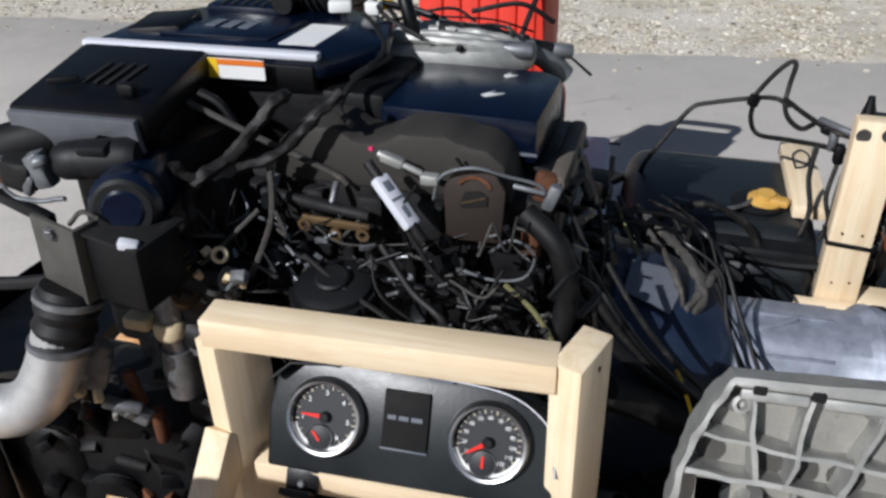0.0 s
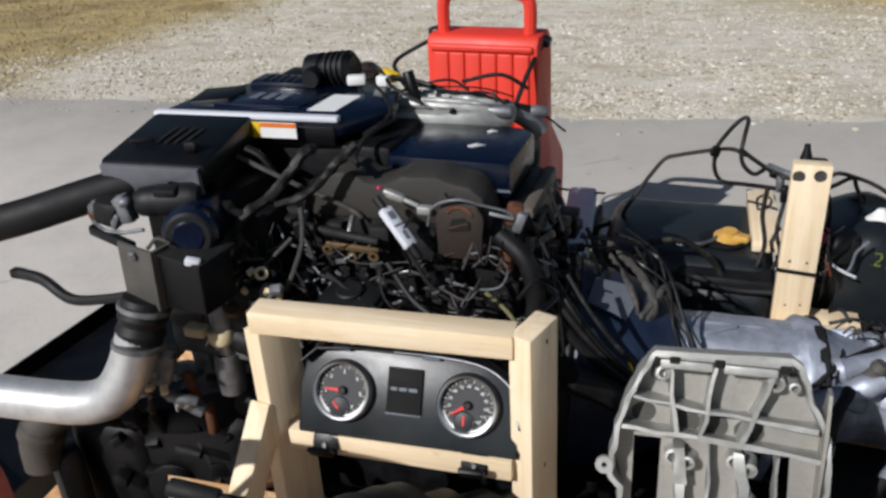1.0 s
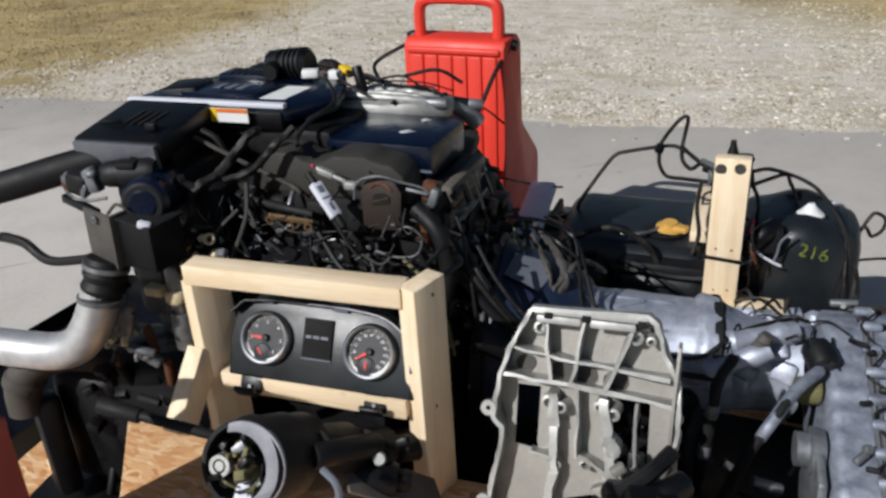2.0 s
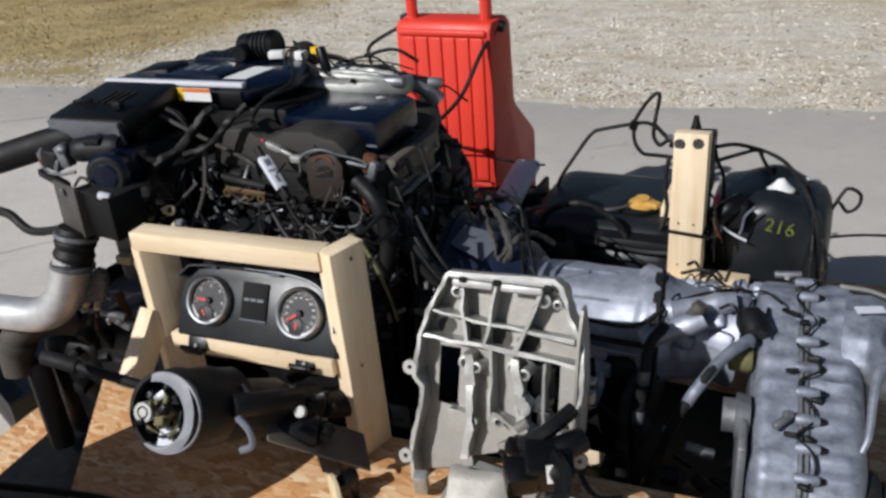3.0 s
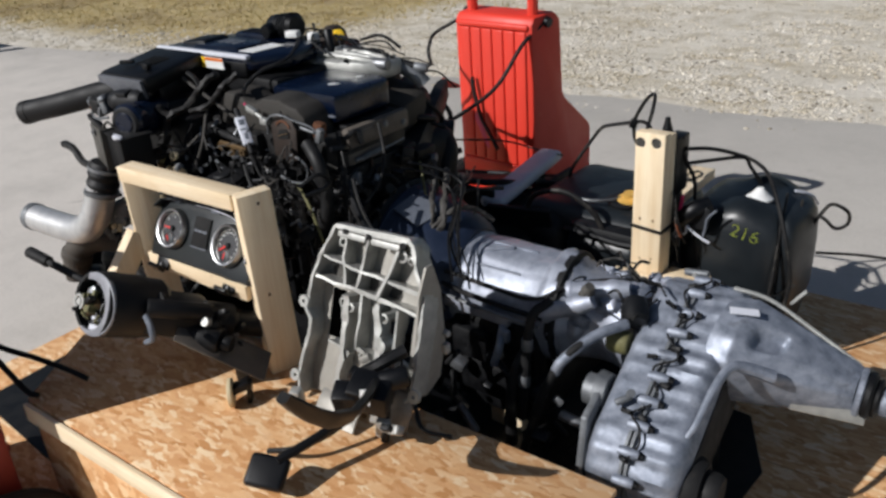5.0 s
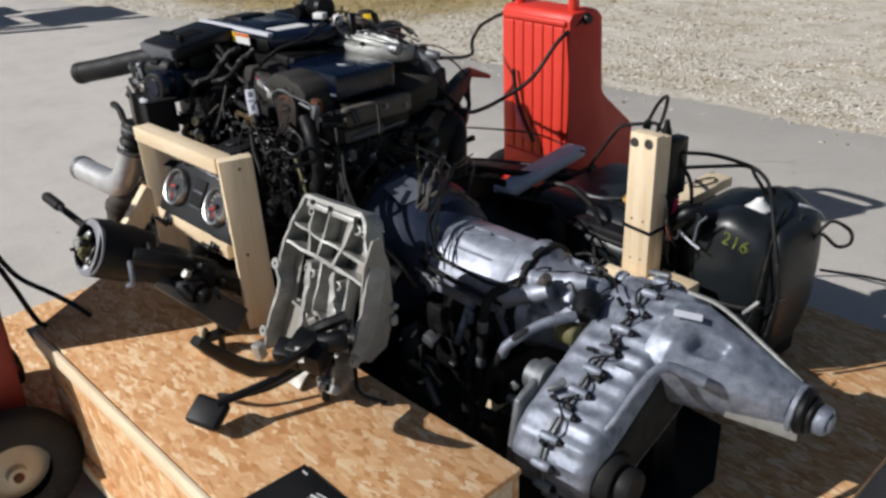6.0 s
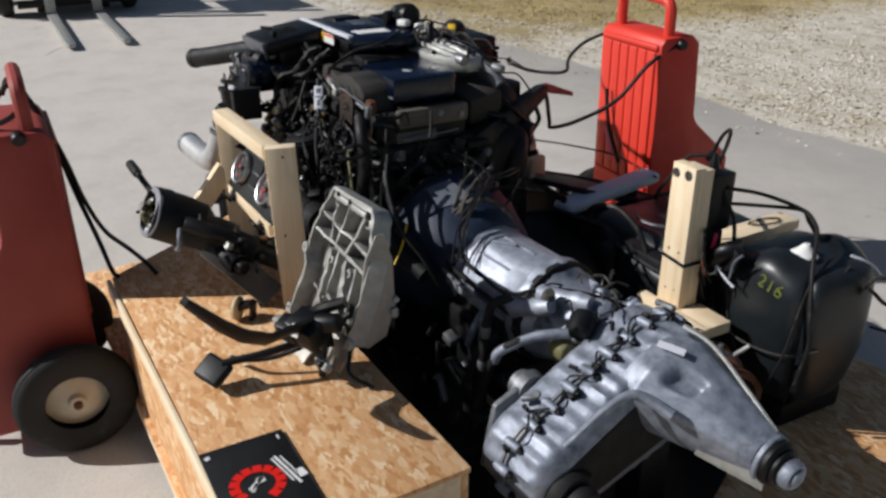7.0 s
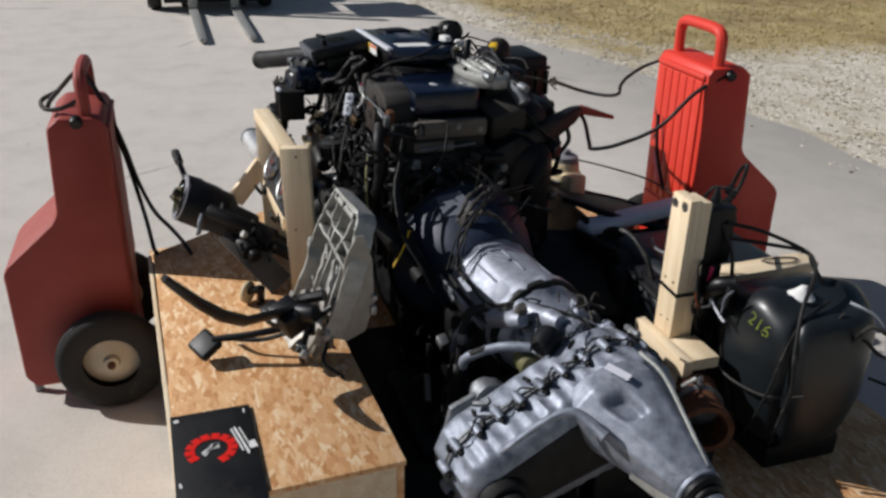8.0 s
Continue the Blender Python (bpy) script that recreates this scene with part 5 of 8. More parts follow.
    # exhaust pipe with clamps
    part("pipe_boot", joined(lathe([(0.045, 0), (0.05, 0.1), (0.046, 0.2), (0.052, 0.35), (0.046, 0.5), (0.052, 0.65), (0.046, 0.8), (0.052, 0.95), (0.047, 1)], (-0.745, 0.965, 0.99), (-0.765, 0.935, 0.885), 24)), RUBBER, e, "ribbed black boot")
    part("boot_clamp", joined(clamp_ring((-0.748, 0.962, 0.975), (-0.765, 0.935, 0.885), 0.053), clamp_ring((-0.763, 0.938, 0.90), (-0.765, 0.935, 0.885), 0.053)), STEEL, e)
    part("charge_pipe", tube([(-0.758, 0.945, 0.925), (-0.79, 0.92, 0.835), (-0.835, 0.905, 0.775), (-0.91, 0.895, 0.745), (-1.05, 0.885, 0.738), (-1.19, 0.876, 0.738)], 0.047, 22, 8), TUBE_ALU, e, "bent bare aluminium pipe")
    part("pipe_mouth", lathe([(0.0, 0.3), (0.040, 0.3), (0.042, 1), (0.049, 1), (0.049, 0)], (-1.165, 0.8777, 0.738), (-1.193, 0.8757, 0.738), 22), ALU_DULL, e)
    part("lower_pipe", joined(tube([(-0.98, 1.14, 0.56), (-1.06, 1.05, 0.615), (-1.12, 0.985, 0.60), (-1.15, 0.965, 0.545), (-1.155, 0.96, 0.47)], 0.048, 18, 7), lathe([(0.049, 0), (0.056, 0.2), (0.056, 0.8), (0.049, 1)], (-1.135, 0.972, 0.58), (-1.150, 0.965, 0.545), 20)), DUSTPIPE, e, "dusty grey-brown lower pipe")
    part("black_lead", tube([(-0.75, 1.0, 0.985), (-0.88, 1.0, 0.95), (-0.98, 1.005, 0.935), (-1.06, 1.02, 0.965), (-1.13, 1.03, 0.968)], 0.011, 10, 8, 0, 0, (1.0, 1.2)), LOOM, e, "black lead sticking out")
    part("lead_plug", box(-1.135, 1.03, 0.968, 0.035, 0.022, 0.022, 0.005), BLACK, e)
    # front-lower left parts
    part("starter", joined(rod((-0.68, 1.15, 0.62), (-0.44, 1.15, 0.62), 0.055, 22), rod((-0.66, 1.17, 0.54), (-0.52, 1.17, 0.54), 0.03, 16), lathe([(0.06, 0), (0.075, 0.5), (0.06, 1)], (-0.44, 1.16, 0.61), (-0.36, 1.17, 0.61), 20)), IRON_GREY, e)
    part("thermostat_valve", joined(rod((-0.655, 1.08, 0.93), (-0.655, 1.08, 0.80), 0.026, 16), lathe([(0.030, 0), (0.034, 0.5), (0.030, 1)], (-0.655, 1.08, 0.80), (-0.653, 1.075, 0.70), 18), box(-0.62, 1.09, 0.80, 0.05, 0.03, 0.03, 0.006)), STEEL, e, "steel valve body")
    part("white_sleeve", joined(rod((-0.66, 1.075, 0.865), (-0.655, 1.075, 0.83), 0.031, 18), box(-0.71, 1.06, 0.86, 0.05, 0.03, 0.025, 0.005)), CREAM, e, "cream plastic sleeve")
    part("pump_lug", joined(box(-0.77, 0.99, 0.80, 0.06, 0.05, 0.08, 0.012, (0, 20, 30)), rod((-0.79, 0.97, 0.78), (-0.74, 1.0, 0.85), 0.018), rod((-0.75, 0.97, 0.74), (-0.69, 0.99, 0.72), 0.012), box(-0.72, 1.0, 0.70, 0.07, 0.03, 0.02, 0.004, (0, 30, 10))), ALU_DULL, e, "worn bright pump lugs")
    part("black_motor_cap", joined(lathe([(0.03, 0), (0.066, 0.1), (0.070, 0.45), (0.064, 0.9), (0.048, 1)], (-0.36, 1.135, 0.89), (-0.36, 1.125, 0.965), 36), plate([((0.070 if q % 2 else 0.0745) * math.cos(q * math.pi / 28), (0.070 if q % 2 else 0.0745) * math.sin(q * math.pi / 28)) for q in range(56)], 0.045, pose(-0.36, 1.131, 0.903, 8, 0, 0)), rod((-0.36, 1.125, 0.965), (-0.36, 1.123, 0.975), 0.03, 16)), BLACK_DUSTY, e, "round ribbed black cap")
    # dark accessory drive below the pipe
    part("accessory_case", joined(span_box(-0.98, -0.62, 1.06, 1.30, 0.20, 0.62, 0.06, 3), span_box(-1.16, -0.92, 1.04, 1.36, 0.165, 0.56, 0.05, 3), beam((-1.13, 1.0, 0.50), (-1.10, 0.98, 0.19), 0.07, 0.09, 0.02)), IRON, e, "oily black accessory housing")
    part("accessory_pulley", lathe([(0.03, 0), (0.055, 0.1), (0.06, 0.4), (0.052, 0.5), (0.06, 0.6), (0.055, 0.9), (0.03, 1)], (-0.86, 1.06, 0.40), (-0.85, 1.02, 0.40), 24), IRON, e)
    for i in range(46):
        x, y, z = rnd.uniform(-1.0, -0.55), rnd.uniform(1.0, 1.10), rnd.uniform(0.22, 0.74)
        s = rnd.uniform(0.015, 0.05)
        if rnd.random() < 0.5:
            bm = box(x, y, z, s, s * rnd.uniform(0.6, 1.4), s * rnd.uniform(0.5, 1.3), 0.004, (rnd.uniform(-40, 40), rnd.uniform(-40, 40), rnd.uniform(-40, 40)))
        else:
            w = Vector((rnd.gauss(0, 1), rnd.gauss(-0.3, 0.5), rnd.gauss(0, 1))).normalized()
            bm = rod((x, y, z), Vector((x, y, z)) + w * s * 2.2, s * 0.35, 12)
        part("fitting", bm, rnd.choice((IRON, BLACK, IRON, IRON_GREY, RUST)), e)
    for i in range(34):
        q = Vector((-0.775, 0.985, 0.80)) + Vector((rnd.gauss(0, 0.03), rnd.uniform(-0.03, 0.02), rnd.gauss(-0.01, 0.04)))
        s = rnd.uniform(0.005, 0.016)
        part("bright_fitting", box(q.x, q.y, q.z, s * 1.6, s, s, 0.002, (rnd.uniform(-60, 60), rnd.uniform(-60, 60), rnd.uniform(-60, 60))) if rnd.random() < 0.6 else rod(q, q + Vector((rnd.gauss(0, 0.015), -0.01, rnd.gauss(0, 0.015))), s * 0.5, 8), rnd.choice((ALU, ALU, STEEL, IRON, CREAM, IRON)), e)
    for i in range(30):
        q = Vector((rnd.gauss(-0.575, 0.035), rnd.uniform(1.06, 1.13), rnd.gauss(0.935, 0.032)))
        s = rnd.uniform(0.008, 0.020)
        turn = (rnd.uniform(-60, 60), rnd.uniform(-60, 60), rnd.uniform(-60, 60))
        part("front_fitting", roughen(box(*q, s * rnd.uniform(0.8, 2.0), s, s * 0.8, 0.002, turn), 0.004, 60, i, 1) if i % 3 else band(ring_points(s, 12), s * 0.5, s * 0.8, Matrix.Translation(q) @ pose(0, 0, 0, *turn)), rnd.choice((OLIVE, BRONZE, ALU_DULL, IRON_GREY, CREAM, STEEL)), e, "small dusty brass and alloy fitting")
    part("front_body", joined(roughen(box(-0.60, 1.13, 0.90, 0.16, 0.10, 0.16, 0.03, (0, 8, 10)), 0.010, 18, 3, 2), rod((-0.66, 1.10, 0.84), (-0.52, 1.10, 0.80), 0.035, 16)), IRON, e, "oily black body behind the fittings")
    # rail, flange and white labelled sleeve
    part("common_rail", roughen(lathe([(0.008, 0), (0.011, 0.04), (0.011, 0.3), (0.009, 0.34), (0.011, 0.38), (0.011, 0.7), (0.009, 0.74), (0.011, 0.78), (0.008, 1)], (-0.52, 1.215, 1.066), (-0.32, 1.205, 1.048), 14), 0.002, 60, 5, 0), IRON_GREY, e, "dull cast rail")
    for i in (0, 2):
        part("rail_union", rod((-0.50 + 0.055 * i, 1.21, 1.067 - 0.005 * i), (-0.50 + 0.055 * i, 1.24, 1.088), 0.006), STEEL, e)
    part("flange", box(-0.375, 1.190, 1.036, 0.12, 0.008, 0.016, 0.005, (0, 4, 3)), BRONZE, e, "tarnished gold flange")
    for x, z in ((-0.43, 1.030), (-0.375, 1.017), (-0.325, 1.024)):
        part("flange_eye", band(ring_points(0.009, 14), 0.006, 0.007, pose(x, 1.188, z, 90, 0, 0)), BRONZE, e)
    part("lift_eye", joined(plate([(-0.045, -0.07), (0.045, -0.07), (0.05, 0.02), (0.03, 0.055), (-0.03, 0.055), (-0.05, 0.02)], 0.010, pose(-0.140, 1.215, 1.10, 86, 0, 4), 0.002)), EYEBROWN, e, "brown-black lifting eye plate")
    part("eye_hole", turned(plate([(-0.024, -0.006), (-0.019, -0.013), (0.021, -0.010), (0.024, 0.004), (0.012, 0.015), (-0.012, 0.014)], 0.0015, pose(0, 0, 0.0, 0, 0, 6)), pose(-0.140, 1.2035, 1.105, 86, 0, 4)), DARKHOLE, e, "dark opening of the lifting eye")
    part("eye_edge", turned(band([(-0.020, -0.004), (-0.004, -0.001), (0.020, 0.004)], 0.0022, 0.002, pose(0, 0, 0.0016, 0, 0, 6), False), pose(-0.140, 1.2033, 1.105, 86, 0, 4)), BRONZE, e, "thin bright line across the opening")
    part("eye_rust", turned(band(ring_points(0.030, 12, 25, 155), 0.006, 0.0015, pose(0, 0.002, 0), False), pose(-0.140, 1.2036, 1.112, 86, 0, 4)), RUST, e, "rusty upper rim of the eye")
    part("label_sleeve", rod((-0.305, 1.175, 1.165), (-0.20, 1.13, 1.06), 0.009, 12), LOOM, e)
    part("sleeve_label", beam((-0.285, 1.1665, 1.145), (-0.220, 1.1385, 1.080), 0.030, 0.018, 0.005), GREYL, e, "white wrap label")
    for f0, f1, w in ((0.12, 0.34, 0.018), (0.44, 0.52, 0.024), (0.62, 0.86, 0.012)):
        a, b = Vector((-0.285, 1.1665, 1.145)), Vector((-0.220, 1.1385, 1.080))
        part("label_bar", beam(a.lerp(b, f0), a.lerp(b, f1), w, 0.0188, 0.002), GREYP, e, "grey printed bar")
    part("injector_plug", joined(rod((-0.30, 1.21, 1.165), (-0.225, 1.205, 1.14), 0.006), box(-0.275, 1.208, 1.157, 0.04, 0.018, 0.016, 0.004, (0, 18, 0)), box(-0.21, 1.20, 1.135, 0.03, 0.02, 0.018, 0.004)), ALU, e, "pale grey plug")
    part("red_plug", box(-0.313, 1.215, 1.169, 0.008, 0.008, 0.007, 0.002), PINK, e)
    # brown heat-stained pipes near the rear of the head
    part("pale_pipe", tube([(-0.205, 1.20, 1.10), (-0.19, 1.195, 1.145), (-0.14, 1.195, 1.165), (-0.09, 1.21, 1.15), (-0.04, 1.23, 1.13), (-0.025, 1.235, 1.10)], 0.0030, 8, 7), ALU_DULL, e, "pale thin pipe")
    part("copper_shield", box(-0.035, 1.25, 1.12, 0.035, 0.03, 0.05, 0.01, (0, 10, 10)), RUST, e, "rusty brown heat stained bracket")
    part("copper_shield", box(-0.05, 1.235, 1.02, 0.03, 0.03, 0.06, 0.008), RUST, e, "rusty brown heat stained bracket")
    part("bright_fitting", joined(box(-0.02, 1.235, 1.11, 0.02, 0.02, 0.045, 0.005, (0, 20, 0)), rod((-0.08, 1.22, 1.13), (-0.03, 1.225, 1.12), 0.0045)), ALU_DULL, e)
    part("coolant_hose", tube([(-0.06, 1.22, 1.085), (0.0, 1.20, 1.04), (0.02, 1.20, 0.95), (0.005, 1.19, 0.86), (-0.03, 1.19, 0.78)], 0.02, 12, 7), RUBBER, e, "curved coolant hose")
    part("harness_ring", tube([(-0.11, 1.19, 1.02), (-0.07, 1.18, 1.055), (-0.035, 1.185, 1.03), (-0.05, 1.185, 0.985), (-0.10, 1.18, 0.975), (-0.15, 1.18, 0.985)], 0.0026, 8, 8), ALU_DULL, e, "looped pale wire")
    # oil dipstick tubes crossing
    part("dipstick_tube", tube([(-0.655, 1.24, 1.206), (-0.523, 1.24, 1.152), (-0.395, 1.24, 1.103), (-0.37, 1.24, 1.085)], 0.0058, 8, 5), LOOM_DUSTY, e, "long dusty tube")
    part("dipstick_tube", tube([(-0.635, 1.25, 1.222), (-0.60, 1.25, 1.205), (-0.575, 1.25, 1.17)], 0.008, 8, 5), IRON, e)
    # looms over the side
    looms = (
        ((-0.470, 1.25, 1.235), (-0.483, 1.22, 1.225), (-0.512, 1.195, 1.187), (-0.550, 1.17, 1.142), (-0.580, 1.13, 1.124), (-0.602, 1.12, 1.092), (-0.602, 1.11, 1.050), (-0.625, 1.10, 1.01), (-0.655, 1.09, 0.985)),
        ((-0.585, 1.13, 1.120), (-0.606, 1.115, 1.135), (-0.612, 1.11, 1.155)),
        ((-0.373, 1.25, 1.245), (-0.405, 1.22, 1.215), (-0.432, 1.205, 1.185), (-0.47, 1.19, 1.15), (-0.53, 1.165, 1.13)),
        ((-0.49, 1.20, 1.14), (-0.475, 1.16, 1.06), (-0.49, 1.14, 1.0), (-0.51, 1.12, 0.95)),
        ((-0.50, 1.16, 1.06), (-0.56, 1.12, 1.0), (-0.61, 1.09, 0.95), (-0.64, 1.07, 0.90)),
        ((-0.23, 1.14, 1.07), (-0.18, 1.13, 1.0), (-0.13, 1.13, 0.96), (-0.10, 1.14, 0.88)),
        ((-0.28, 1.15, 1.03), (-0.22, 1.12, 0.97), (-0.16, 1.10, 0.93), (-0.16, 1.10, 0.84)),
        ((-0.42, 1.15, 0.99), (-0.33, 1.11, 0.96), (-0.24, 1.09, 0.92), (-0.20, 1.10, 0.84)),
        ((-0.08, 1.18, 0.97), (-0.02, 1.16, 0.93), (0.03, 1.15, 0.84), (0.04, 1.17, 0.74)),
        ((-0.36, 1.45, 1.24), (-0.39, 1.36, 1.23), (-0.40, 1.30, 1.20), (-0.36, 1.25, 1.19)),
        ((-0.46, 1.58, 1.28), (-0.41, 1.52, 1.27), (-0.37, 1.44, 1.25), (-0.40, 1.36, 1.23)),
        ((-0.52, 1.70, 1.30), (-0.47, 1.66, 1.29), (-0.42, 1.60, 1.27), (-0.34, 1.58, 1.24)),
        ((-0.60, 1.22, 1.0), (-0.45, 1.19, 0.96), (-0.25, 1.18, 0.94), (-0.05, 1.19, 0.92)),
        ((-0.02, 1.30, 1.10), (0.03, 1.27, 1.02), (0.06, 1.24, 0.92), (0.08, 1.22, 0.80)),
        ((0.0, 1.45, 1.09), (0.04, 1.42, 1.0), (0.06, 1.36, 0.93), (0.05, 1.28, 0.88)),
        ((-0.30, 1.72, 1.17), (-0.2, 1.78, 1.10), (-0.12, 1.86, 1.0), (-0.2, 1.98, 0.92)),
        ((-0.8, 1.85, 1.02), (-0.9, 2.0, 1.03), (-0.88, 2.15, 1.0), (-0.92, 2.28, 0.985)),
    )
    for i, pts in enumerate(looms):
        part("wiring_loom", roughen(tube(pts, 0.0115 if i < 1 else 0.0095 if i < 3 else 0.0062 if i % 3 == 0 else 0.0045, 9, 8), 0.004, 70, i * 3.0, 0) if i < 3 else tube(pts, 0.0062 if i % 3 == 0 else 0.0045, 8, 7, 0.10 if i % 2 == 0 else 0.0, 0.008), LOOM if i < 3 else LOOM_DUSTY if i < 5 else LOOM if i % 4 else OLIVE if i == 8 else BLACK, e, "dusty wiring loom" if i < 5 else "black wiring loom")
    for i in range(110):
        x, y = rnd.uniform(-0.74, 0.02), rnd.uniform(1.10, 1.21)
        z = rnd.uniform(0.74, 1.10)
        a = Vector((x, y + max(0, z - 1.0) * 0.5, z))
        if abs(a.x + 0.355) < 0.10 and a.z < 1.02:
            continue
        b = a + Vector((rnd.gauss(0, 0.07), rnd.gauss(0.0, 0.02), rnd.gauss(-0.03, 0.06)))
        part("wire", tube([a, (a + b) / 2 + Vector((rnd.gauss(0, 0.025), -rnd.uniform(0, 0.03), rnd.gauss(0, 0.02))), b], rnd.uniform(0.0014, 0.0036), 6, 6), rnd.choice([LOOM, LOOM, LOOM_DUSTY, BLACK, BLACK, LOOM_DUSTY, GREYP, LOOM]), e)
    for i in range(84):
        x, z = rnd.uniform(-0.74, 0.0), rnd.uniform(0.82, 1.06)
        y = rnd.uniform(1.12, 1.19) + max(0, z - 1.0) * 0.6
        s = rnd.uniform(0.004, 0.012)
        turn = (rnd.uniform(-40, 40), rnd.uniform(-50, 50), rnd.uniform(-40, 40))
        shape = rnd.random()
        if shape < 0.55:
            bm = roughen(box(x, y, z, s * rnd.uniform(1.2, 3.4), s * 0.5, s * rnd.uniform(0.4, 1.1), 0.001, turn), 0.003, 90, i, 1)
        elif shape < 0.8:
            bm = tube([(x, y, z), (x + rnd.gauss(0, 0.012), y - 0.006, z + rnd.gauss(0, 0.01)), (x + rnd.gauss(0, 0.03), y, z + rnd.gauss(-0.01, 0.015))], s * 0.28, 6, 5)
        else:
            bm = joined(box(x, y, z, s * 1.4, s, s, 0.001, turn), box(x + s * 0.6, y - s * 0.3, z - s * 0.6, s * 0.7, s * 0.8, s * 0.5, 0.001, turn))
        part("bright_fitting", bm, rnd.choice((ALU_DULL, STEEL, IRON_GREY, STEEL, IRON_GREY, ALU_DULL)), e)
    for i in range(26):
        x, y = rnd.uniform(-0.70, -0.15), rnd.uniform(1.58, 1.86)
        a = Vector((x, y, 1.27 - max(0, y - 1.66) * 0.7 + rnd.uniform(-0.04, 0.03)))
        b = a + Vector((rnd.gauss(0, 0.09), rnd.gauss(0.02, 0.06), rnd.gauss(-0.03, 0.03)))
        part("wire", tube([a, (a + b) / 2 + Vector((rnd.gauss(0, 0.02), rnd.gauss(0, 0.02), rnd.uniform(0, 0.03))), b], rnd.uniform(0.002, 0.006), 6, 6), rnd.choice([LOOM, LOOM, BLACK, LOOM_DUSTY]), e)
    # heap of dark parts on the far rear side
    part("turbo_outlet", joined(lathe([(0.05, 0), (0.105, 0.12), (0.12, 0.5), (0.10, 0.85), (0.06, 1)], (-0.36, 1.80, 1.0), (-0.16, 1.83, 0.99), 26), tube([(-0.2, 1.82, 0.95), (-0.08, 1.84, 0.90), (-0.06, 1.80, 0.80), (-0.08, 1.78, 0.66)], 0.038, 14, 6)), IRON, e, "black turbo housing")
    part("heat_shield", box(-0.16, 1.70, 1.06, 0.16, 0.16, 0.12, 0.03, (10, 15, 12)), GREYCOV, e)
    part("far_box", joined(box(-0.36, 1.93, 1.015, 0.16, 0.10, 0.10, 0.015, (0, 0, 10)), box(-0.55, 1.90, 1.09, 0.14, 0.10, 0.12, 0.02)), BLACK, e)
    for i in range(46):
        x, y, z = rnd.uniform(-0.50, -0.06), rnd.uniform(1.62, 1.92), rnd.uniform(0.66, 1.06)
        s = rnd.uniform(0.02, 0.06)
        if rnd.random() < 0.45:
            bm = box(x, y, z, s, s * rnd.uniform(0.6, 1.6), s * rnd.uniform(0.5, 1.4), 0.006, (rnd.uniform(-40, 40), rnd.uniform(-40, 40), rnd.uniform(-60, 60)))
        else:
            w = Vector((rnd.gauss(0, 1), rnd.gauss(0, 1), rnd.gauss(0, 0.7))).normalized()
            bm = rod((x, y, z), Vector((x, y, z)) + w * s * 2.4, s * rnd.uniform(0.2, 0.4), 12)
        part("fitting", bm, rnd.choice((IRON, IRON, BLACK, BLACK, IRON_GREY, BLACK_DUSTY, STEEL)), e)
    kinds = (IRON, IRON, IRON, IRON_GREY, BLACK, BLACK, BLACK, STEEL, ALU_DULL, IRON)
    for i in range(64):
        x, y, z = rnd.uniform(-0.74, 0.02), rnd.uniform(1.14, 1.26), rnd.uniform(0.58, 1.06)
        if z > 0.98:
            y = rnd.uniform(1.20, 1.26)
        s = rnd.uniform(0.014, 0.042)
        sh = rnd.random()
        if sh < 0.45:
            bm = box(x, y, z, s, s * rnd.uniform(0.6, 1.4), s * rnd.uniform(0.5, 1.3), 0.004, (rnd.uniform(-30, 30), rnd.uniform(-30, 30), rnd.uniform(-40, 40)))
        elif sh < 0.8:
            w = Vector((rnd.gauss(0, 1), rnd.gauss(-0.6, 0.5), rnd.gauss(0, 1))).normalized()
            bm = joined(rod((x, y, z), Vector((x, y, z)) + w * s * 1.8, s * 0.4, 12), rod(Vector((x, y, z)) + w * s * 0.6, Vector((x, y, z)) + w * s * 0.9, s * 0.52, 12))
        else:
            bm = bolt((x, y - 0.01, z), (rnd.gauss(0, 0.3), -1, rnd.gauss(0, 0.3)), s * 0.35, s * 0.6)
        part("fitting", bm, rnd.choice(kinds), e)
    for i in range(30):
        x, y, z = rnd.uniform(-0.72, -0.18), rnd.uniform(1.60, 1.84), rnd.uniform(1.08, 1.24)
        if y > 1.72:
            z = rnd.uniform(1.02, 1.16)
        s = rnd.uniform(0.018, 0.05)
        if rnd.random() < 0.5:
            bm = box(x, y, z, s, s * rnd.uniform(0.6, 1.6), s * rnd.uniform(0.5, 1.2), 0.005, (rnd.uniform(-30, 30), rnd.uniform(-30, 30), rnd.uniform(-60, 60)))
        else:
            w = Vector((rnd.gauss(0, 1), rnd.gauss(0, 1), rnd.gauss(0, 0.5))).normalized()
            bm = rod((x, y, z), Vector((x, y, z)) + w * s * 2.2, s * 0.4, 12)
        part("fitting", bm, rnd.choice((IRON, BLACK, BLACK, IRON_GREY, STEEL)), e)
    for i in range(60):
        x, y = rnd.uniform(-0.06, 0.03), rnd.uniform(1.20, 1.70)
        a = Vector((x, y, rnd.uniform(0.75, 1.08)))
        b = a + Vector((rnd.gauss(0.02, 0.03), rnd.gauss(0, 0.09), rnd.gauss(-0.04, 0.08)))
        bm = tube([a, (a + b) / 2 + Vector((rnd.uniform(0, 0.04), rnd.gauss(0, 0.02), rnd.gauss(0, 0.03))), b], rnd.uniform(0.004, 0.010), 6, 6)
        if max(a.z, b.z) + 0.6 * max(a.y, b.y) > 1.90 or max(a.y, b.y) > 1.68:
            continue
        part("wire", bm, rnd.choice([LOOM, BLACK, BLACK, IRON]), e)
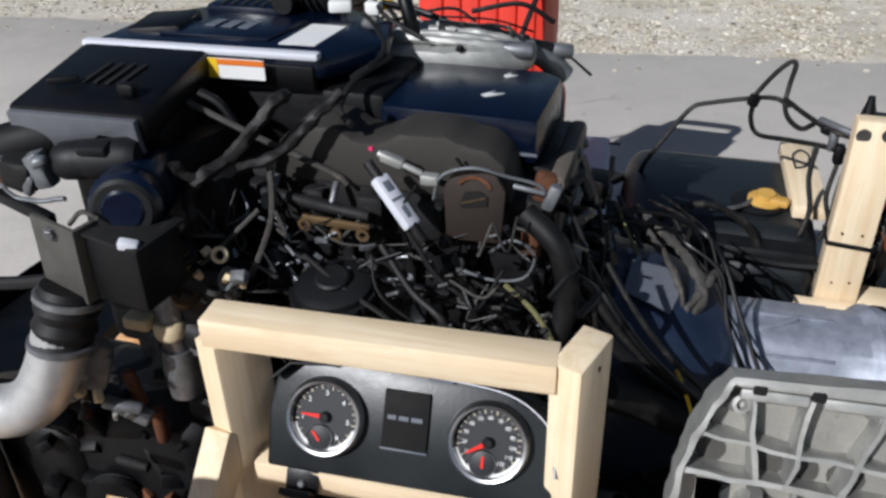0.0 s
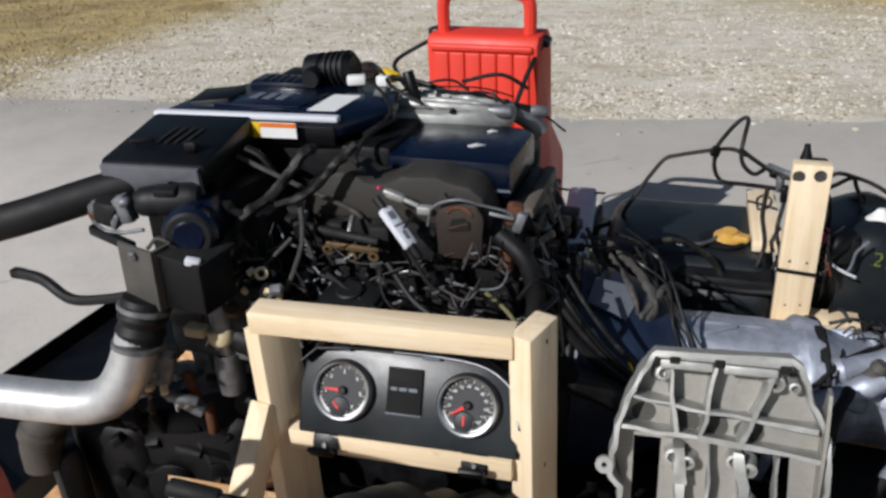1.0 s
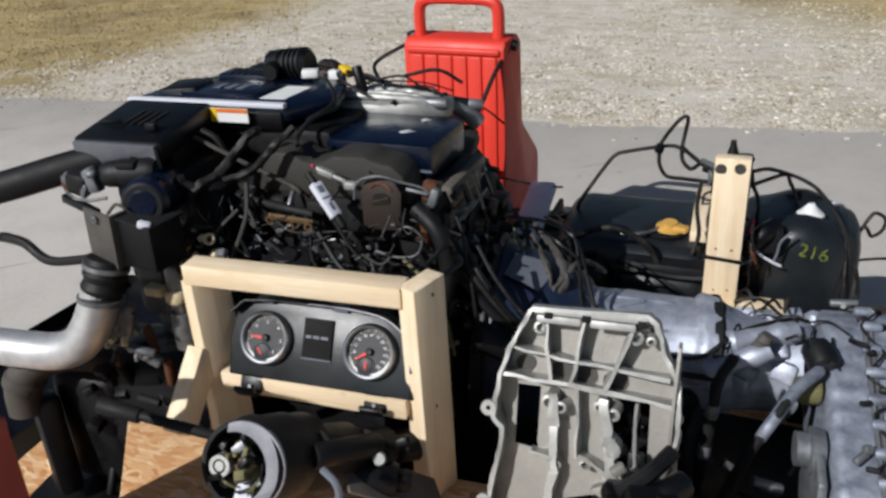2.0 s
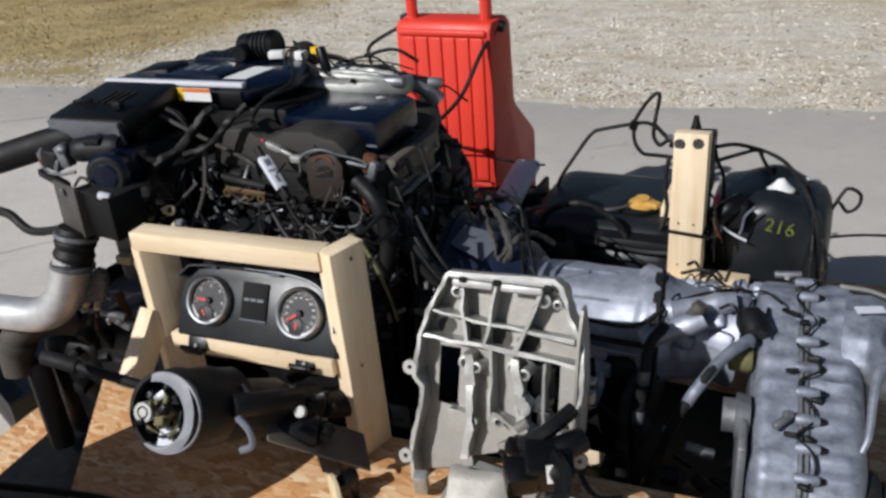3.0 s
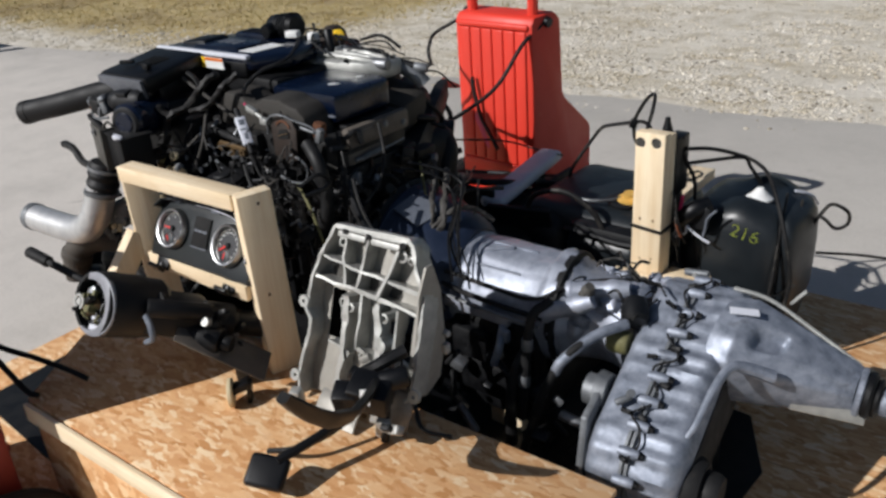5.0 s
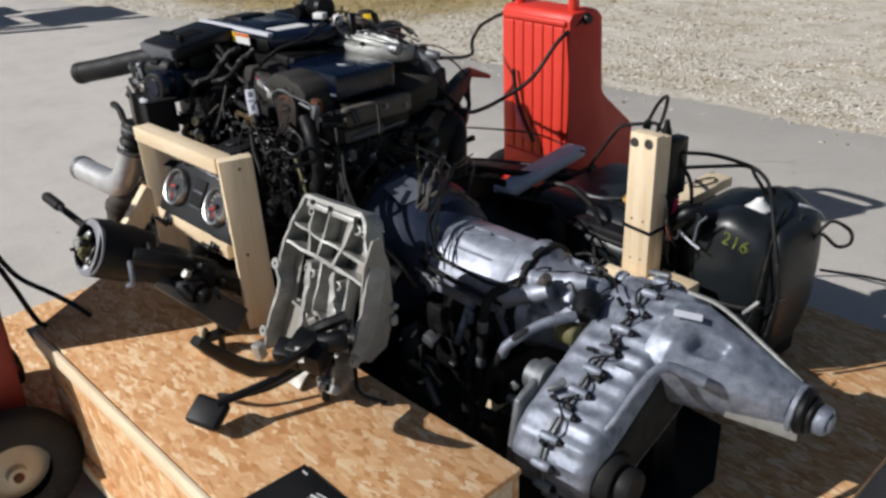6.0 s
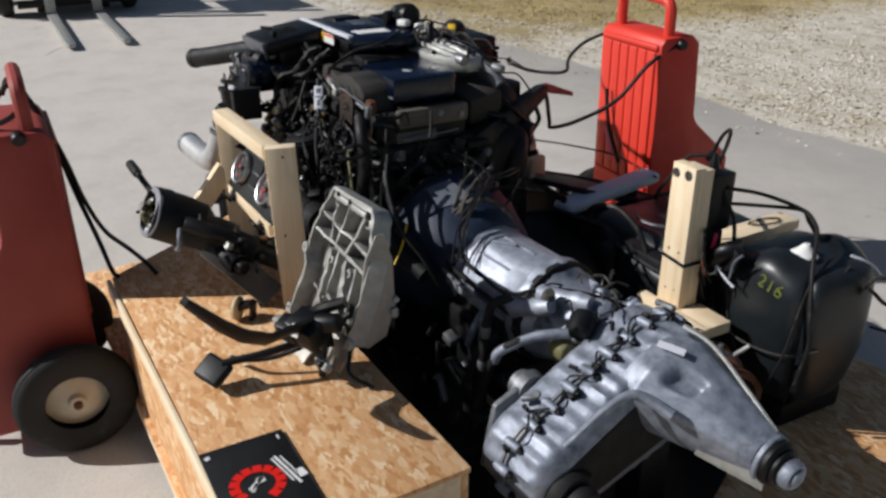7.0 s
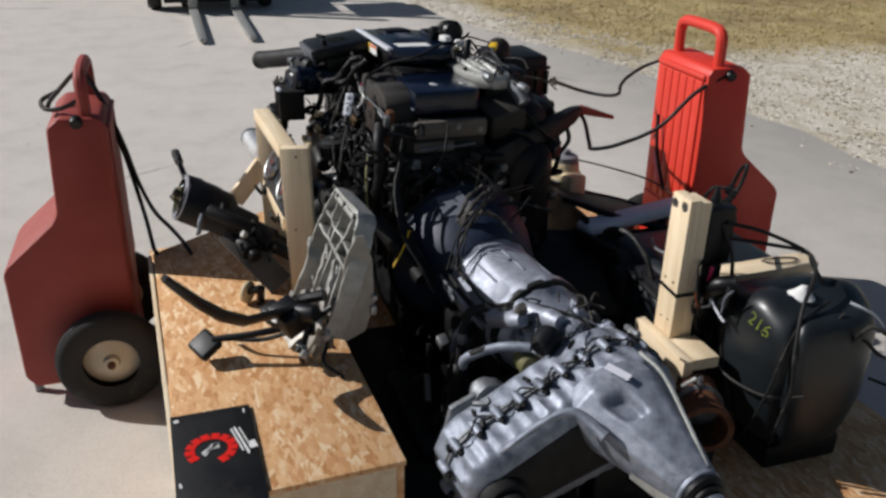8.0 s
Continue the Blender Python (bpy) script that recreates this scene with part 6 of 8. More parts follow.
    part("side_panel", joined(span_box(-0.045, -0.012, 1.335, 1.60, 1.035, 1.098, 0.012), span_box(-0.040, -0.016, 1.33, 1.48, 0.955, 1.025, 0.008), span_box(-0.03, -0.006, 1.36, 1.44, 1.05, 1.085, 0.006)), ENDGREY, e, "brown-grey end panels")
    part("end_trim", rod((-0.008, 1.35, 1.002), (-0.006, 1.47, 1.012), 0.0055, 8), ALU_DULL, e, "bright rod across the end panel")
    for y, z in ((1.57, 1.06), (1.49, 1.075), (1.36, 0.97), (1.46, 0.97)):
        part("panel_bolt", bolt((-0.012, y, z), (1, 0, 0), 0.008, 0.008), STEEL, e)
    part("panel_edge", rod((-0.002, 1.37, 1.0), (0.004, 1.55, 1.015), 0.0035, 8), STEEL, e)
    for i in range(60):
        x, y, z = rnd.uniform(-0.04, 0.03), rnd.uniform(1.22, 1.66), rnd.uniform(0.70, 0.99)
        s = rnd.uniform(0.014, 0.045)
        if rnd.random() < 0.5:
            bm = box(x, y, z, s, s * rnd.uniform(0.6, 2.2), s * rnd.uniform(0.5, 1.6), 0.004, (rnd.uniform(-20, 20), rnd.uniform(-20, 20), rnd.uniform(-30, 30)))
        else:
            w = Vector((1, rnd.gauss(0, 0.5), rnd.gauss(0, 0.5))).normalized()
            bm = rod((x, y, z), Vector((x, y, z)) + w * s * 1.4, s * 0.4, 12)
        part("fitting", bm, rnd.choice(kinds), e)
    return e


build_engine()


# ---- transmission ----
def build_transmission():
    t = thing("transmission", (0.35, 1.50, 0.152), "silver cast gearbox with dark blue-black bell housing behind the engine", "gearbox")
    ax = lambda x: Vector((x, 1.475 + 0.135 * x, 0.628 - 0.05 * x))
    part("bell_housing", lathe([(0.255, 0), (0.262, 0.12), (0.25, 0.2), (0.235, 0.5), (0.19, 0.9), (0.165, 1)], ax(0.03), ax(0.29), 40), BELLP, t, "dark blue-black bell housing")
    part("bell_flange", lathe([(0.268, 0), (0.275, 0.3), (0.275, 0.7), (0.262, 1)], ax(0.02), ax(0.055), 40), IRON, t)
    for i in range(16):
        a = 2 * math.pi * i / 16
        part("flange_bolt", bolt(ax(0.056) + Vector((0, 0.262 * math.cos(a), 0.262 * math.sin(a))), (1, 0, 0), 0.009, 0.012), STEEL, t)
    part("worn_patch", plate([(-0.055, -0.045), (0.04, -0.055), (0.06, 0.02), (0.025, 0.055), (-0.045, 0.04)], 0.003, pose(0.150, 1.425, 0.853, 16, 22, 8)), GREYP, t, "pale grey plate on the bell housing")
    case = lathe([(0.155, 0), (0.160, 0.08), (0.150, 0.12), (0.150, 0.80), (0.165, 0.86), (0.165, 0.95), (0.14, 1)], ax(0.26), ax(0.62), 36)
    part("main_case", roughen(case, 0.007, 22, 3.0, 2), ALU_BRIGHT, t, "silver cast main case")
    for i in range(3):
        a = radians(52 + i * 38)
        o = Vector((0, 0.150 * math.cos(a), 0.150 * math.sin(a)))
        part("case_rib", beam(ax(0.36) + o, ax(0.50) + o, 0.008, 0.004, 0.001), ALU_BRIGHT, t)
    part("cast_bar", beam(ax(0.36) + Vector((0, -0.05, 0.146)), ax(0.43) + Vector((0, -0.01, 0.152)), 0.012, 0.01, 0.003), ALU_BRIGHT, t)
    part("clamp_band", lathe([(0.156, 0), (0.166, 0.2), (0.166, 0.8), (0.156, 1)], ax(0.585), ax(0.615), 36), IRON_GREY, t, "dark band")
    part("pan", joined(span_box(0.24, 0.62, 1.36, 1.72, 0.33, 0.45, 0.02), span_box(0.28, 0.58, 1.40, 1.68, 0.26, 0.34, 0.02)), IRON, t, "black oil pan")
    part("side_case", joined(span_box(0.20, 0.60, 1.37, 1.45, 0.42, 0.60, 0.03), span_box(0.28, 0.45, 1.34, 1.40, 0.46, 0.56, 0.015)), IRON, t)
    ext = joined(lathe([(0.15, 0), (0.13, 0.2), (0.115, 0.6), (0.13, 1)], ax(0.62), ax(0.80), 30))
    part("extension", roughen(ext, 0.010, 24, 8.0, 1), ALU_BRIGHT, t, "lumpy silver extension housing")
    rnd = random.Random(31)
    for i in range(26):
        a, x = radians(rnd.uniform(25, 175)), rnd.uniform(0.63, 0.86)
        p = ax(x) + Vector((0, 0.118 * math.cos(a), 0.118 * math.sin(a)))
        if rnd.random() < 0.55:
            lug = turned(box(0, 0, 0, rnd.uniform(0.03, 0.07), rnd.uniform(0.03, 0.06), rnd.uniform(0.025, 0.05), 0.010), Matrix.Translation(p) @ pose(0, 0, 0, math.degrees(a) - 90, rnd.uniform(-20, 20), rnd.uniform(-30, 30)))
        else:
            o = Vector((0, math.cos(a), math.sin(a)))
            lug = lathe([(0.024, 0), (0.020, 0.5), (0.022, 0.7), (0.014, 1)], p - o * 0.01, p + o * rnd.uniform(0.02, 0.04), 12)
        part("cast_lug", roughen(lug, 0.006, 45, i * 2.0, 1), (ALU_BRIGHT, ALU_BRIGHT, ALU_CASE, ALU_BRIGHT, CAST_DARK)[i % 5], t)
    for a, b, r, mt in (((0.60, 1.40, 0.65), (0.74, 1.44, 0.715), 0.026, ALU_BRIGHT), ((0.64, 1.47, 0.70), (0.80, 1.53, 0.725), 0.028, ALU_BRIGHT), ((0.70, 1.44, 0.70), (0.73, 1.44, 0.755), 0.018, CAST_DARK)):
        part("spigot", roughen(lathe([(r, 0), (r * 1.15, 0.08), (r, 0.16), (r * 0.9, 0.6), (r * 1.1, 0.75), (r * 0.8, 1)], a, b, 16), 0.003, 50, r, 1), mt, t)
    part("dark_actuator", joined(roughen(box(0.845, 1.475, 0.708, 0.060, 0.065, 0.055, 0.018, (10, 20, 30)), 0.004, 40, 2, 0), lathe([(0.028, 0), (0.036, 0.15), (0.037, 0.7), (0.030, 1)], (0.865, 1.435, 0.690), (0.835, 1.485, 0.722), 20)), BLACK_DUSTY, t, "dark round actuator")
    # pipes along the side
    part("cooler_pipe", tube([(0.24, 1.345, 0.70), (0.35, 1.355, 0.672), (0.50, 1.37, 0.655), (0.62, 1.38, 0.65)], 0.008, 8, 6), IRON, t)
    part("cooler_pipe", tube([(0.22, 1.33, 0.675), (0.35, 1.34, 0.652), (0.52, 1.355, 0.635), (0.61, 1.37, 0.625)], 0.006, 8, 6), STEEL, t, "steel cooler pipe")
    part("pan_rail", beam((0.26, 1.345, 0.635), (0.52, 1.365, 0.615), 0.016, 0.03, 0.004), ALU_BRIGHT, t, "bright sill edge")
    part("black_hose", tube([(0.10, 1.16, 0.80), (0.16, 1.20, 0.755), (0.22, 1.24, 0.70), (0.30, 1.27, 0.66)], 0.03, 14, 7), RUBBER, t, "thick black hose under the engine rear")
    part("vent_hose", tube([(0.85, 1.42, 0.69), (0.80, 1.345, 0.675), (0.755, 1.27, 0.63), (0.705, 1.25, 0.52), (0.675, 1.245, 0.42), (0.645, 1.24, 0.31)], 0.0125, 14, 7), IRON_GREY, t, "dark vent pipe")
    part("hose_sleeve", tube([(0.85, 1.42, 0.692), (0.80, 1.345, 0.676), (0.755, 1.27, 0.631), (0.735, 1.26, 0.59)], 0.0142, 14, 7), ALU_CASE, t, "grey foil sleeve")
    part("side_line", roughen(tube([(0.66, 1.36, 0.73), (0.635, 1.31, 0.70), (0.625, 1.295, 0.60), (0.618, 1.29, 0.50), (0.61, 1.28, 0.38)], 0.013, 10, 8), 0.003, 40, 1, 0), IRON_GREY, t, "dusty dark line down the side")
    for q in ((0.627, 1.296, 0.635), (0.619, 1.291, 0.52)):
        part("line_clip", lathe([(0.0145, 0), (0.016, 0.2), (0.016, 0.8), (0.0145, 1)], q, Vector(q) - Vector((0.002, 0.002, 0.035)), 14), ALU_DULL, t)
    part("shift_lever", joined(tube([(0.50, 1.36, 0.60), (0.515, 1.32, 0.56), (0.50, 1.31, 0.50)], 0.012, 8, 6), box(0.52, 1.34, 0.585, 0.03, 0.02, 0.04, 0.006)), ALU_CASE, t, "bright lever")
    part("sensor_lead", tube([(0.60, 1.35, 0.58), (0.585, 1.30, 0.52), (0.585, 1.27, 0.42), (0.59, 1.26, 0.30)], 0.016, 10, 7, 0.08, 0.01), LOOM, t)
    part("sill_casting", joined(span_box(0.10, 0.60, 1.18, 1.36, 0.153, 0.20, 0.02)), IRON, t)
    # harness with olive tape over the bell housing
    hs = (((0.23, 1.34, 0.745), (0.17, 1.42, 0.80), (0.12, 1.55, 0.855), (0.06, 1.62, 0.93)), ((0.25, 1.36, 0.73), (0.19, 1.48, 0.80), (0.16, 1.62, 0.84), (0.22, 1.76, 0.82)), ((0.20, 1.40, 0.80), (0.12, 1.50, 0.86), (0.06, 1.55, 0.95)), ((0.22, 1.45, 0.78), (0.24, 1.58, 0.80), (0.17, 1.70, 0.86)))
    for i, pts in enumerate(hs):
        part("harness", tube(pts, 0.006 if i < 2 else 0.004, 8, 7, 0.1 if i % 2 else 0.0), (LOOM_DUSTY, LOOM, OLIVE, LOOM)[i], t, "dusty taped harness")
    part("harness", tube([(0.30, 1.36, 0.72), (0.45, 1.38, 0.70), (0.58, 1.40, 0.69), (0.66, 1.48, 0.725), (0.78, 1.60, 0.715), (0.88, 1.70, 0.66)], 0.0058, 8, 7, 0.1), LOOM, t)
    for pts, r in ((((0.10, 1.63, 0.90), (0.128, 1.594, 0.895), (0.185, 1.52, 0.89), (0.225, 1.46, 0.872), (0.242, 1.436, 0.838), (0.232, 1.415, 0.79), (0.26, 1.385, 0.74)), 0.0095),
                   (((0.315, 1.575, 0.80), (0.285, 1.534, 0.842), (0.265, 1.485, 0.862), (0.242, 1.44, 0.845), (0.215, 1.415, 0.81)), 0.0085),
                   (((0.09, 1.56, 0.92), (0.13, 1.53, 0.90), (0.17, 1.475, 0.885), (0.205, 1.43, 0.84), (0.21, 1.405, 0.79)), 0.007)):
        part("taped_branch", roughen(tube(pts, r, 10, 9), 0.005, 60, r * 900, 0), LOOM_DUSTY, t, "dusty grey taped harness branch")
    for i in range(5):
        o = Vector((rnd.gauss(0, 0.008), rnd.gauss(0, 0.008), rnd.gauss(0, 0.008)))
        run = [Vector(q) + o + Vector((rnd.gauss(0, 0.012), rnd.gauss(0, 0.012), rnd.gauss(0, 0.010))) for q in ((0.36, 1.36, 0.715), (0.31, 1.40, 0.80), (0.27, 1.46, 0.865), (0.24, 1.53, 0.90), (0.20, 1.62, 0.905), (0.14, 1.72, 0.88))]
        if i % 3 == 0:
            run[-2:] = [Vector((0.16, 1.52, 0.93)) + o, Vector((0.06, 1.48, 0.95)) + o]
        part("harness_wire", tube(run, rnd.uniform(0.0025, 0.005), 6, 7), rnd.choice([LOOM, LOOM, LOOM_DUSTY, LOOM, BLACK]), t, "dusty taped harness wire")
    for i in range(18):
        x = rnd.uniform(0.60, 0.90)
        q = Vector((x, rnd.uniform(1.42, 1.72), 0.715 + rnd.uniform(-0.02, 0.04)))
        w = q + Vector((rnd.gauss(0.02, 0.06), rnd.gauss(0, 0.06), rnd.gauss(-0.01, 0.02)))
        part("harness_wire", tube([q, (q + w) / 2 + Vector((0, 0, rnd.uniform(0, 0.03))), w], rnd.uniform(0.002, 0.005), 6, 6), rnd.choice([LOOM_DUSTY, LOOM, LOOM, BLACK]), t)
    part("dipstick", tube([(0.21, 1.25, 0.80), (0.24, 1.22, 0.75), (0.262, 1.18, 0.70)], 0.0035, 8, 5), YELLOW, t, "thin yellow stick")
    for k, (r, mt) in enumerate(((0.012, RUBBER), (0.009, LOOM), (0.008, BLACK), (0.005, LOOM))):
        o = Vector((0.035 * k - 0.02, -0.012 * k + 0.02, 0.012 * (k % 2)))
        part("side_hose", tube([Vector(q) + o for q in ((-0.01, 1.27, 0.98), (0.04, 1.24, 0.92), (0.10, 1.23, 0.85), (0.17, 1.235, 0.78), (0.23, 1.27, 0.71), (0.26, 1.31, 0.62))], r, 10, 7), mt, t, "black hose over the bell housing")
    for i in range(34):
        x = rnd.uniform(0.06, 0.80)
        y, z = rnd.uniform(1.22, 1.37), rnd.uniform(0.18, 0.56)
        s = rnd.uniform(0.015, 0.05)
        bm = box(x, y, z, s * 1.3, s, s, 0.006, (rnd.uniform(-40, 40), rnd.uniform(-40, 40), rnd.uniform(-40, 40))) if rnd.random() < 0.5 else rod((x, y, z), (x + rnd.gauss(0, 0.05), y + rnd.gauss(0, 0.02), z + rnd.gauss(0, 0.05)), s * 0.35, 10)
        part("fitting", bm, rnd.choice((IRON, IRON, BLACK, IRON_GREY, STEEL, IRON)), t)
    part("support_block", span_box(0.36, 0.48, 1.46, 1.60, 0.153, 0.262, 0.006), PINE, t, "pine block under the pan")
    return t


build_transmission()


# ---- transfer case ----
def build_transfer_case():
    t = thing("transfer_case", (1.0, 1.45, 0.152), "silver finned transfer case with a long tapered tail housing", "transfer case")
    # chain housing: two rounds joined by straight sides, in the plane across the shaft (u to the front side, v up)
    o = Vector((0.86, 1.60, 0.575))
    c2 = Vector((-0.36, -0.13))
    tilt = math.atan2(c2.y, c2.x)
    def outline(grow=0.0, r1=0.155, r2=0.120, n=150):
        """Evenly spaced (place, outward way, share of the upper side) along the housing's edge."""
        raw = []
        for i in range(41):
            a = tilt + math.pi / 2 - math.pi * (1 - i / 40) + math.pi * 0
            raw.append((c2 + Vector((math.cos(a), math.sin(a))) * (r2 + grow)))
        for i in range(41):
            a = tilt + math.pi / 2 + math.pi * i / 40
            raw.append(Vector((math.cos(a), math.sin(a))) * (r1 + grow))
        raw.append(raw[0])
        length = [0.0]
        for p, q in zip(raw, raw[1:]):
            length.append(length[-1] + (q - p).length)
        pts, k = [], 0
        for i in range(n):
            s = length[-1] * i / n
            while length[k + 1] < s:
                k += 1
            f = (s - length[k]) / max(length[k + 1] - length[k], 1e-6)
            pts.append(raw[k].lerp(raw[k + 1], f))
        out = []
        for i in range(n):
            d = pts[(i + 1) % n] - pts[i - 1]
            out.append((pts[i], Vector((d.y, -d.x)).normalized(), length[-1] * i / n))
        return out
    m = Matrix(((0, 0, 1, o.x), (1, 0, 0, o.y), (0, 1, 0, o.z), (0, 0, 0, 1)))
    lean = Matrix.Translation(o) @ pose(0, 0, 0, 0, 0, 6) @ Matrix.Translation(-o)
    M = lean @ m
    def shell(x0, x1, step, close, rise):
        """Half of the housing with soft folds across its edge."""
        rings = []
        for k in range(9):
            f = k / 8
            shrink = 0.030 * max(0, (f - 0.72) / 0.28) ** 2 + close * max(0, (f - 0.90) / 0.10)
            ring = []
            for p, w, s in outline():
                fold = 0.5 + 0.5 * math.sin(2 * math.pi * s / step + 0.6 * math.sin(s * 9))
                h = rise * fold ** 2 * min(1.0, f * 6) * min(1.0, (1 - f) * 3.5) * (0.75 + 0.25 * math.sin(s * 23))
                q = p + w * (h - shrink)
                ring.append(M @ Vector((q.x, q.y, x0 + (x1 - x0) * f)))
            rings.append(ring)
        return loft(rings)
    part("front_half", shell(0.084, -0.02, 0.058, 0.02, 0.006), ALU_CASE, t, "silver front half with soft ribs", 60)
    part("rear_half", shell(0.096, 0.225, 0.050, 0.02, 0.011), ALU_CASE, t, "silver rear half with soft ribs", 60)
    for x0 in (0.078, 0.091):
        part("seam_flange", loft([[M @ Vector((*(p + w * g), x0 + dx)) for p, w, s in outline(0.006)] for g, dx in ((-0.004, 0.0), (0.004, 0.002), (0.004, 0.009), (-0.004, 0.011))]), ALU_DULL, t, "bolted seam flange")
    rnd = random.Random(61)
    edge = outline(0.012)
    for i in range(0, 150, 6):
        p, w, s = edge[i]
        q = p + w * rnd.uniform(-0.004, 0.004)
        part("bolt_boss", turned(lathe([(0.011, 0), (0.014, 0.3), (0.013, 0.8), (0.010, 1)], (q.x, q.y, 0.072), (q.x, q.y, 0.122), 12), M), ALU_CASE, t)
        part("seam_bolt", turned(bolt((q.x, q.y, 0.120), (0, 0, 1), 0.0075, 0.014), M), IRON, t)
    # dark clips and a thin lead that wanders along the seam
    upper = [(p, w) for p, w, s in edge if w.y > 0.25]
    upper.sort(key=lambda e: e[0].x)
    lead = []
    for k, (p, w) in enumerate(upper[4::3]):
        q = p + w * (0.004 + 0.010 * rnd.random())
        lead.append(M @ Vector((q.x, q.y, 0.098 + 0.018 * math.sin(k * 1.7) + rnd.uniform(-0.01, 0.01))))
        if k % 3 == 0:
            part("clip", turned(box(0, 0, 0, rnd.uniform(0.012, 0.02), rnd.uniform(0.014, 0.020), rnd.uniform(0.02, 0.035), 0.005), M @ pose(q.x, q.y - 0.006, 0.09 + rnd.uniform(-0.02, 0.03), rnd.uniform(-25, 25), rnd.uniform(-25, 25), rnd.uniform(0, 90))), IRON, t)
    part("sensor_lead", tube(lead, 0.003, 8, 6), LOOM, t, "thin black lead along the seam")
    for k in range(8):
        p, w = upper[rnd.randrange(len(upper))]
        q = p + w * 0.012
        part("fitting", turned(rod((q.x, q.y, 0.05 + rnd.uniform(-0.03, 0.02)), (q.x + rnd.gauss(0, 0.02), q.y + rnd.uniform(0, 0.012), 0.07 + rnd.uniform(-0.02, 0.03)), rnd.uniform(0.005, 0.011), 10), M), rnd.choice((ALU, IRON, IRON_GREY, ALU_DULL)), t)
    # tapered tail housing with ridges and one deep pocket
    big = [(1.440, 0.648), (1.470, 0.690), (1.525, 0.722), (1.590, 0.735), (1.648, 0.722), (1.690, 0.680), (1.705, 0.610), (1.690, 0.530), (1.640, 0.485), (1.570, 0.480), (1.500, 0.510), (1.455, 0.580)]
    def around(poly, k, n):
        f = k / n * len(poly)
        i, f = int(f), f - int(f)
        g = [Vector(poly[(i + j - 1) % len(poly)]) for j in range(4)]
        return 0.5 * (2 * g[1] + (g[2] - g[0]) * f + (2 * g[0] - 5 * g[1] + 4 * g[2] - g[3]) * f * f + (3 * g[1] - g[0] - 3 * g[2] + g[3]) * f ** 3)
    N = 144
    rings = []
    for k in range(57):
        f = k / 56
        x = 1.045 + (1.362 - 1.045) * f
        g = max(0.0, (f - 0.18) / 0.82)
        g = g * (0.92 + 0.08 * g)
        ring = []
        for j in range(N):
            b = around(big, j, N)
            a = 2 * math.pi * j / N
            th = math.atan2(b.y - 0.605, b.x - 1.575)
            e = Vector((1.635, 0.558)) + Vector((math.cos(th), math.sin(th))) * 0.058
            p = b.lerp(e, g)
            w = (p - Vector((1.575, 0.605)).lerp(Vector((1.635, 0.558)), g)).normalized()
            lift = 0.0
            for c, hgt, wid in ((0.30, 0.009, 0.035), (0.105, 0.007, 0.03), (0.0, 0.006, 0.03), (0.42, 0.006, 0.03)):
                d = abs((j / N - c + 0.5) % 1.0 - 0.5)
                lift += hgt * math.exp(-(d / wid) ** 2) * min(1, f * 5) * (1 - f * 0.5)
            dy, dx = (j / N - 0.148 - 0.10 * (f - 0.39)) / 0.046, (f - 0.39) / 0.105
            lift -= 0.030 / (1 + (dx ** 4 + dy ** 4) ** 3)
            p = p + w * lift
            ring.append(Vector((x, p.x, p.y)))
        rings.append(ring)
    part("tail_housing", loft(rings), ALU_CASE, t, "tapered silver tail housing", 50)
    part("tail_collar", lathe([(0.058, 0), (0.064, 0.2), (0.064, 0.8), (0.060, 1)], (1.356, 1.634, 0.5585), (1.372, 1.636, 0.5570), 30), ALU_CASE, t)
    part("tail_seal", joined(rod((1.370, 1.636, 0.557), (1.396, 1.638, 0.5555), 0.060, 28), rod((1.394, 1.638, 0.5555), (1.410, 1.639, 0.554), 0.048, 24)), IRON, t, "black rubber seal ring")
    part("output_yoke", joined(rod((1.408, 1.639, 0.554), (1.440, 1.641, 0.552), 0.038, 22), rod((1.438, 1.641, 0.552), (1.447, 1.642, 0.5515), 0.024, 18)), ALU_CASE, t, "bright output shaft end")
    part("data_plate", turned(box(0, 0, 0, 0.07, 0.022, 0.002, 0), pose(1.098, 1.548, 0.7425, 16, 6, 30)), GREYL, t, "pale data plate")
    # arched brace from the tail down the back of the chain housing
    arch = [(1.105, 1.235, 0.565), (1.115, 1.262, 0.594), (1.118, 1.335, 0.642), (1.128, 1.400, 0.670), (1.155, 1.435, 0.662), (1.21, 1.465, 0.640)]
    part("arch_rib", tube(arch, 0.011, 10, 7, 0, 0, (0.55, 1.5)), ALU_CASE, t, "arched brace rib")
    # dark plate carries the shade of the face turned from the sun
    part("rear_recess", loft([[M @ Vector((*(p - w * g), x)) for p, w, s in outline()] for g, x in ((0.052, 0.218), (0.052, 0.2275), (0.058, 0.230))]), IRON_GREY, t, "recessed rear face with its shade put into the colour")
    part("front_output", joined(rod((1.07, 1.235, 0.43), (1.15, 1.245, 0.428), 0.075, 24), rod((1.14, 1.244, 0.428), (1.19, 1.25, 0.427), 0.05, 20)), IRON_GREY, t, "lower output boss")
    # brighter plate stands for the lit lower face of the tail
    part("tail_underside", plate([(0.0, 0.0), (0.012, 0.058), (0.17, 0.010), (0.17, -0.022)], 0.008, pose(1.232, 1.535, 0.520, 90, 0, 22), 0.002), ALU, t, "pale plate added for the lit underside of the tail")
    part("front_cover", plate([(-0.46, -0.20), (-0.30, -0.27), (-0.22, -0.15), (-0.28, 0.03), (-0.42, -0.02)], 0.02, M @ Matrix.Translation((0, 0, -0.045)), 0.006), ALU_DULL, t)
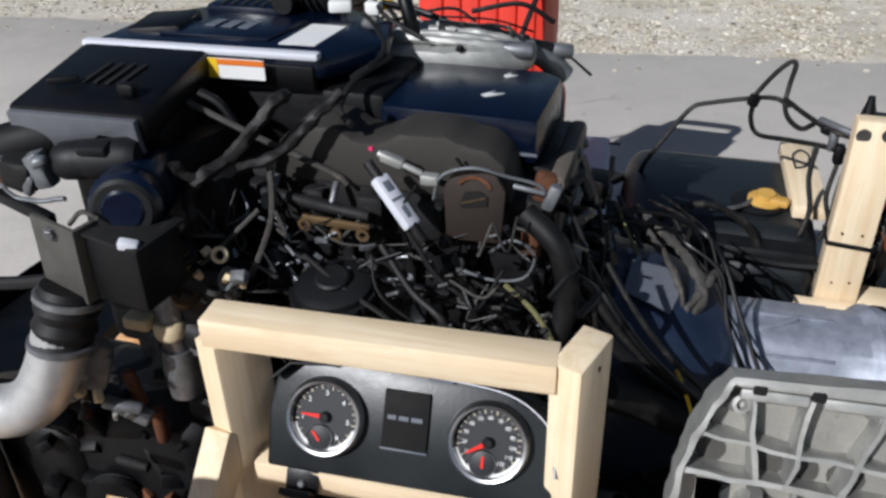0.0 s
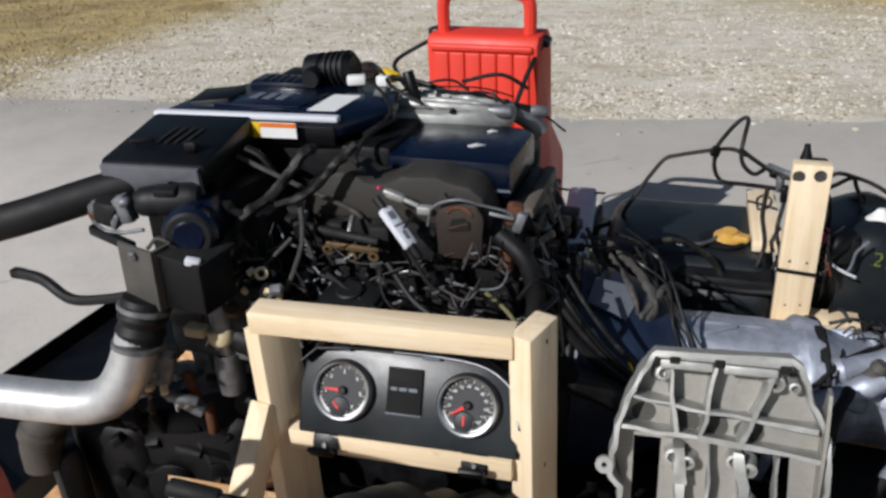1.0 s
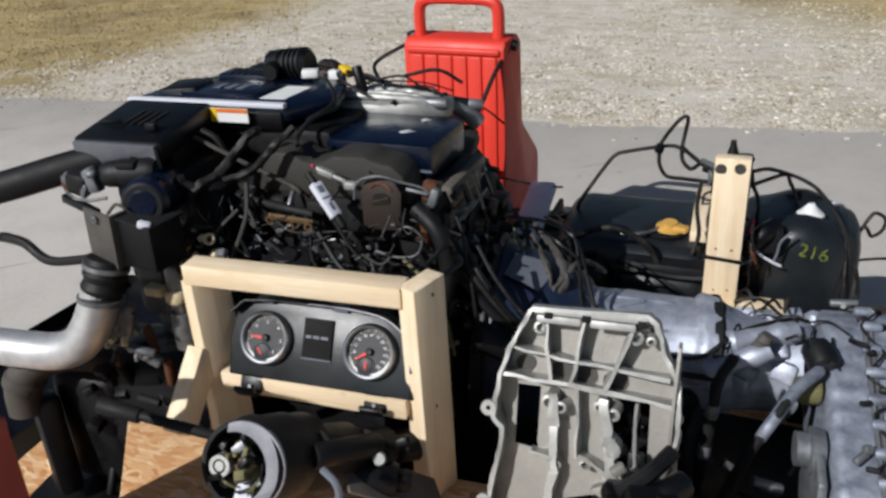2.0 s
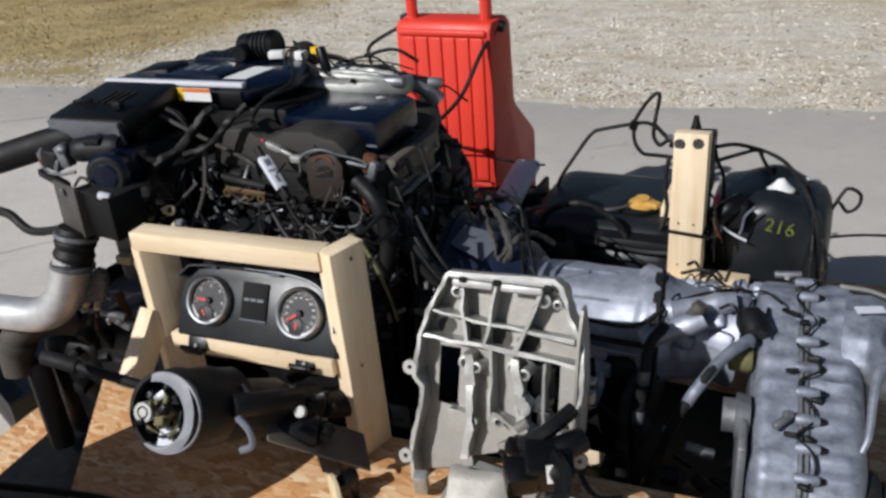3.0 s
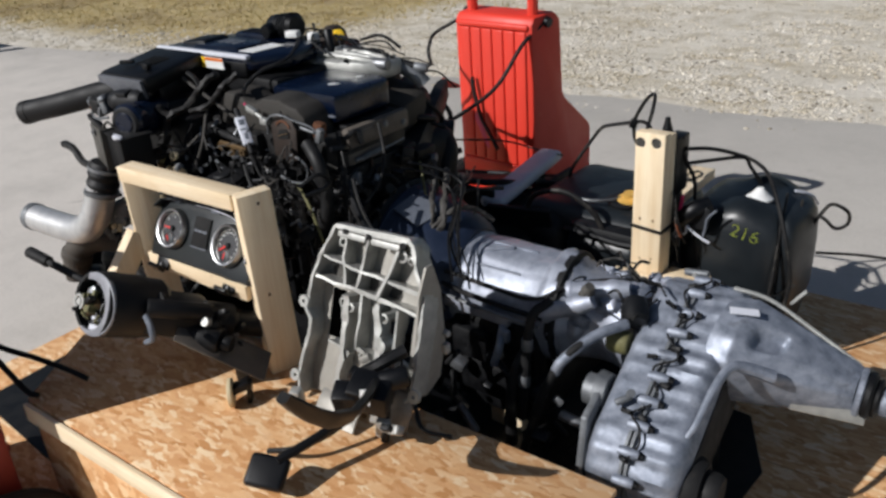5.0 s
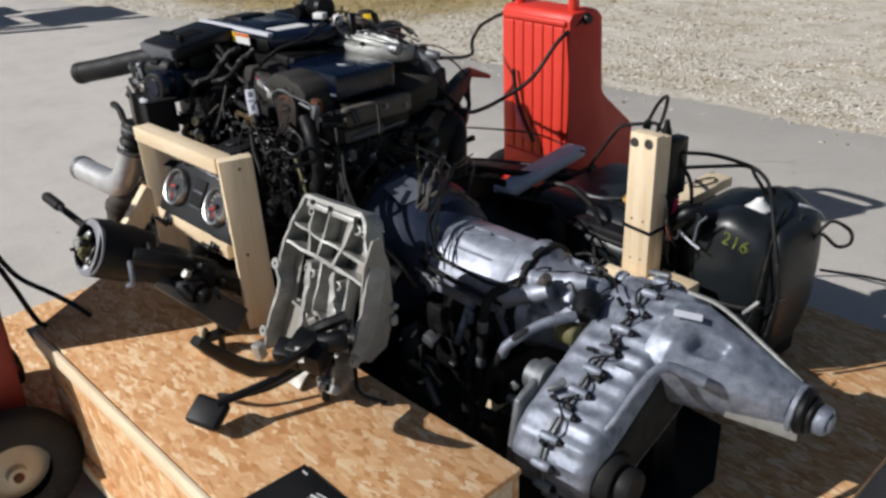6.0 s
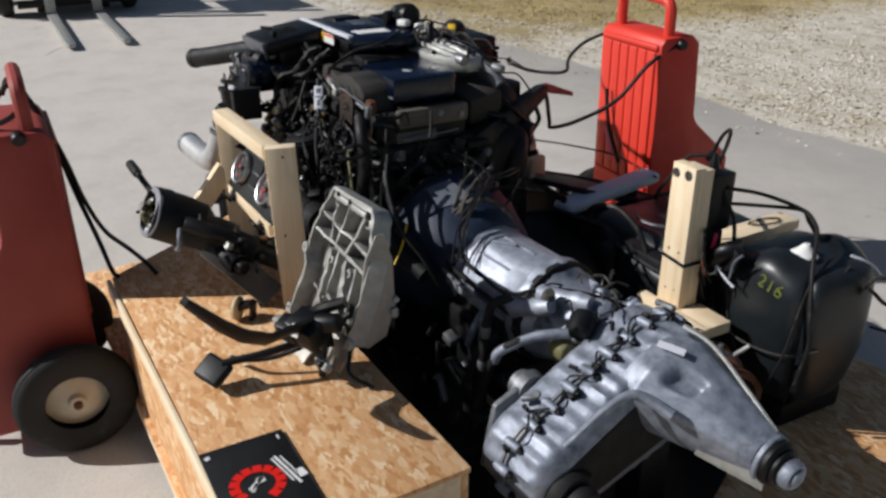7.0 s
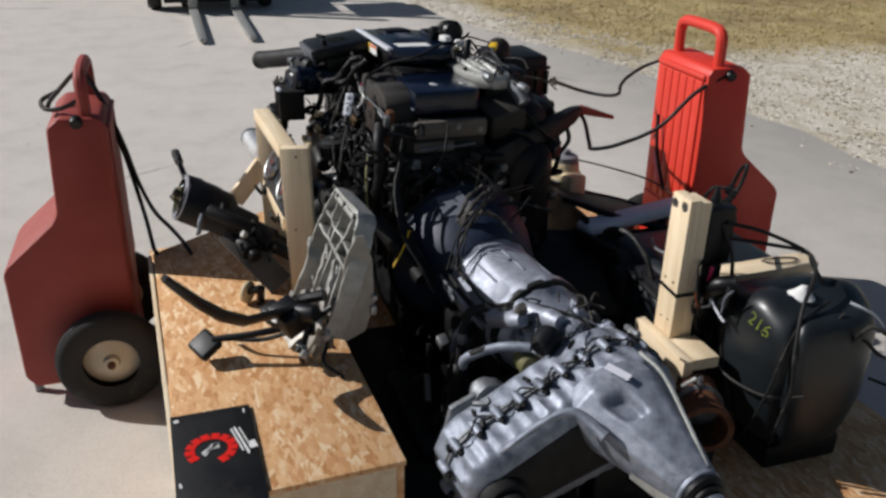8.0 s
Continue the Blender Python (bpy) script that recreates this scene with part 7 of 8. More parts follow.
    part("front_port", turned(lathe([(0.05, 0), (0.055, 0.5), (0.04, 0.55), (0.04, 1)], (-0.30, -0.02, 0), (-0.30, -0.02, -0.06), 20), M @ Matrix.Translation((0, 0, -0.02))), ALU_DULL, t)
    part("port_cap", turned(rod((-0.18, 0.06, -0.02), (-0.18, 0.06, -0.075), 0.032, 18), M), OLIVE, t, "dull olive cap")
    part("breather_line", tube([(1.03, 1.650, 0.742), (1.12, 1.668, 0.724), (1.24, 1.668, 0.668), (1.352, 1.660, 0.616)], 0.0055, 8, 7, 0.12, 0.010), ALU, t, "thin bright breather line")
    part("breather_stub", rod((1.16, 1.70, 0.71), (1.19, 1.715, 0.75), 0.005, 8), ALU, t)
    part("steel_stand", span_box(0.93, 1.03, 1.18, 1.28, 0.153, 0.34, 0.006), IRON, t, "black steel support")
    part("steel_stand", span_box(0.93, 1.03, 1.56, 1.66, 0.153, 0.43, 0.006), IRON, t, "black steel support")
    return t


build_transfer_case()


# ---- wooden post ----
def build_post():
    p = thing("wooden_post", (0.61, 2.04, 0.152), "upright pine post with two drilled holes near its top", "post")
    part("front_board", box(0.598, 2.031, 0.742, 0.100, 0.040, 0.486, 0.003, (-0.9, 0, 0)), PINE, p, "pale front board")
    part("back_board", box(0.600, 2.0705, 0.737, 0.095, 0.037, 0.475, 0.003, (-0.9, 0, 0)), PINE, p)
    part("lower_board", box(0.600, 2.038, 0.3255, 0.090, 0.056, 0.345, 0.003), PINE, p)
    part("foot_board", span_box(0.50, 0.80, 1.965, 2.001, 0.455, 0.515, 0.003), PINE_X, p)
    part("cross_board", span_box(0.652, 0.79, 2.003, 2.10, 0.47, 0.51, 0.003), PINE_X, p)
    # flat dark discs stand for the shaded insides of the holes
    for x, z in ((0.566, 0.952), (0.619, 0.957)):
        part("drilled_hole", joined(lathe([(0.0135, 0), (0.0135, 1)], (x, 2.02, z), (x, 2.0138, z), 20), lathe([(0.010, 0), (0.0165, 0.2), (0.0165, 1)], (x, 2.02, z), (x, 2.0141, z), 20)), LOOM_DUSTY, p, "drilled hole")
    part("strap", joined(box(0.599, 2.049, 0.668, 0.112, 0.092, 0.010, 0.003, (0, 4, 0))), BLACK, p, "black strap")
    for x, z in ((0.575, 0.70), (0.62, 0.70), (0.58, 0.56), (0.62, 0.565)):
        part("nail_head", lathe([(0.0035, 0), (0.0035, 1)], (x, 2.014, z), (x, 2.0078, z), 8), RUST, p)
    f = thing("relay_module", (0.66, 2.12, 0.515), "black relay module with leads strapped behind the post", "relay box")
    part("case", joined(span_box(0.602, 0.652, 2.092, 2.185, 0.76, 0.952, 0.008), span_box(0.607, 0.648, 2.095, 2.165, 0.512, 0.76, 0.008)), BLACK, f)
    part("latch", joined(lathe([(0.020, 0), (0.016, 0.4), (0.010, 0.75), (0.008, 1)], (0.592, 2.145, 0.94), (0.590, 2.147, 1.0), 14), beam((0.592, 2.145, 0.95), (0.655, 2.14, 0.945), 0.02, 0.012, 0.003)), BLACK, f)
    rnd = random.Random(8)
    for i in range(7):
        a = Vector((0.655 + rnd.uniform(-0.01, 0.01), 2.088, rnd.uniform(0.64, 0.78)))
        b = a + Vector((rnd.uniform(0.0, 0.05), rnd.uniform(-0.03, 0.02), rnd.uniform(-0.14, 0.0)))
        part("lead", tube([a, a + Vector((0.02, -0.03, -0.01)), (a + b) / 2 + Vector((0.02, -0.02, -0.03)), b], 0.003, 6, 6), (LOOM, LOOM, LOOM_DUSTY, LOOM, LOOM, COPPER, LOOM)[i], f)
    part("pink_lead", tube([(0.672, 2.11, 0.765), (0.668, 2.108, 0.73), (0.660, 2.11, 0.69), (0.664, 2.108, 0.66)], 0.0065, 8, 6), PINK, f, "faded pink lead")
    part("pale_loop", tube([(0.680, 2.11, 0.66), (0.672, 2.108, 0.675), (0.655, 2.106, 0.655), (0.648, 2.106, 0.615), (0.668, 2.106, 0.622), (0.690, 2.108, 0.64), (0.685, 2.11, 0.672)], 0.0034, 8, 6), GREYL, f, "pale looped wire")
    part("pale_wire", tube([(0.684, 2.11, 0.668), (0.712, 2.11, 0.645), (0.745, 2.11, 0.628), (0.768, 2.112, 0.618)], 0.0042, 8, 5), GREYL, f, "pale wire across the gap")
    part("pale_wire", tube([(0.742, 2.112, 0.625), (0.752, 2.11, 0.66), (0.758, 2.11, 0.70), (0.785, 2.112, 0.735)], 0.0042, 8, 5), GREYP, f)
    part("dark_bracket", plate([(0.0, 0.0), (0.062, 0.006), (0.075, 0.075), (0.055, 0.085), (0.0, 0.08)], 0.012, pose(0.690, 2.132, 0.648, 90, 0, 0), 0.003), BLACK_DUSTY, f)


build_post()


# ---- tanks ----
def build_tank():
    t = thing("plastic_tank", (0.84, 2.36, 0.152), "large ribbed black plastic tank marked 216 in yellow-green", "tank")
    outline = [(-0.215, -0.17), (-0.17, -0.205), (-0.06, -0.215), (0.06, -0.205), (0.105, -0.185), (0.112, -0.160), (0.125, -0.16), (0.148, -0.145), (0.160, -0.08), (0.162, 0.03), (0.146, 0.105), (0.10, 0.165), (0.02, 0.195), (-0.14, 0.20), (-0.20, 0.17), (-0.22, 0.08)]
    bm = bmesh.new()
    levels = [(0.235, 0.66), (0.25, 0.76), (0.30, 0.86), (0.37, 0.94), (0.41, 0.985), (0.55, 1.0), (0.625, 0.985), (0.67, 0.94), (0.700, 0.86), (0.714, 0.72), (0.720, 0.5)]
    rings = []
    for z, s in levels:
        pts = smooth_path([(x * s, y * s, 0) for x, y in outline] + [(outline[0][0] * s, outline[0][1] * s, 0)], 4)[:-1]
        rings.append([bm.verts.new((0.845 + p.x, 2.37 + p.y, z + (0.016 * math.cos(p.x * 26 + 0.6) if z > 0.66 else 0))) for p in pts])
    n = len(rings[0])
    for a, b in zip(rings, rings[1:]):
        for i in range(n):
            bm.faces.new((a[i], a[(i + 1) % n], b[(i + 1) % n], b[i]))
    bm.faces.new(rings[0][::-1])
    bm.faces.new(rings[-1])
    part("cradle", span_box(0.72, 0.94, 2.22, 2.50, 0.153, 0.235, 0.01), IRON, t, "black cradle under the tank")
    tree = BVHTree.FromBMesh(bm)
    body = part("body", bm, TANKP, t, "moulded black body", 60)
    mark = letters("216", 0.062, pose(0.858, 2.0, 0.700, 90, 10, 0), t, "number", PAINTY, 0.0)
    o = at_world(t)
    fine = bmesh.new()
    fine.from_mesh(mark.data)
    bmesh.ops.triangulate(fine, faces=fine.faces)
    bmesh.ops.subdivide_edges(fine, edges=fine.edges, cuts=5, use_grid_fill=True)
    for v in fine.verts:
        hit = tree.ray_cast(v.co + o, Vector((0.0, 0.95, -0.3)).normalized())
        if hit[0] is not None:
            v.co = hit[0] + hit[1] * (0.004 if hit[1].y < 0 else -0.004) - o
    fine.to_mesh(mark.data)
    fine.free()
    part("pump_cap", roughen(lathe([(0.044, 0), (0.043, 0.25), (0.030, 0.5), (0.014, 0.85), (0.010, 1)], (0.842, 2.318, 0.708), (0.842, 2.322, 0.752), 18), 0.004, 40, 2, 0), WHITE, t, "white pump cap")
    part("lock_ring", joined(lathe([(0.058, 0), (0.060, 0.5), (0.052, 1)], (0.842, 2.32, 0.702), (0.842, 2.32, 0.716), 28)), BLACK, t)
    part("filler_neck", joined(tube([(0.66, 2.20, 0.60), (0.66, 2.13, 0.66), (0.70, 2.12, 0.71), (0.74, 2.16, 0.73)], 0.03, 12, 6)), BLACK, t)
    for pts in (((0.62, 2.18, 0.55), (0.72, 2.125, 0.40), (0.80, 2.13, 0.30), (0.82, 2.18, 0.235)), ((0.92, 2.35, 0.735), (0.95, 2.22, 0.66), (0.955, 2.155, 0.45), (0.90, 2.15, 0.28)), ((0.96, 2.38, 0.71), (0.985, 2.26, 0.62), (0.98, 2.21, 0.40), (0.95, 2.21, 0.26))):
        part("strap_cable", tube(pts, 0.0045, 8, 8), LOOM, t, "black strap cable")
    part("grey_line", tube([(0.62, 2.16, 0.50), (0.72, 2.115, 0.48), (0.84, 2.108, 0.46), (0.95, 2.165, 0.45), (1.005, 2.25, 0.47)], 0.004, 8, 7), LOOM_DUSTY, t, "thin grey line")
    part("loop_cable", tube([(0.985, 2.38, 0.60), (1.018, 2.40, 0.672), (1.042, 2.42, 0.699), (1.081, 2.46, 0.665), (1.080, 2.48, 0.615), (1.05, 2.46, 0.600), (1.028, 2.42, 0.640), (1.02, 2.40, 0.655)], 0.0060, 8, 8), LOOM, t, "black cable loop")
    # thin pale rod paints the highlight along the shoulder edge
    part("shoulder_glint", tube([(0.915, 2.44, 0.712), (0.94, 2.47, 0.70), (0.957, 2.51, 0.675), (0.965, 2.54, 0.64)], 0.006, 8, 6, 0, 0, (1.0, 0.6)), GREYL, t, "pale strip painting the highlight on the tank shoulder")
    part("tail_lead", tube([(0.99, 2.50, 0.48), (1.12, 2.60, 0.46), (1.25, 2.66, 0.44), (1.22, 2.70, 0.40)], 0.005, 8, 7), LOOM, t)
    # hoses arching over from the post
    for pts, r in ((((0.655, 2.15, 0.905), (0.70, 2.26, 0.878), (0.762, 2.375, 0.826), (0.82, 2.365, 0.808), (0.866, 2.33, 0.785), (0.93, 2.25, 0.722), (0.985, 2.205, 0.60), (1.005, 2.20, 0.50), (0.99, 2.19, 0.36)), 0.0062),
                   (((0.640, 2.17, 0.845), (0.70, 2.28, 0.835), (0.757, 2.378, 0.822), (0.775, 2.40, 0.785), (0.805, 2.43, 0.722)), 0.0062),
                   (((0.652, 2.14, 0.90), (0.660, 2.15, 0.86), (0.680, 2.17, 0.80), (0.684, 2.18, 0.70), (0.70, 2.165, 0.58), (0.73, 2.155, 0.47), (0.775, 2.155, 0.38), (0.79, 2.19, 0.27)), 0.006)):
        part("fuel_hose", tube(pts, r, 8, 6, 0.08, 0.010), LOOM, t, "black fuel hose")


def build_second_tank():
    t = thing("black_reservoir", (0.28, 2.33, 0.152), "long black plastic reservoir with an amber yellow cap", "tank")
    part("body", span_box(0.02, 0.56, 2.10, 2.62, 0.153, 0.625, 0.075, 4), TANKP, t, "moulded black body")
    part("end_lobe", span_box(0.25, 0.555, 2.055, 2.30, 0.18, 0.565, 0.05, 3), TANKP, t)
    part("side_lobe", span_box(0.06, 0.25, 2.03, 2.34, 0.20, 0.59, 0.07, 3), BLACK_DUSTY, t)
    part("body_step", joined(span_box(0.27, 0.55, 2.062, 2.20, 0.545, 0.60, 0.02), tube([(0.26, 2.06, 0.57), (0.36, 2.055, 0.575), (0.46, 2.06, 0.565), (0.55, 2.06, 0.57)], 0.012, 8, 5)), BLACK_DUSTY, t)
    part("cap", joined(lathe([(0.030, 0), (0.046, 0.2), (0.046, 0.55), (0.026, 0.65), (0.024, 1)], (0.415, 2.25, 0.63), (0.415, 2.245, 0.672), 22), box(0.435, 2.24, 0.655, 0.085, 0.038, 0.022, 0.008, (0, 0, -15))), AMBER, t, "amber yellow cap")
    part("cap_collar", lathe([(0.07, 0), (0.075, 0.6), (0.06, 1)], (0.40, 2.26, 0.625), (0.40, 2.26, 0.645), 24), BLACK_DUSTY, t)
    part("top_line", tube([(0.18, 2.20, 0.645), (0.28, 2.16, 0.65), (0.36, 2.20, 0.65), (0.40, 2.30, 0.648)], 0.006, 8, 7), STEEL, t)
    part("arch_hose", tube([(0.12, 2.02, 0.60), (0.16, 2.02, 0.69), (0.26, 2.05, 0.715), (0.36, 2.07, 0.66), (0.42, 2.08, 0.56)], 0.010, 8, 7), LOOM, t)
    # bent metal lines rising behind the post
    lines = (((0.070, 2.40, 0.615), (0.086, 2.40, 0.662), (0.155, 2.42, 0.775), (0.195, 2.425, 0.828), (0.235, 2.42, 0.846), (0.345, 2.395, 0.880), (0.40, 2.36, 0.898), (0.44, 2.33, 0.892)),
             ((0.345, 2.385, 0.878), (0.365, 2.38, 0.92), (0.398, 2.372, 0.972), (0.424, 2.37, 0.998), (0.436, 2.365, 0.99), (0.430, 2.36, 0.94), (0.426, 2.34, 0.892), (0.436, 2.30, 0.868), (0.465, 2.25, 0.862), (0.490, 2.23, 0.885)),
             ((0.425, 2.34, 0.905), (0.47, 2.27, 0.895), (0.53, 2.18, 0.89), (0.59, 2.12, 0.90)),
             ((0.350, 2.38, 0.878), (0.352, 2.39, 0.82), (0.378, 2.40, 0.775), (0.44, 2.32, 0.80), (0.51, 2.21, 0.838), (0.57, 2.13, 0.86)))
    for pts in lines:
        part("bent_line", tube(pts, 0.0068, 8, 8), LOOM, t, "bent black fuel line")
    for bm in (box(0.350, 2.38, 0.880, 0.028, 0.022, 0.034, 0.005, (0, 15, 20)), box(0.52, 2.20, 0.885, 0.030, 0.03, 0.022, 0.005, (0, 20, 0)), box(0.55, 2.15, 0.845, 0.024, 0.03, 0.05, 0.006)):
        part("line_clip", bm, BLACK, t)
    part("pale_union", joined(rod((0.50, 2.215, 0.905), (0.575, 2.13, 0.905), 0.009, 10), rod((0.535, 2.18, 0.89), (0.537, 2.18, 0.84), 0.012, 12)), ALU_DULL, t, "pale pipe union")
    part("drop_line", tube([(0.505, 2.20, 0.84), (0.500, 2.18, 0.76), (0.515, 2.15, 0.68), (0.50, 2.13, 0.615)], 0.0068, 8, 7), LOOM, t)
    part("drop_line", tube([(0.55, 2.14, 0.82), (0.54, 2.12, 0.74), (0.555, 2.10, 0.68), (0.54, 2.09, 0.63)], 0.006, 8, 7), LOOM, t)


build_tank()
build_second_tank()


def build_loose_parts():
    g = thing("grey_trim_panel", (0.06, 2.2, 0.152), "long pale grey moulded trim panel leaning beside the reservoir", "panel")
    part("panel", turned(box(0, 0, 0, 0.49, 0.100, 0.045, 0.018, (0, 0, 0), 3), pose(-0.062, 2.268, 0.634, 0, -5, 95)), GREYL, g)
    part("wing", beam((0.10, 2.00, 0.64), (0.05, 2.18, 0.22), 0.24, 0.02, 0.008), BLACK_DUSTY, g)
    part("prop", beam((-0.07, 2.40, 0.63), (-0.07, 2.40, 0.153), 0.03, 0.03), BLACK, g)
    b = thing("wooden_board", (0.522, 2.42, 0.626), "pale pine board lying on the black reservoir", "board")
    part("board", turned(box(0, 0, 0, 0.43, 0.090, 0.036, 0.003), pose(0.522, 2.42, 0.6445, 0, 0, 92)), PINE_Y, b)
    part("wire_ring", tube([(0.50, 2.44, 0.667), (0.53, 2.46, 0.668), (0.545, 2.53, 0.668), (0.525, 2.57, 0.668), (0.50, 2.53, 0.668), (0.50, 2.45, 0.669)], 0.003, 8, 6), LOOM_DUSTY, b, "thin wire loop lying on the board")
    f = thing("exhaust_pipe", (0.93, 1.98, 0.152), "rusty open-ended exhaust pipe beside the tank", "pipe")
    part("pipe", lathe([(0.068, 0), (0.068, 0.8), (0.078, 0.86), (0.080, 1.0), (0.062, 1.0), (0.060, 0.3)], (0.80, 2.02, 0.40), (0.985, 1.94, 0.40), 28, False), RUST, f)
    part("inside", lathe([(0.06, 0), (0.06, 1)], (0.84, 2.005, 0.40), (0.845, 2.002, 0.40), 24), DARKHOLE, f)
    part("clamp", joined(lathe([(0.07, 0), (0.074, 0.5), (0.07, 1)], (0.86, 1.994, 0.40), (0.885, 1.983, 0.40), 28), bolt((0.87, 1.98, 0.475), (0, 0, 1), 0.008, 0.03)), STEEL, f)
    part("stand", span_box(0.84, 0.93, 1.96, 2.03, 0.153, 0.335, 0.004), IRON, f)
    r = thing("cream_bottle", (-0.61, 2.22, 0.152), "cream plastic filter housing standing behind the engine", "bottle")
    part("bottle", joined(lathe([(0.070, 0), (0.078, 0.08), (0.078, 0.70), (0.066, 0.80), (0.060, 1.0)], (-0.62, 2.22, 0.49), (-0.62, 2.22, 0.69), 26), box(-0.545, 2.225, 0.58, 0.09, 0.10, 0.15, 0.02, (0, 0, 12))), CREAM, r)
    part("cap", joined(lathe([(0.052, 0), (0.055, 0.2), (0.055, 0.8), (0.045, 1)], (-0.62, 2.22, 0.688), (-0.62, 2.22, 0.722), 22), rod((-0.62, 2.22, 0.72), (-0.62, 2.22, 0.745), 0.02, 14)), PALE, r, "dusty grey cap")
    part("ring_clamp", lathe([(0.080, 0), (0.083, 0.5), (0.080, 1)], (-0.62, 2.22, 0.60), (-0.62, 2.22, 0.618), 26), STEEL, r)
    part("stalk", beam((-0.62, 2.22, 0.495), (-0.62, 2.22, 0.153), 0.06, 0.06), BLACK, r)
    h = thing("black_liner", (0.0, 2.0, 0.152), "dark curved plastic wheel liner between gearbox and reservoir", "liner")
    arc = [(0.30 * math.cos(radians(a)), 0.30 * math.sin(radians(a))) for a in range(20, 165, 8)]
    part("arch_sheet", band(arc, 0.008, 0.46, Matrix.Translation((0.02, 2.28, 0.27)) @ pose(0, 0, 0, 90, 0, -18), False), BLACK_DUSTY, h, "curved dark sheet")
    part("flat_sheet", plate([(-0.40, 0.0), (0.34, 0.0), (0.30, 0.26), (-0.36, 0.30)], 0.008, pose(-0.30, 2.16, 0.16, 66, 0, -28), 0.002), BLACK_DUSTY, h)
    # flat dark sheet added for the engine's shade on the boards
    part("floor_shade", turned(box(0, 0, 0, 1.0, 0.50, 0.01, 0.003), pose(-0.25, 2.18, 0.165, 0, 0, -12)), BLACK_DUSTY, h, "added dark sheet for the shaded platform floor")
    # black shroud beside the platform
    s = thing("fan_shroud", (-1.72, 1.7, 0.0), "black plastic fan shroud lying beside the platform", "shroud")
    sh = plate([(-2.02, 1.32), (-1.50, 1.10), (-1.46, 2.28), (-1.95, 2.22)], 0.006, pose(0, 0, 0.10), 0)
    part("panel", sh, BLACK, s)
    part("wall", band([(-2.02, 1.32), (-1.50, 1.10), (-1.46, 2.28), (-1.95, 2.22)], 0.008, 0.16, pose(0, 0, 0.0)), BLACK, s)
    # beam and blocks on the platform; pale strip added for its sunlit edge
    k = thing("lit_edge_strip", (-1.1, 1.1, 0.152), "long pale strip added for the sunlit edge of the platform", "timber")
    part("strip", beam((-1.252, 1.06, 0.172), (-1.320, 1.68, 0.172), 0.04, 0.038, 0.003), PINE_Y, k)
    # black mat put where the boards lie in deep shade
    mt = thing("shade_mat", (-0.95, 0.95, 0.153), "added black mat for the shade on the platform before the engine", "mat")
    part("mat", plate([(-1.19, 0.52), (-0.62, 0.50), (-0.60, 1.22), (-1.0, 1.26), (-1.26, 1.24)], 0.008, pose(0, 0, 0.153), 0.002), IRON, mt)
    ut = thing("plastic_undertray", (-0.3, 2.3, 0.152), "black plastic undertray lying behind the engine", "tray")
    part("sheet", roughen(plate([(-0.30, -0.24), (-0.33, 0.0), (-0.32, 0.24), (-0.12, 0.27), (0.22, 0.32), (0.32, 0.18), (0.26, -0.20), (0.10, -0.33), (-0.05, -0.32)], 0.022, pose(-0.3, 2.33, 0.548, -18, -8, 0), 0.006), 0.010, 9, 3, 3), RUBBER, ut, "bent black sheet")
    part("rim", tube([(-0.605, 2.12, 0.602), (-0.62, 2.33, 0.528), (-0.61, 2.55, 0.462), (-0.42, 2.59, 0.478), (-0.09, 2.62, 0.510)], 0.011, 8, 6), BLACK_DUSTY, ut, "rolled dusty rim")
    # walls added to keep the gaps under and beside the tray dark
    part("side_wall", roughen(span_box(-0.50, -0.03, 2.035, 2.050, 0.153, 0.662, 0.004), 0.006, 12, 2, 2), RUBBER, ut, "added black wall closing a dark gap at the tray")
    part("side_wall", roughen(span_box(-0.034, -0.016, 2.055, 2.56, 0.153, 0.588, 0.004), 0.006, 12, 5, 2), RUBBER, ut, "added black wall closing a dark gap at the tray")
    for x, y, z in ((-0.55, 2.40, 0.50), (-0.20, 2.48, 0.52), (-0.12, 2.10, 0.62)):
        part("foot", beam((x, y, z), (x, y, 0.153), 0.045, 0.045, 0.006), BLACK, ut)
    # black sheet added so the platform stays dark below engine and gearbox
    od = thing("shade_sheet", (0.45, 1.2, 0.153), "added black sheet for the shade under the engine and gearbox", "sheet")
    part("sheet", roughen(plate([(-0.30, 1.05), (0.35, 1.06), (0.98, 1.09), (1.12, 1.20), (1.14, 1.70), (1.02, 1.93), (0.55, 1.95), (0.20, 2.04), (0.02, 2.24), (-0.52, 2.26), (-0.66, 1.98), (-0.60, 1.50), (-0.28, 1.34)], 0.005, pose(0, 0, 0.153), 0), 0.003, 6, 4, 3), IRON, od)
    k2 = thing("steel_bar", (-1.0, 1.35, 0.152), "dark steel bar lying on the platform", "bar")
    part("bar", turned(box(0, 0, 0.02, 0.5, 0.05, 0.04, 0.004), pose(-1.02, 1.33, 0.153, 0, 0, -28)), IRON, k2)


build_loose_parts()


# ---- jumper cables ----
def cable(name, label, pts, r=0.010, mat=None, tips=()):
    c = thing(name, pts[0], label, "cable")
    part("lead", tube(pts, r, 10, 9), mat or RUBBER, c)
    for a, b, m2 in tips:
        part("clamp", loft([[Vector(a).lerp(Vector(b), f) + Vector((r * math.cos(q * 0.785), 0, r * math.sin(q * 0.785))) for q in range(8)] for f, r in ((0, 0.020), (0.3, 0.017), (0.8, 0.011), (1.0, 0.009))]), m2, c, "jump lead clamp")


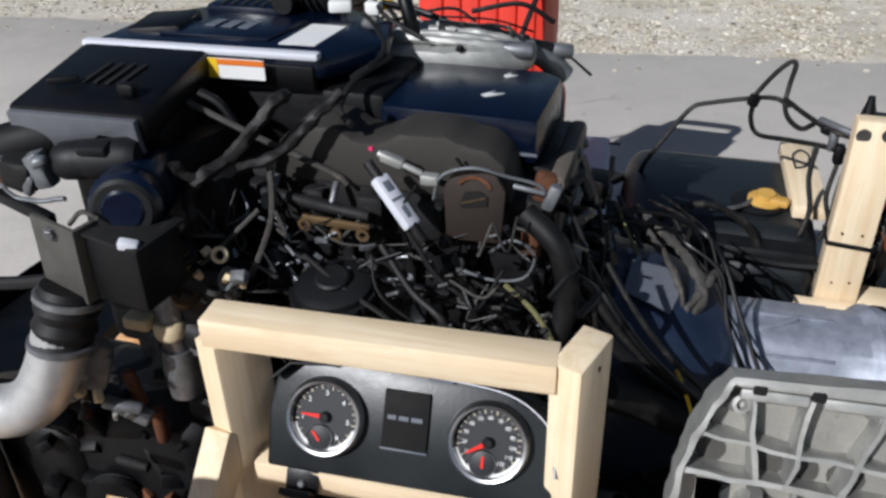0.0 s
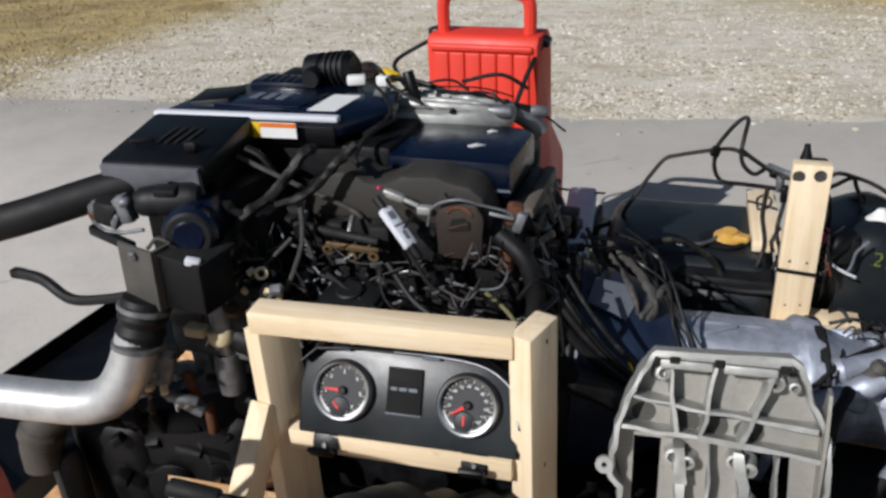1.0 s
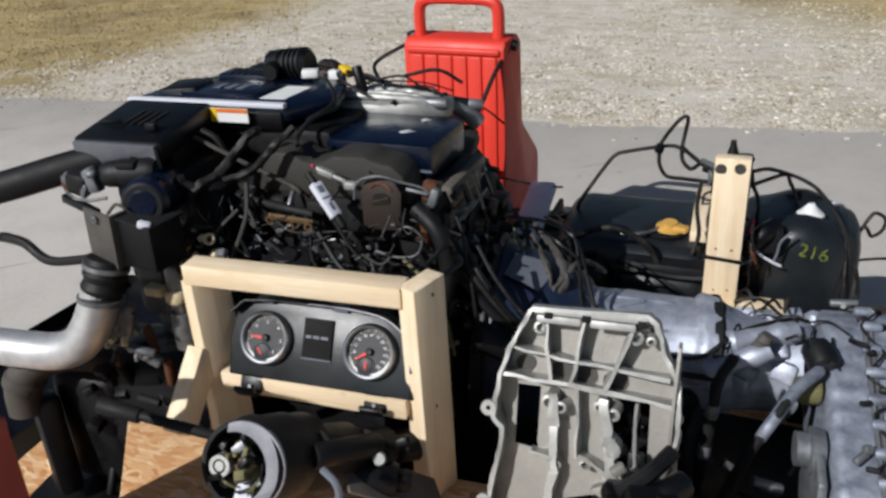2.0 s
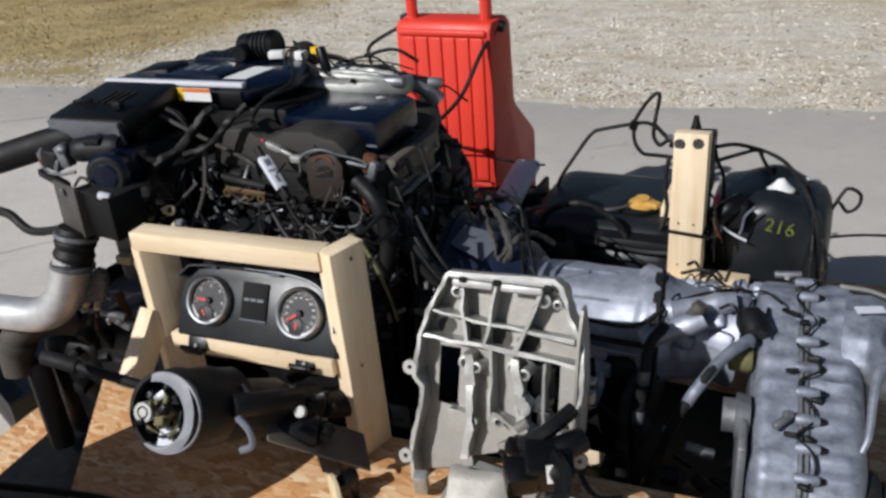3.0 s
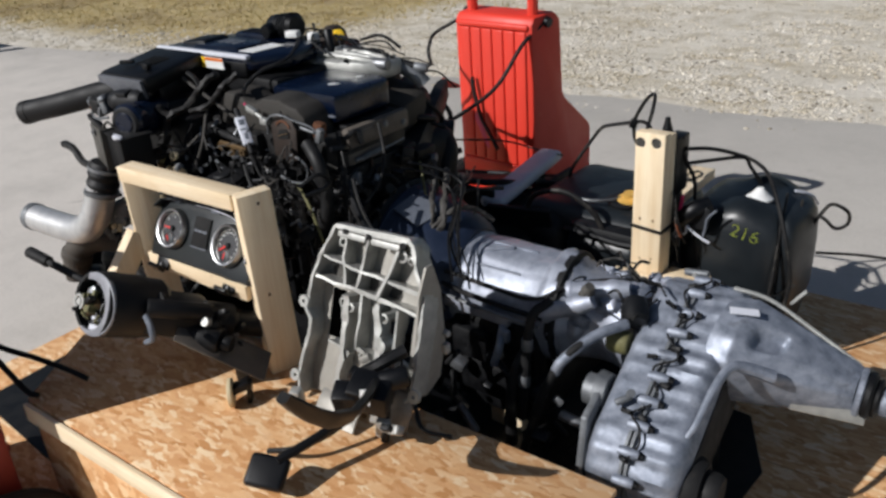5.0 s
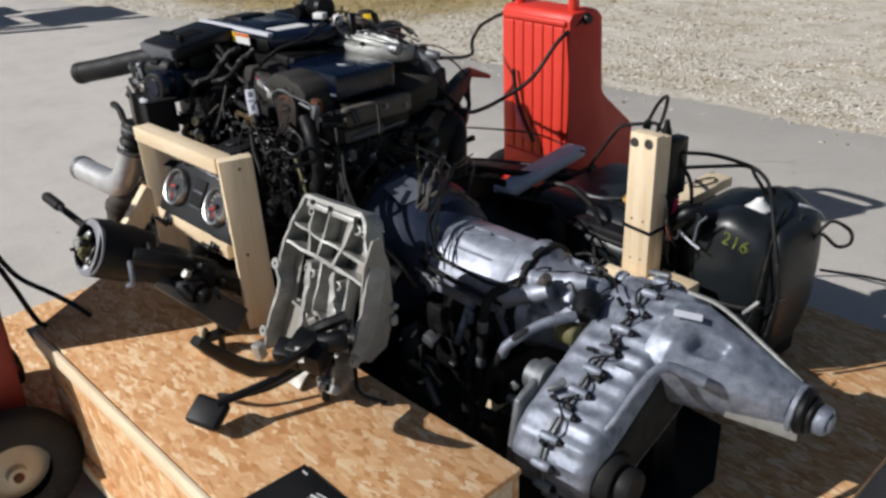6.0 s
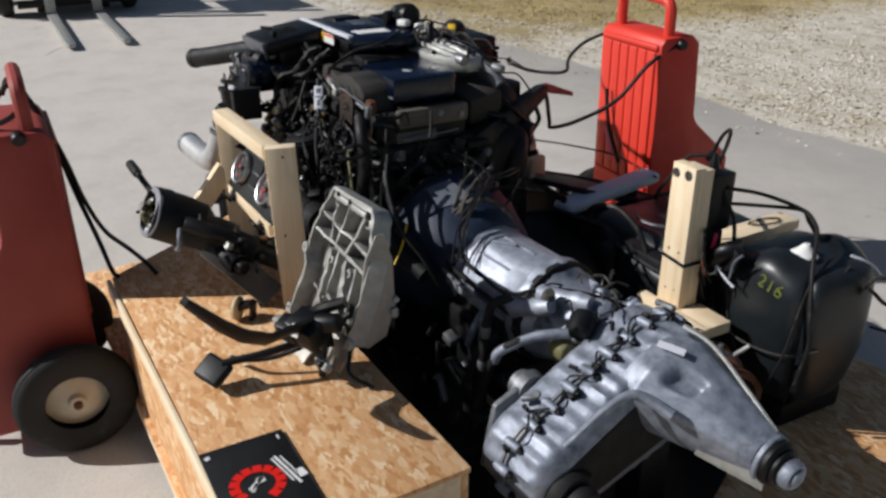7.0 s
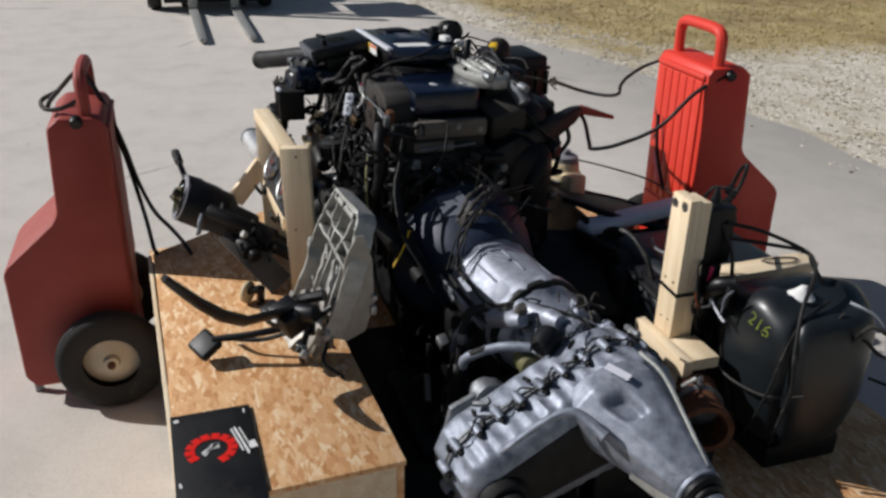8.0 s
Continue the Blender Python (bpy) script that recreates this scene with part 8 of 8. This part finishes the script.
cable("jump_lead", "black jump lead with a red clamp near the engine", [(-0.28, 2.77, 1.13), (-0.31, 2.64, 1.05), (-0.36, 2.52, 0.90), (-0.44, 2.38, 0.81), (-0.477, 2.275, 0.787), (-0.44, 2.235, 0.83), (-0.37, 2.17, 0.94), (-0.29, 2.10, 1.01)], 0.0085, None, [((-0.292, 2.105, 1.022), (-0.396, 2.312, 0.948), RED_OLD)])
cable("jump_lead", "black jump lead from the cart to the engine", [(-0.66, 2.80, 1.15), (-0.84, 2.72, 1.055), (-0.79, 2.60, 1.02), (-0.735, 2.53, 0.995), (-0.715, 2.51, 0.96), (-0.76, 2.47, 0.944), (-0.86, 2.40, 0.945), (-0.70, 2.20, 1.03), (-0.55, 2.09, 1.085)], 0.008, None, [((-0.60, 2.13, 1.065), (-0.48, 2.05, 1.10), BLACK)])
cable("jump_lead", "black jump lead with pink clamp leaning on the red cart", [(-0.605, 2.665, 0.88), (-0.59, 2.66, 0.80), (-0.555, 2.655, 0.70), (-0.50, 2.65, 0.62), (-0.465, 2.65, 0.565)], 0.009, None, [((-0.575, 2.655, 0.70), (-0.515, 2.645, 0.575), PINK)])
cable("ground_lead", "thin lead running from the engine to the trim panel", [(-0.62, 2.25, 0.70), (-0.45, 2.36, 0.70), (-0.28, 2.46, 0.69), (-0.12, 2.50, 0.66), (0.0, 2.46, 0.675)], 0.004, LOOM_DUSTY)
cable("jump_lead", "black jump lead hanging from the dull red cart", [(-0.66, 0.22, 1.18), (-0.63, 0.25, 1.185), (-0.62, 0.295, 1.10), (-0.62, 0.34, 0.93), (-0.62, 0.365, 0.80), (-0.50, 0.40, 0.66), (-0.40, 0.418, 0.578), (-0.36, 0.43, 0.569)], 0.008)
cable("jump_lead", "black jump lead lying onto the crate", [(-0.70, 0.21, 1.15), (-0.64, 0.24, 1.21), (-0.60, 0.29, 1.13), (-0.60, 0.35, 0.94), (-0.60, 0.385, 0.78), (-0.57, 0.43, 0.66), (-0.47, 0.49, 0.615), (-0.385, 0.528, 0.590), (-0.32, 0.55, 0.570)], 0.008)

cable("coiled_lead", "grey-black lead looped round the handle of the dull cart", [(-0.47, 0.13, 1.115), (-0.44, 0.15, 1.150), (-0.45, 0.19, 1.190), (-0.50, 0.235, 1.225), (-0.48, 0.27, 1.215), (-0.43, 0.25, 1.16), (-0.42, 0.19, 1.125), (-0.44, 0.13, 1.118), (-0.52, 0.11, 1.13), (-0.56, 0.16, 1.15)], 0.008, LOOM_DUSTY)


# ---- forklift in the distance ----
def build_forklift():
    f = thing("forklift", (-10.6, 1.2, 0), "dark forklift standing far off with its forks lowered", "forklift")
    for y in (0.93, 1.50):
        part("fork", joined(plate([(0, -0.06), (2.25, -0.05), (2.35, -0.03), (2.35, 0.03), (2.25, 0.05), (0, 0.06)], 0.045, pose(-9.86, y, 0.03, 0, 0, 0), 0.005), beam((-9.84, y, 0.03), (-9.84, y, 0.55), 0.05, 0.12, 0.005)), ALU, f, "bare steel fork")
    part("carriage", joined(*[span_box(-9.95, -9.88, 0.55, 1.90, z, z + 0.10, 0.01) for z in (0.15, 0.45)]), IRON, f)
    for y in (0.78, 1.58):
        part("mast_rail", span_box(-10.12, -9.98, y, y + 0.09, 0.08, 2.1, 0.01), IRON, f)
    part("chassis", joined(span_box(-12.0, -10.15, 0.55, 1.85, 0.25, 0.95, 0.06), span_box(-12.1, -11.2, 0.5, 1.9, 0.3, 1.15, 0.1)), BLACK, f)
    part("overhead_guard", joined(span_box(-11.6, -10.3, 0.65, 1.75, 2.0, 2.06, 0.01), *[beam((x, y, 0.95), (x, y, 2.0), 0.06, 0.06) for x in (-11.5, -10.35) for y in (0.7, 1.7)]), BLACK, f)
    for x, r in ((-10.45, 0.34), (-11.75, 0.27)):
        for y in (0.42, 1.98):
            w = part("wheel", lathe([(r * 0.55, 0), (r * 0.9, 0.02), (r, 0.25), (r, 0.75), (r * 0.9, 0.98), (r * 0.55, 1)], (x, y - 0.1, r), (x, y + 0.1, r), 30), TYRE, f, "black tyre")
            part("rim", rod((x, y - 0.105, r), (x, y + 0.105, r), r * 0.5, 22), RIM, w)


build_forklift()
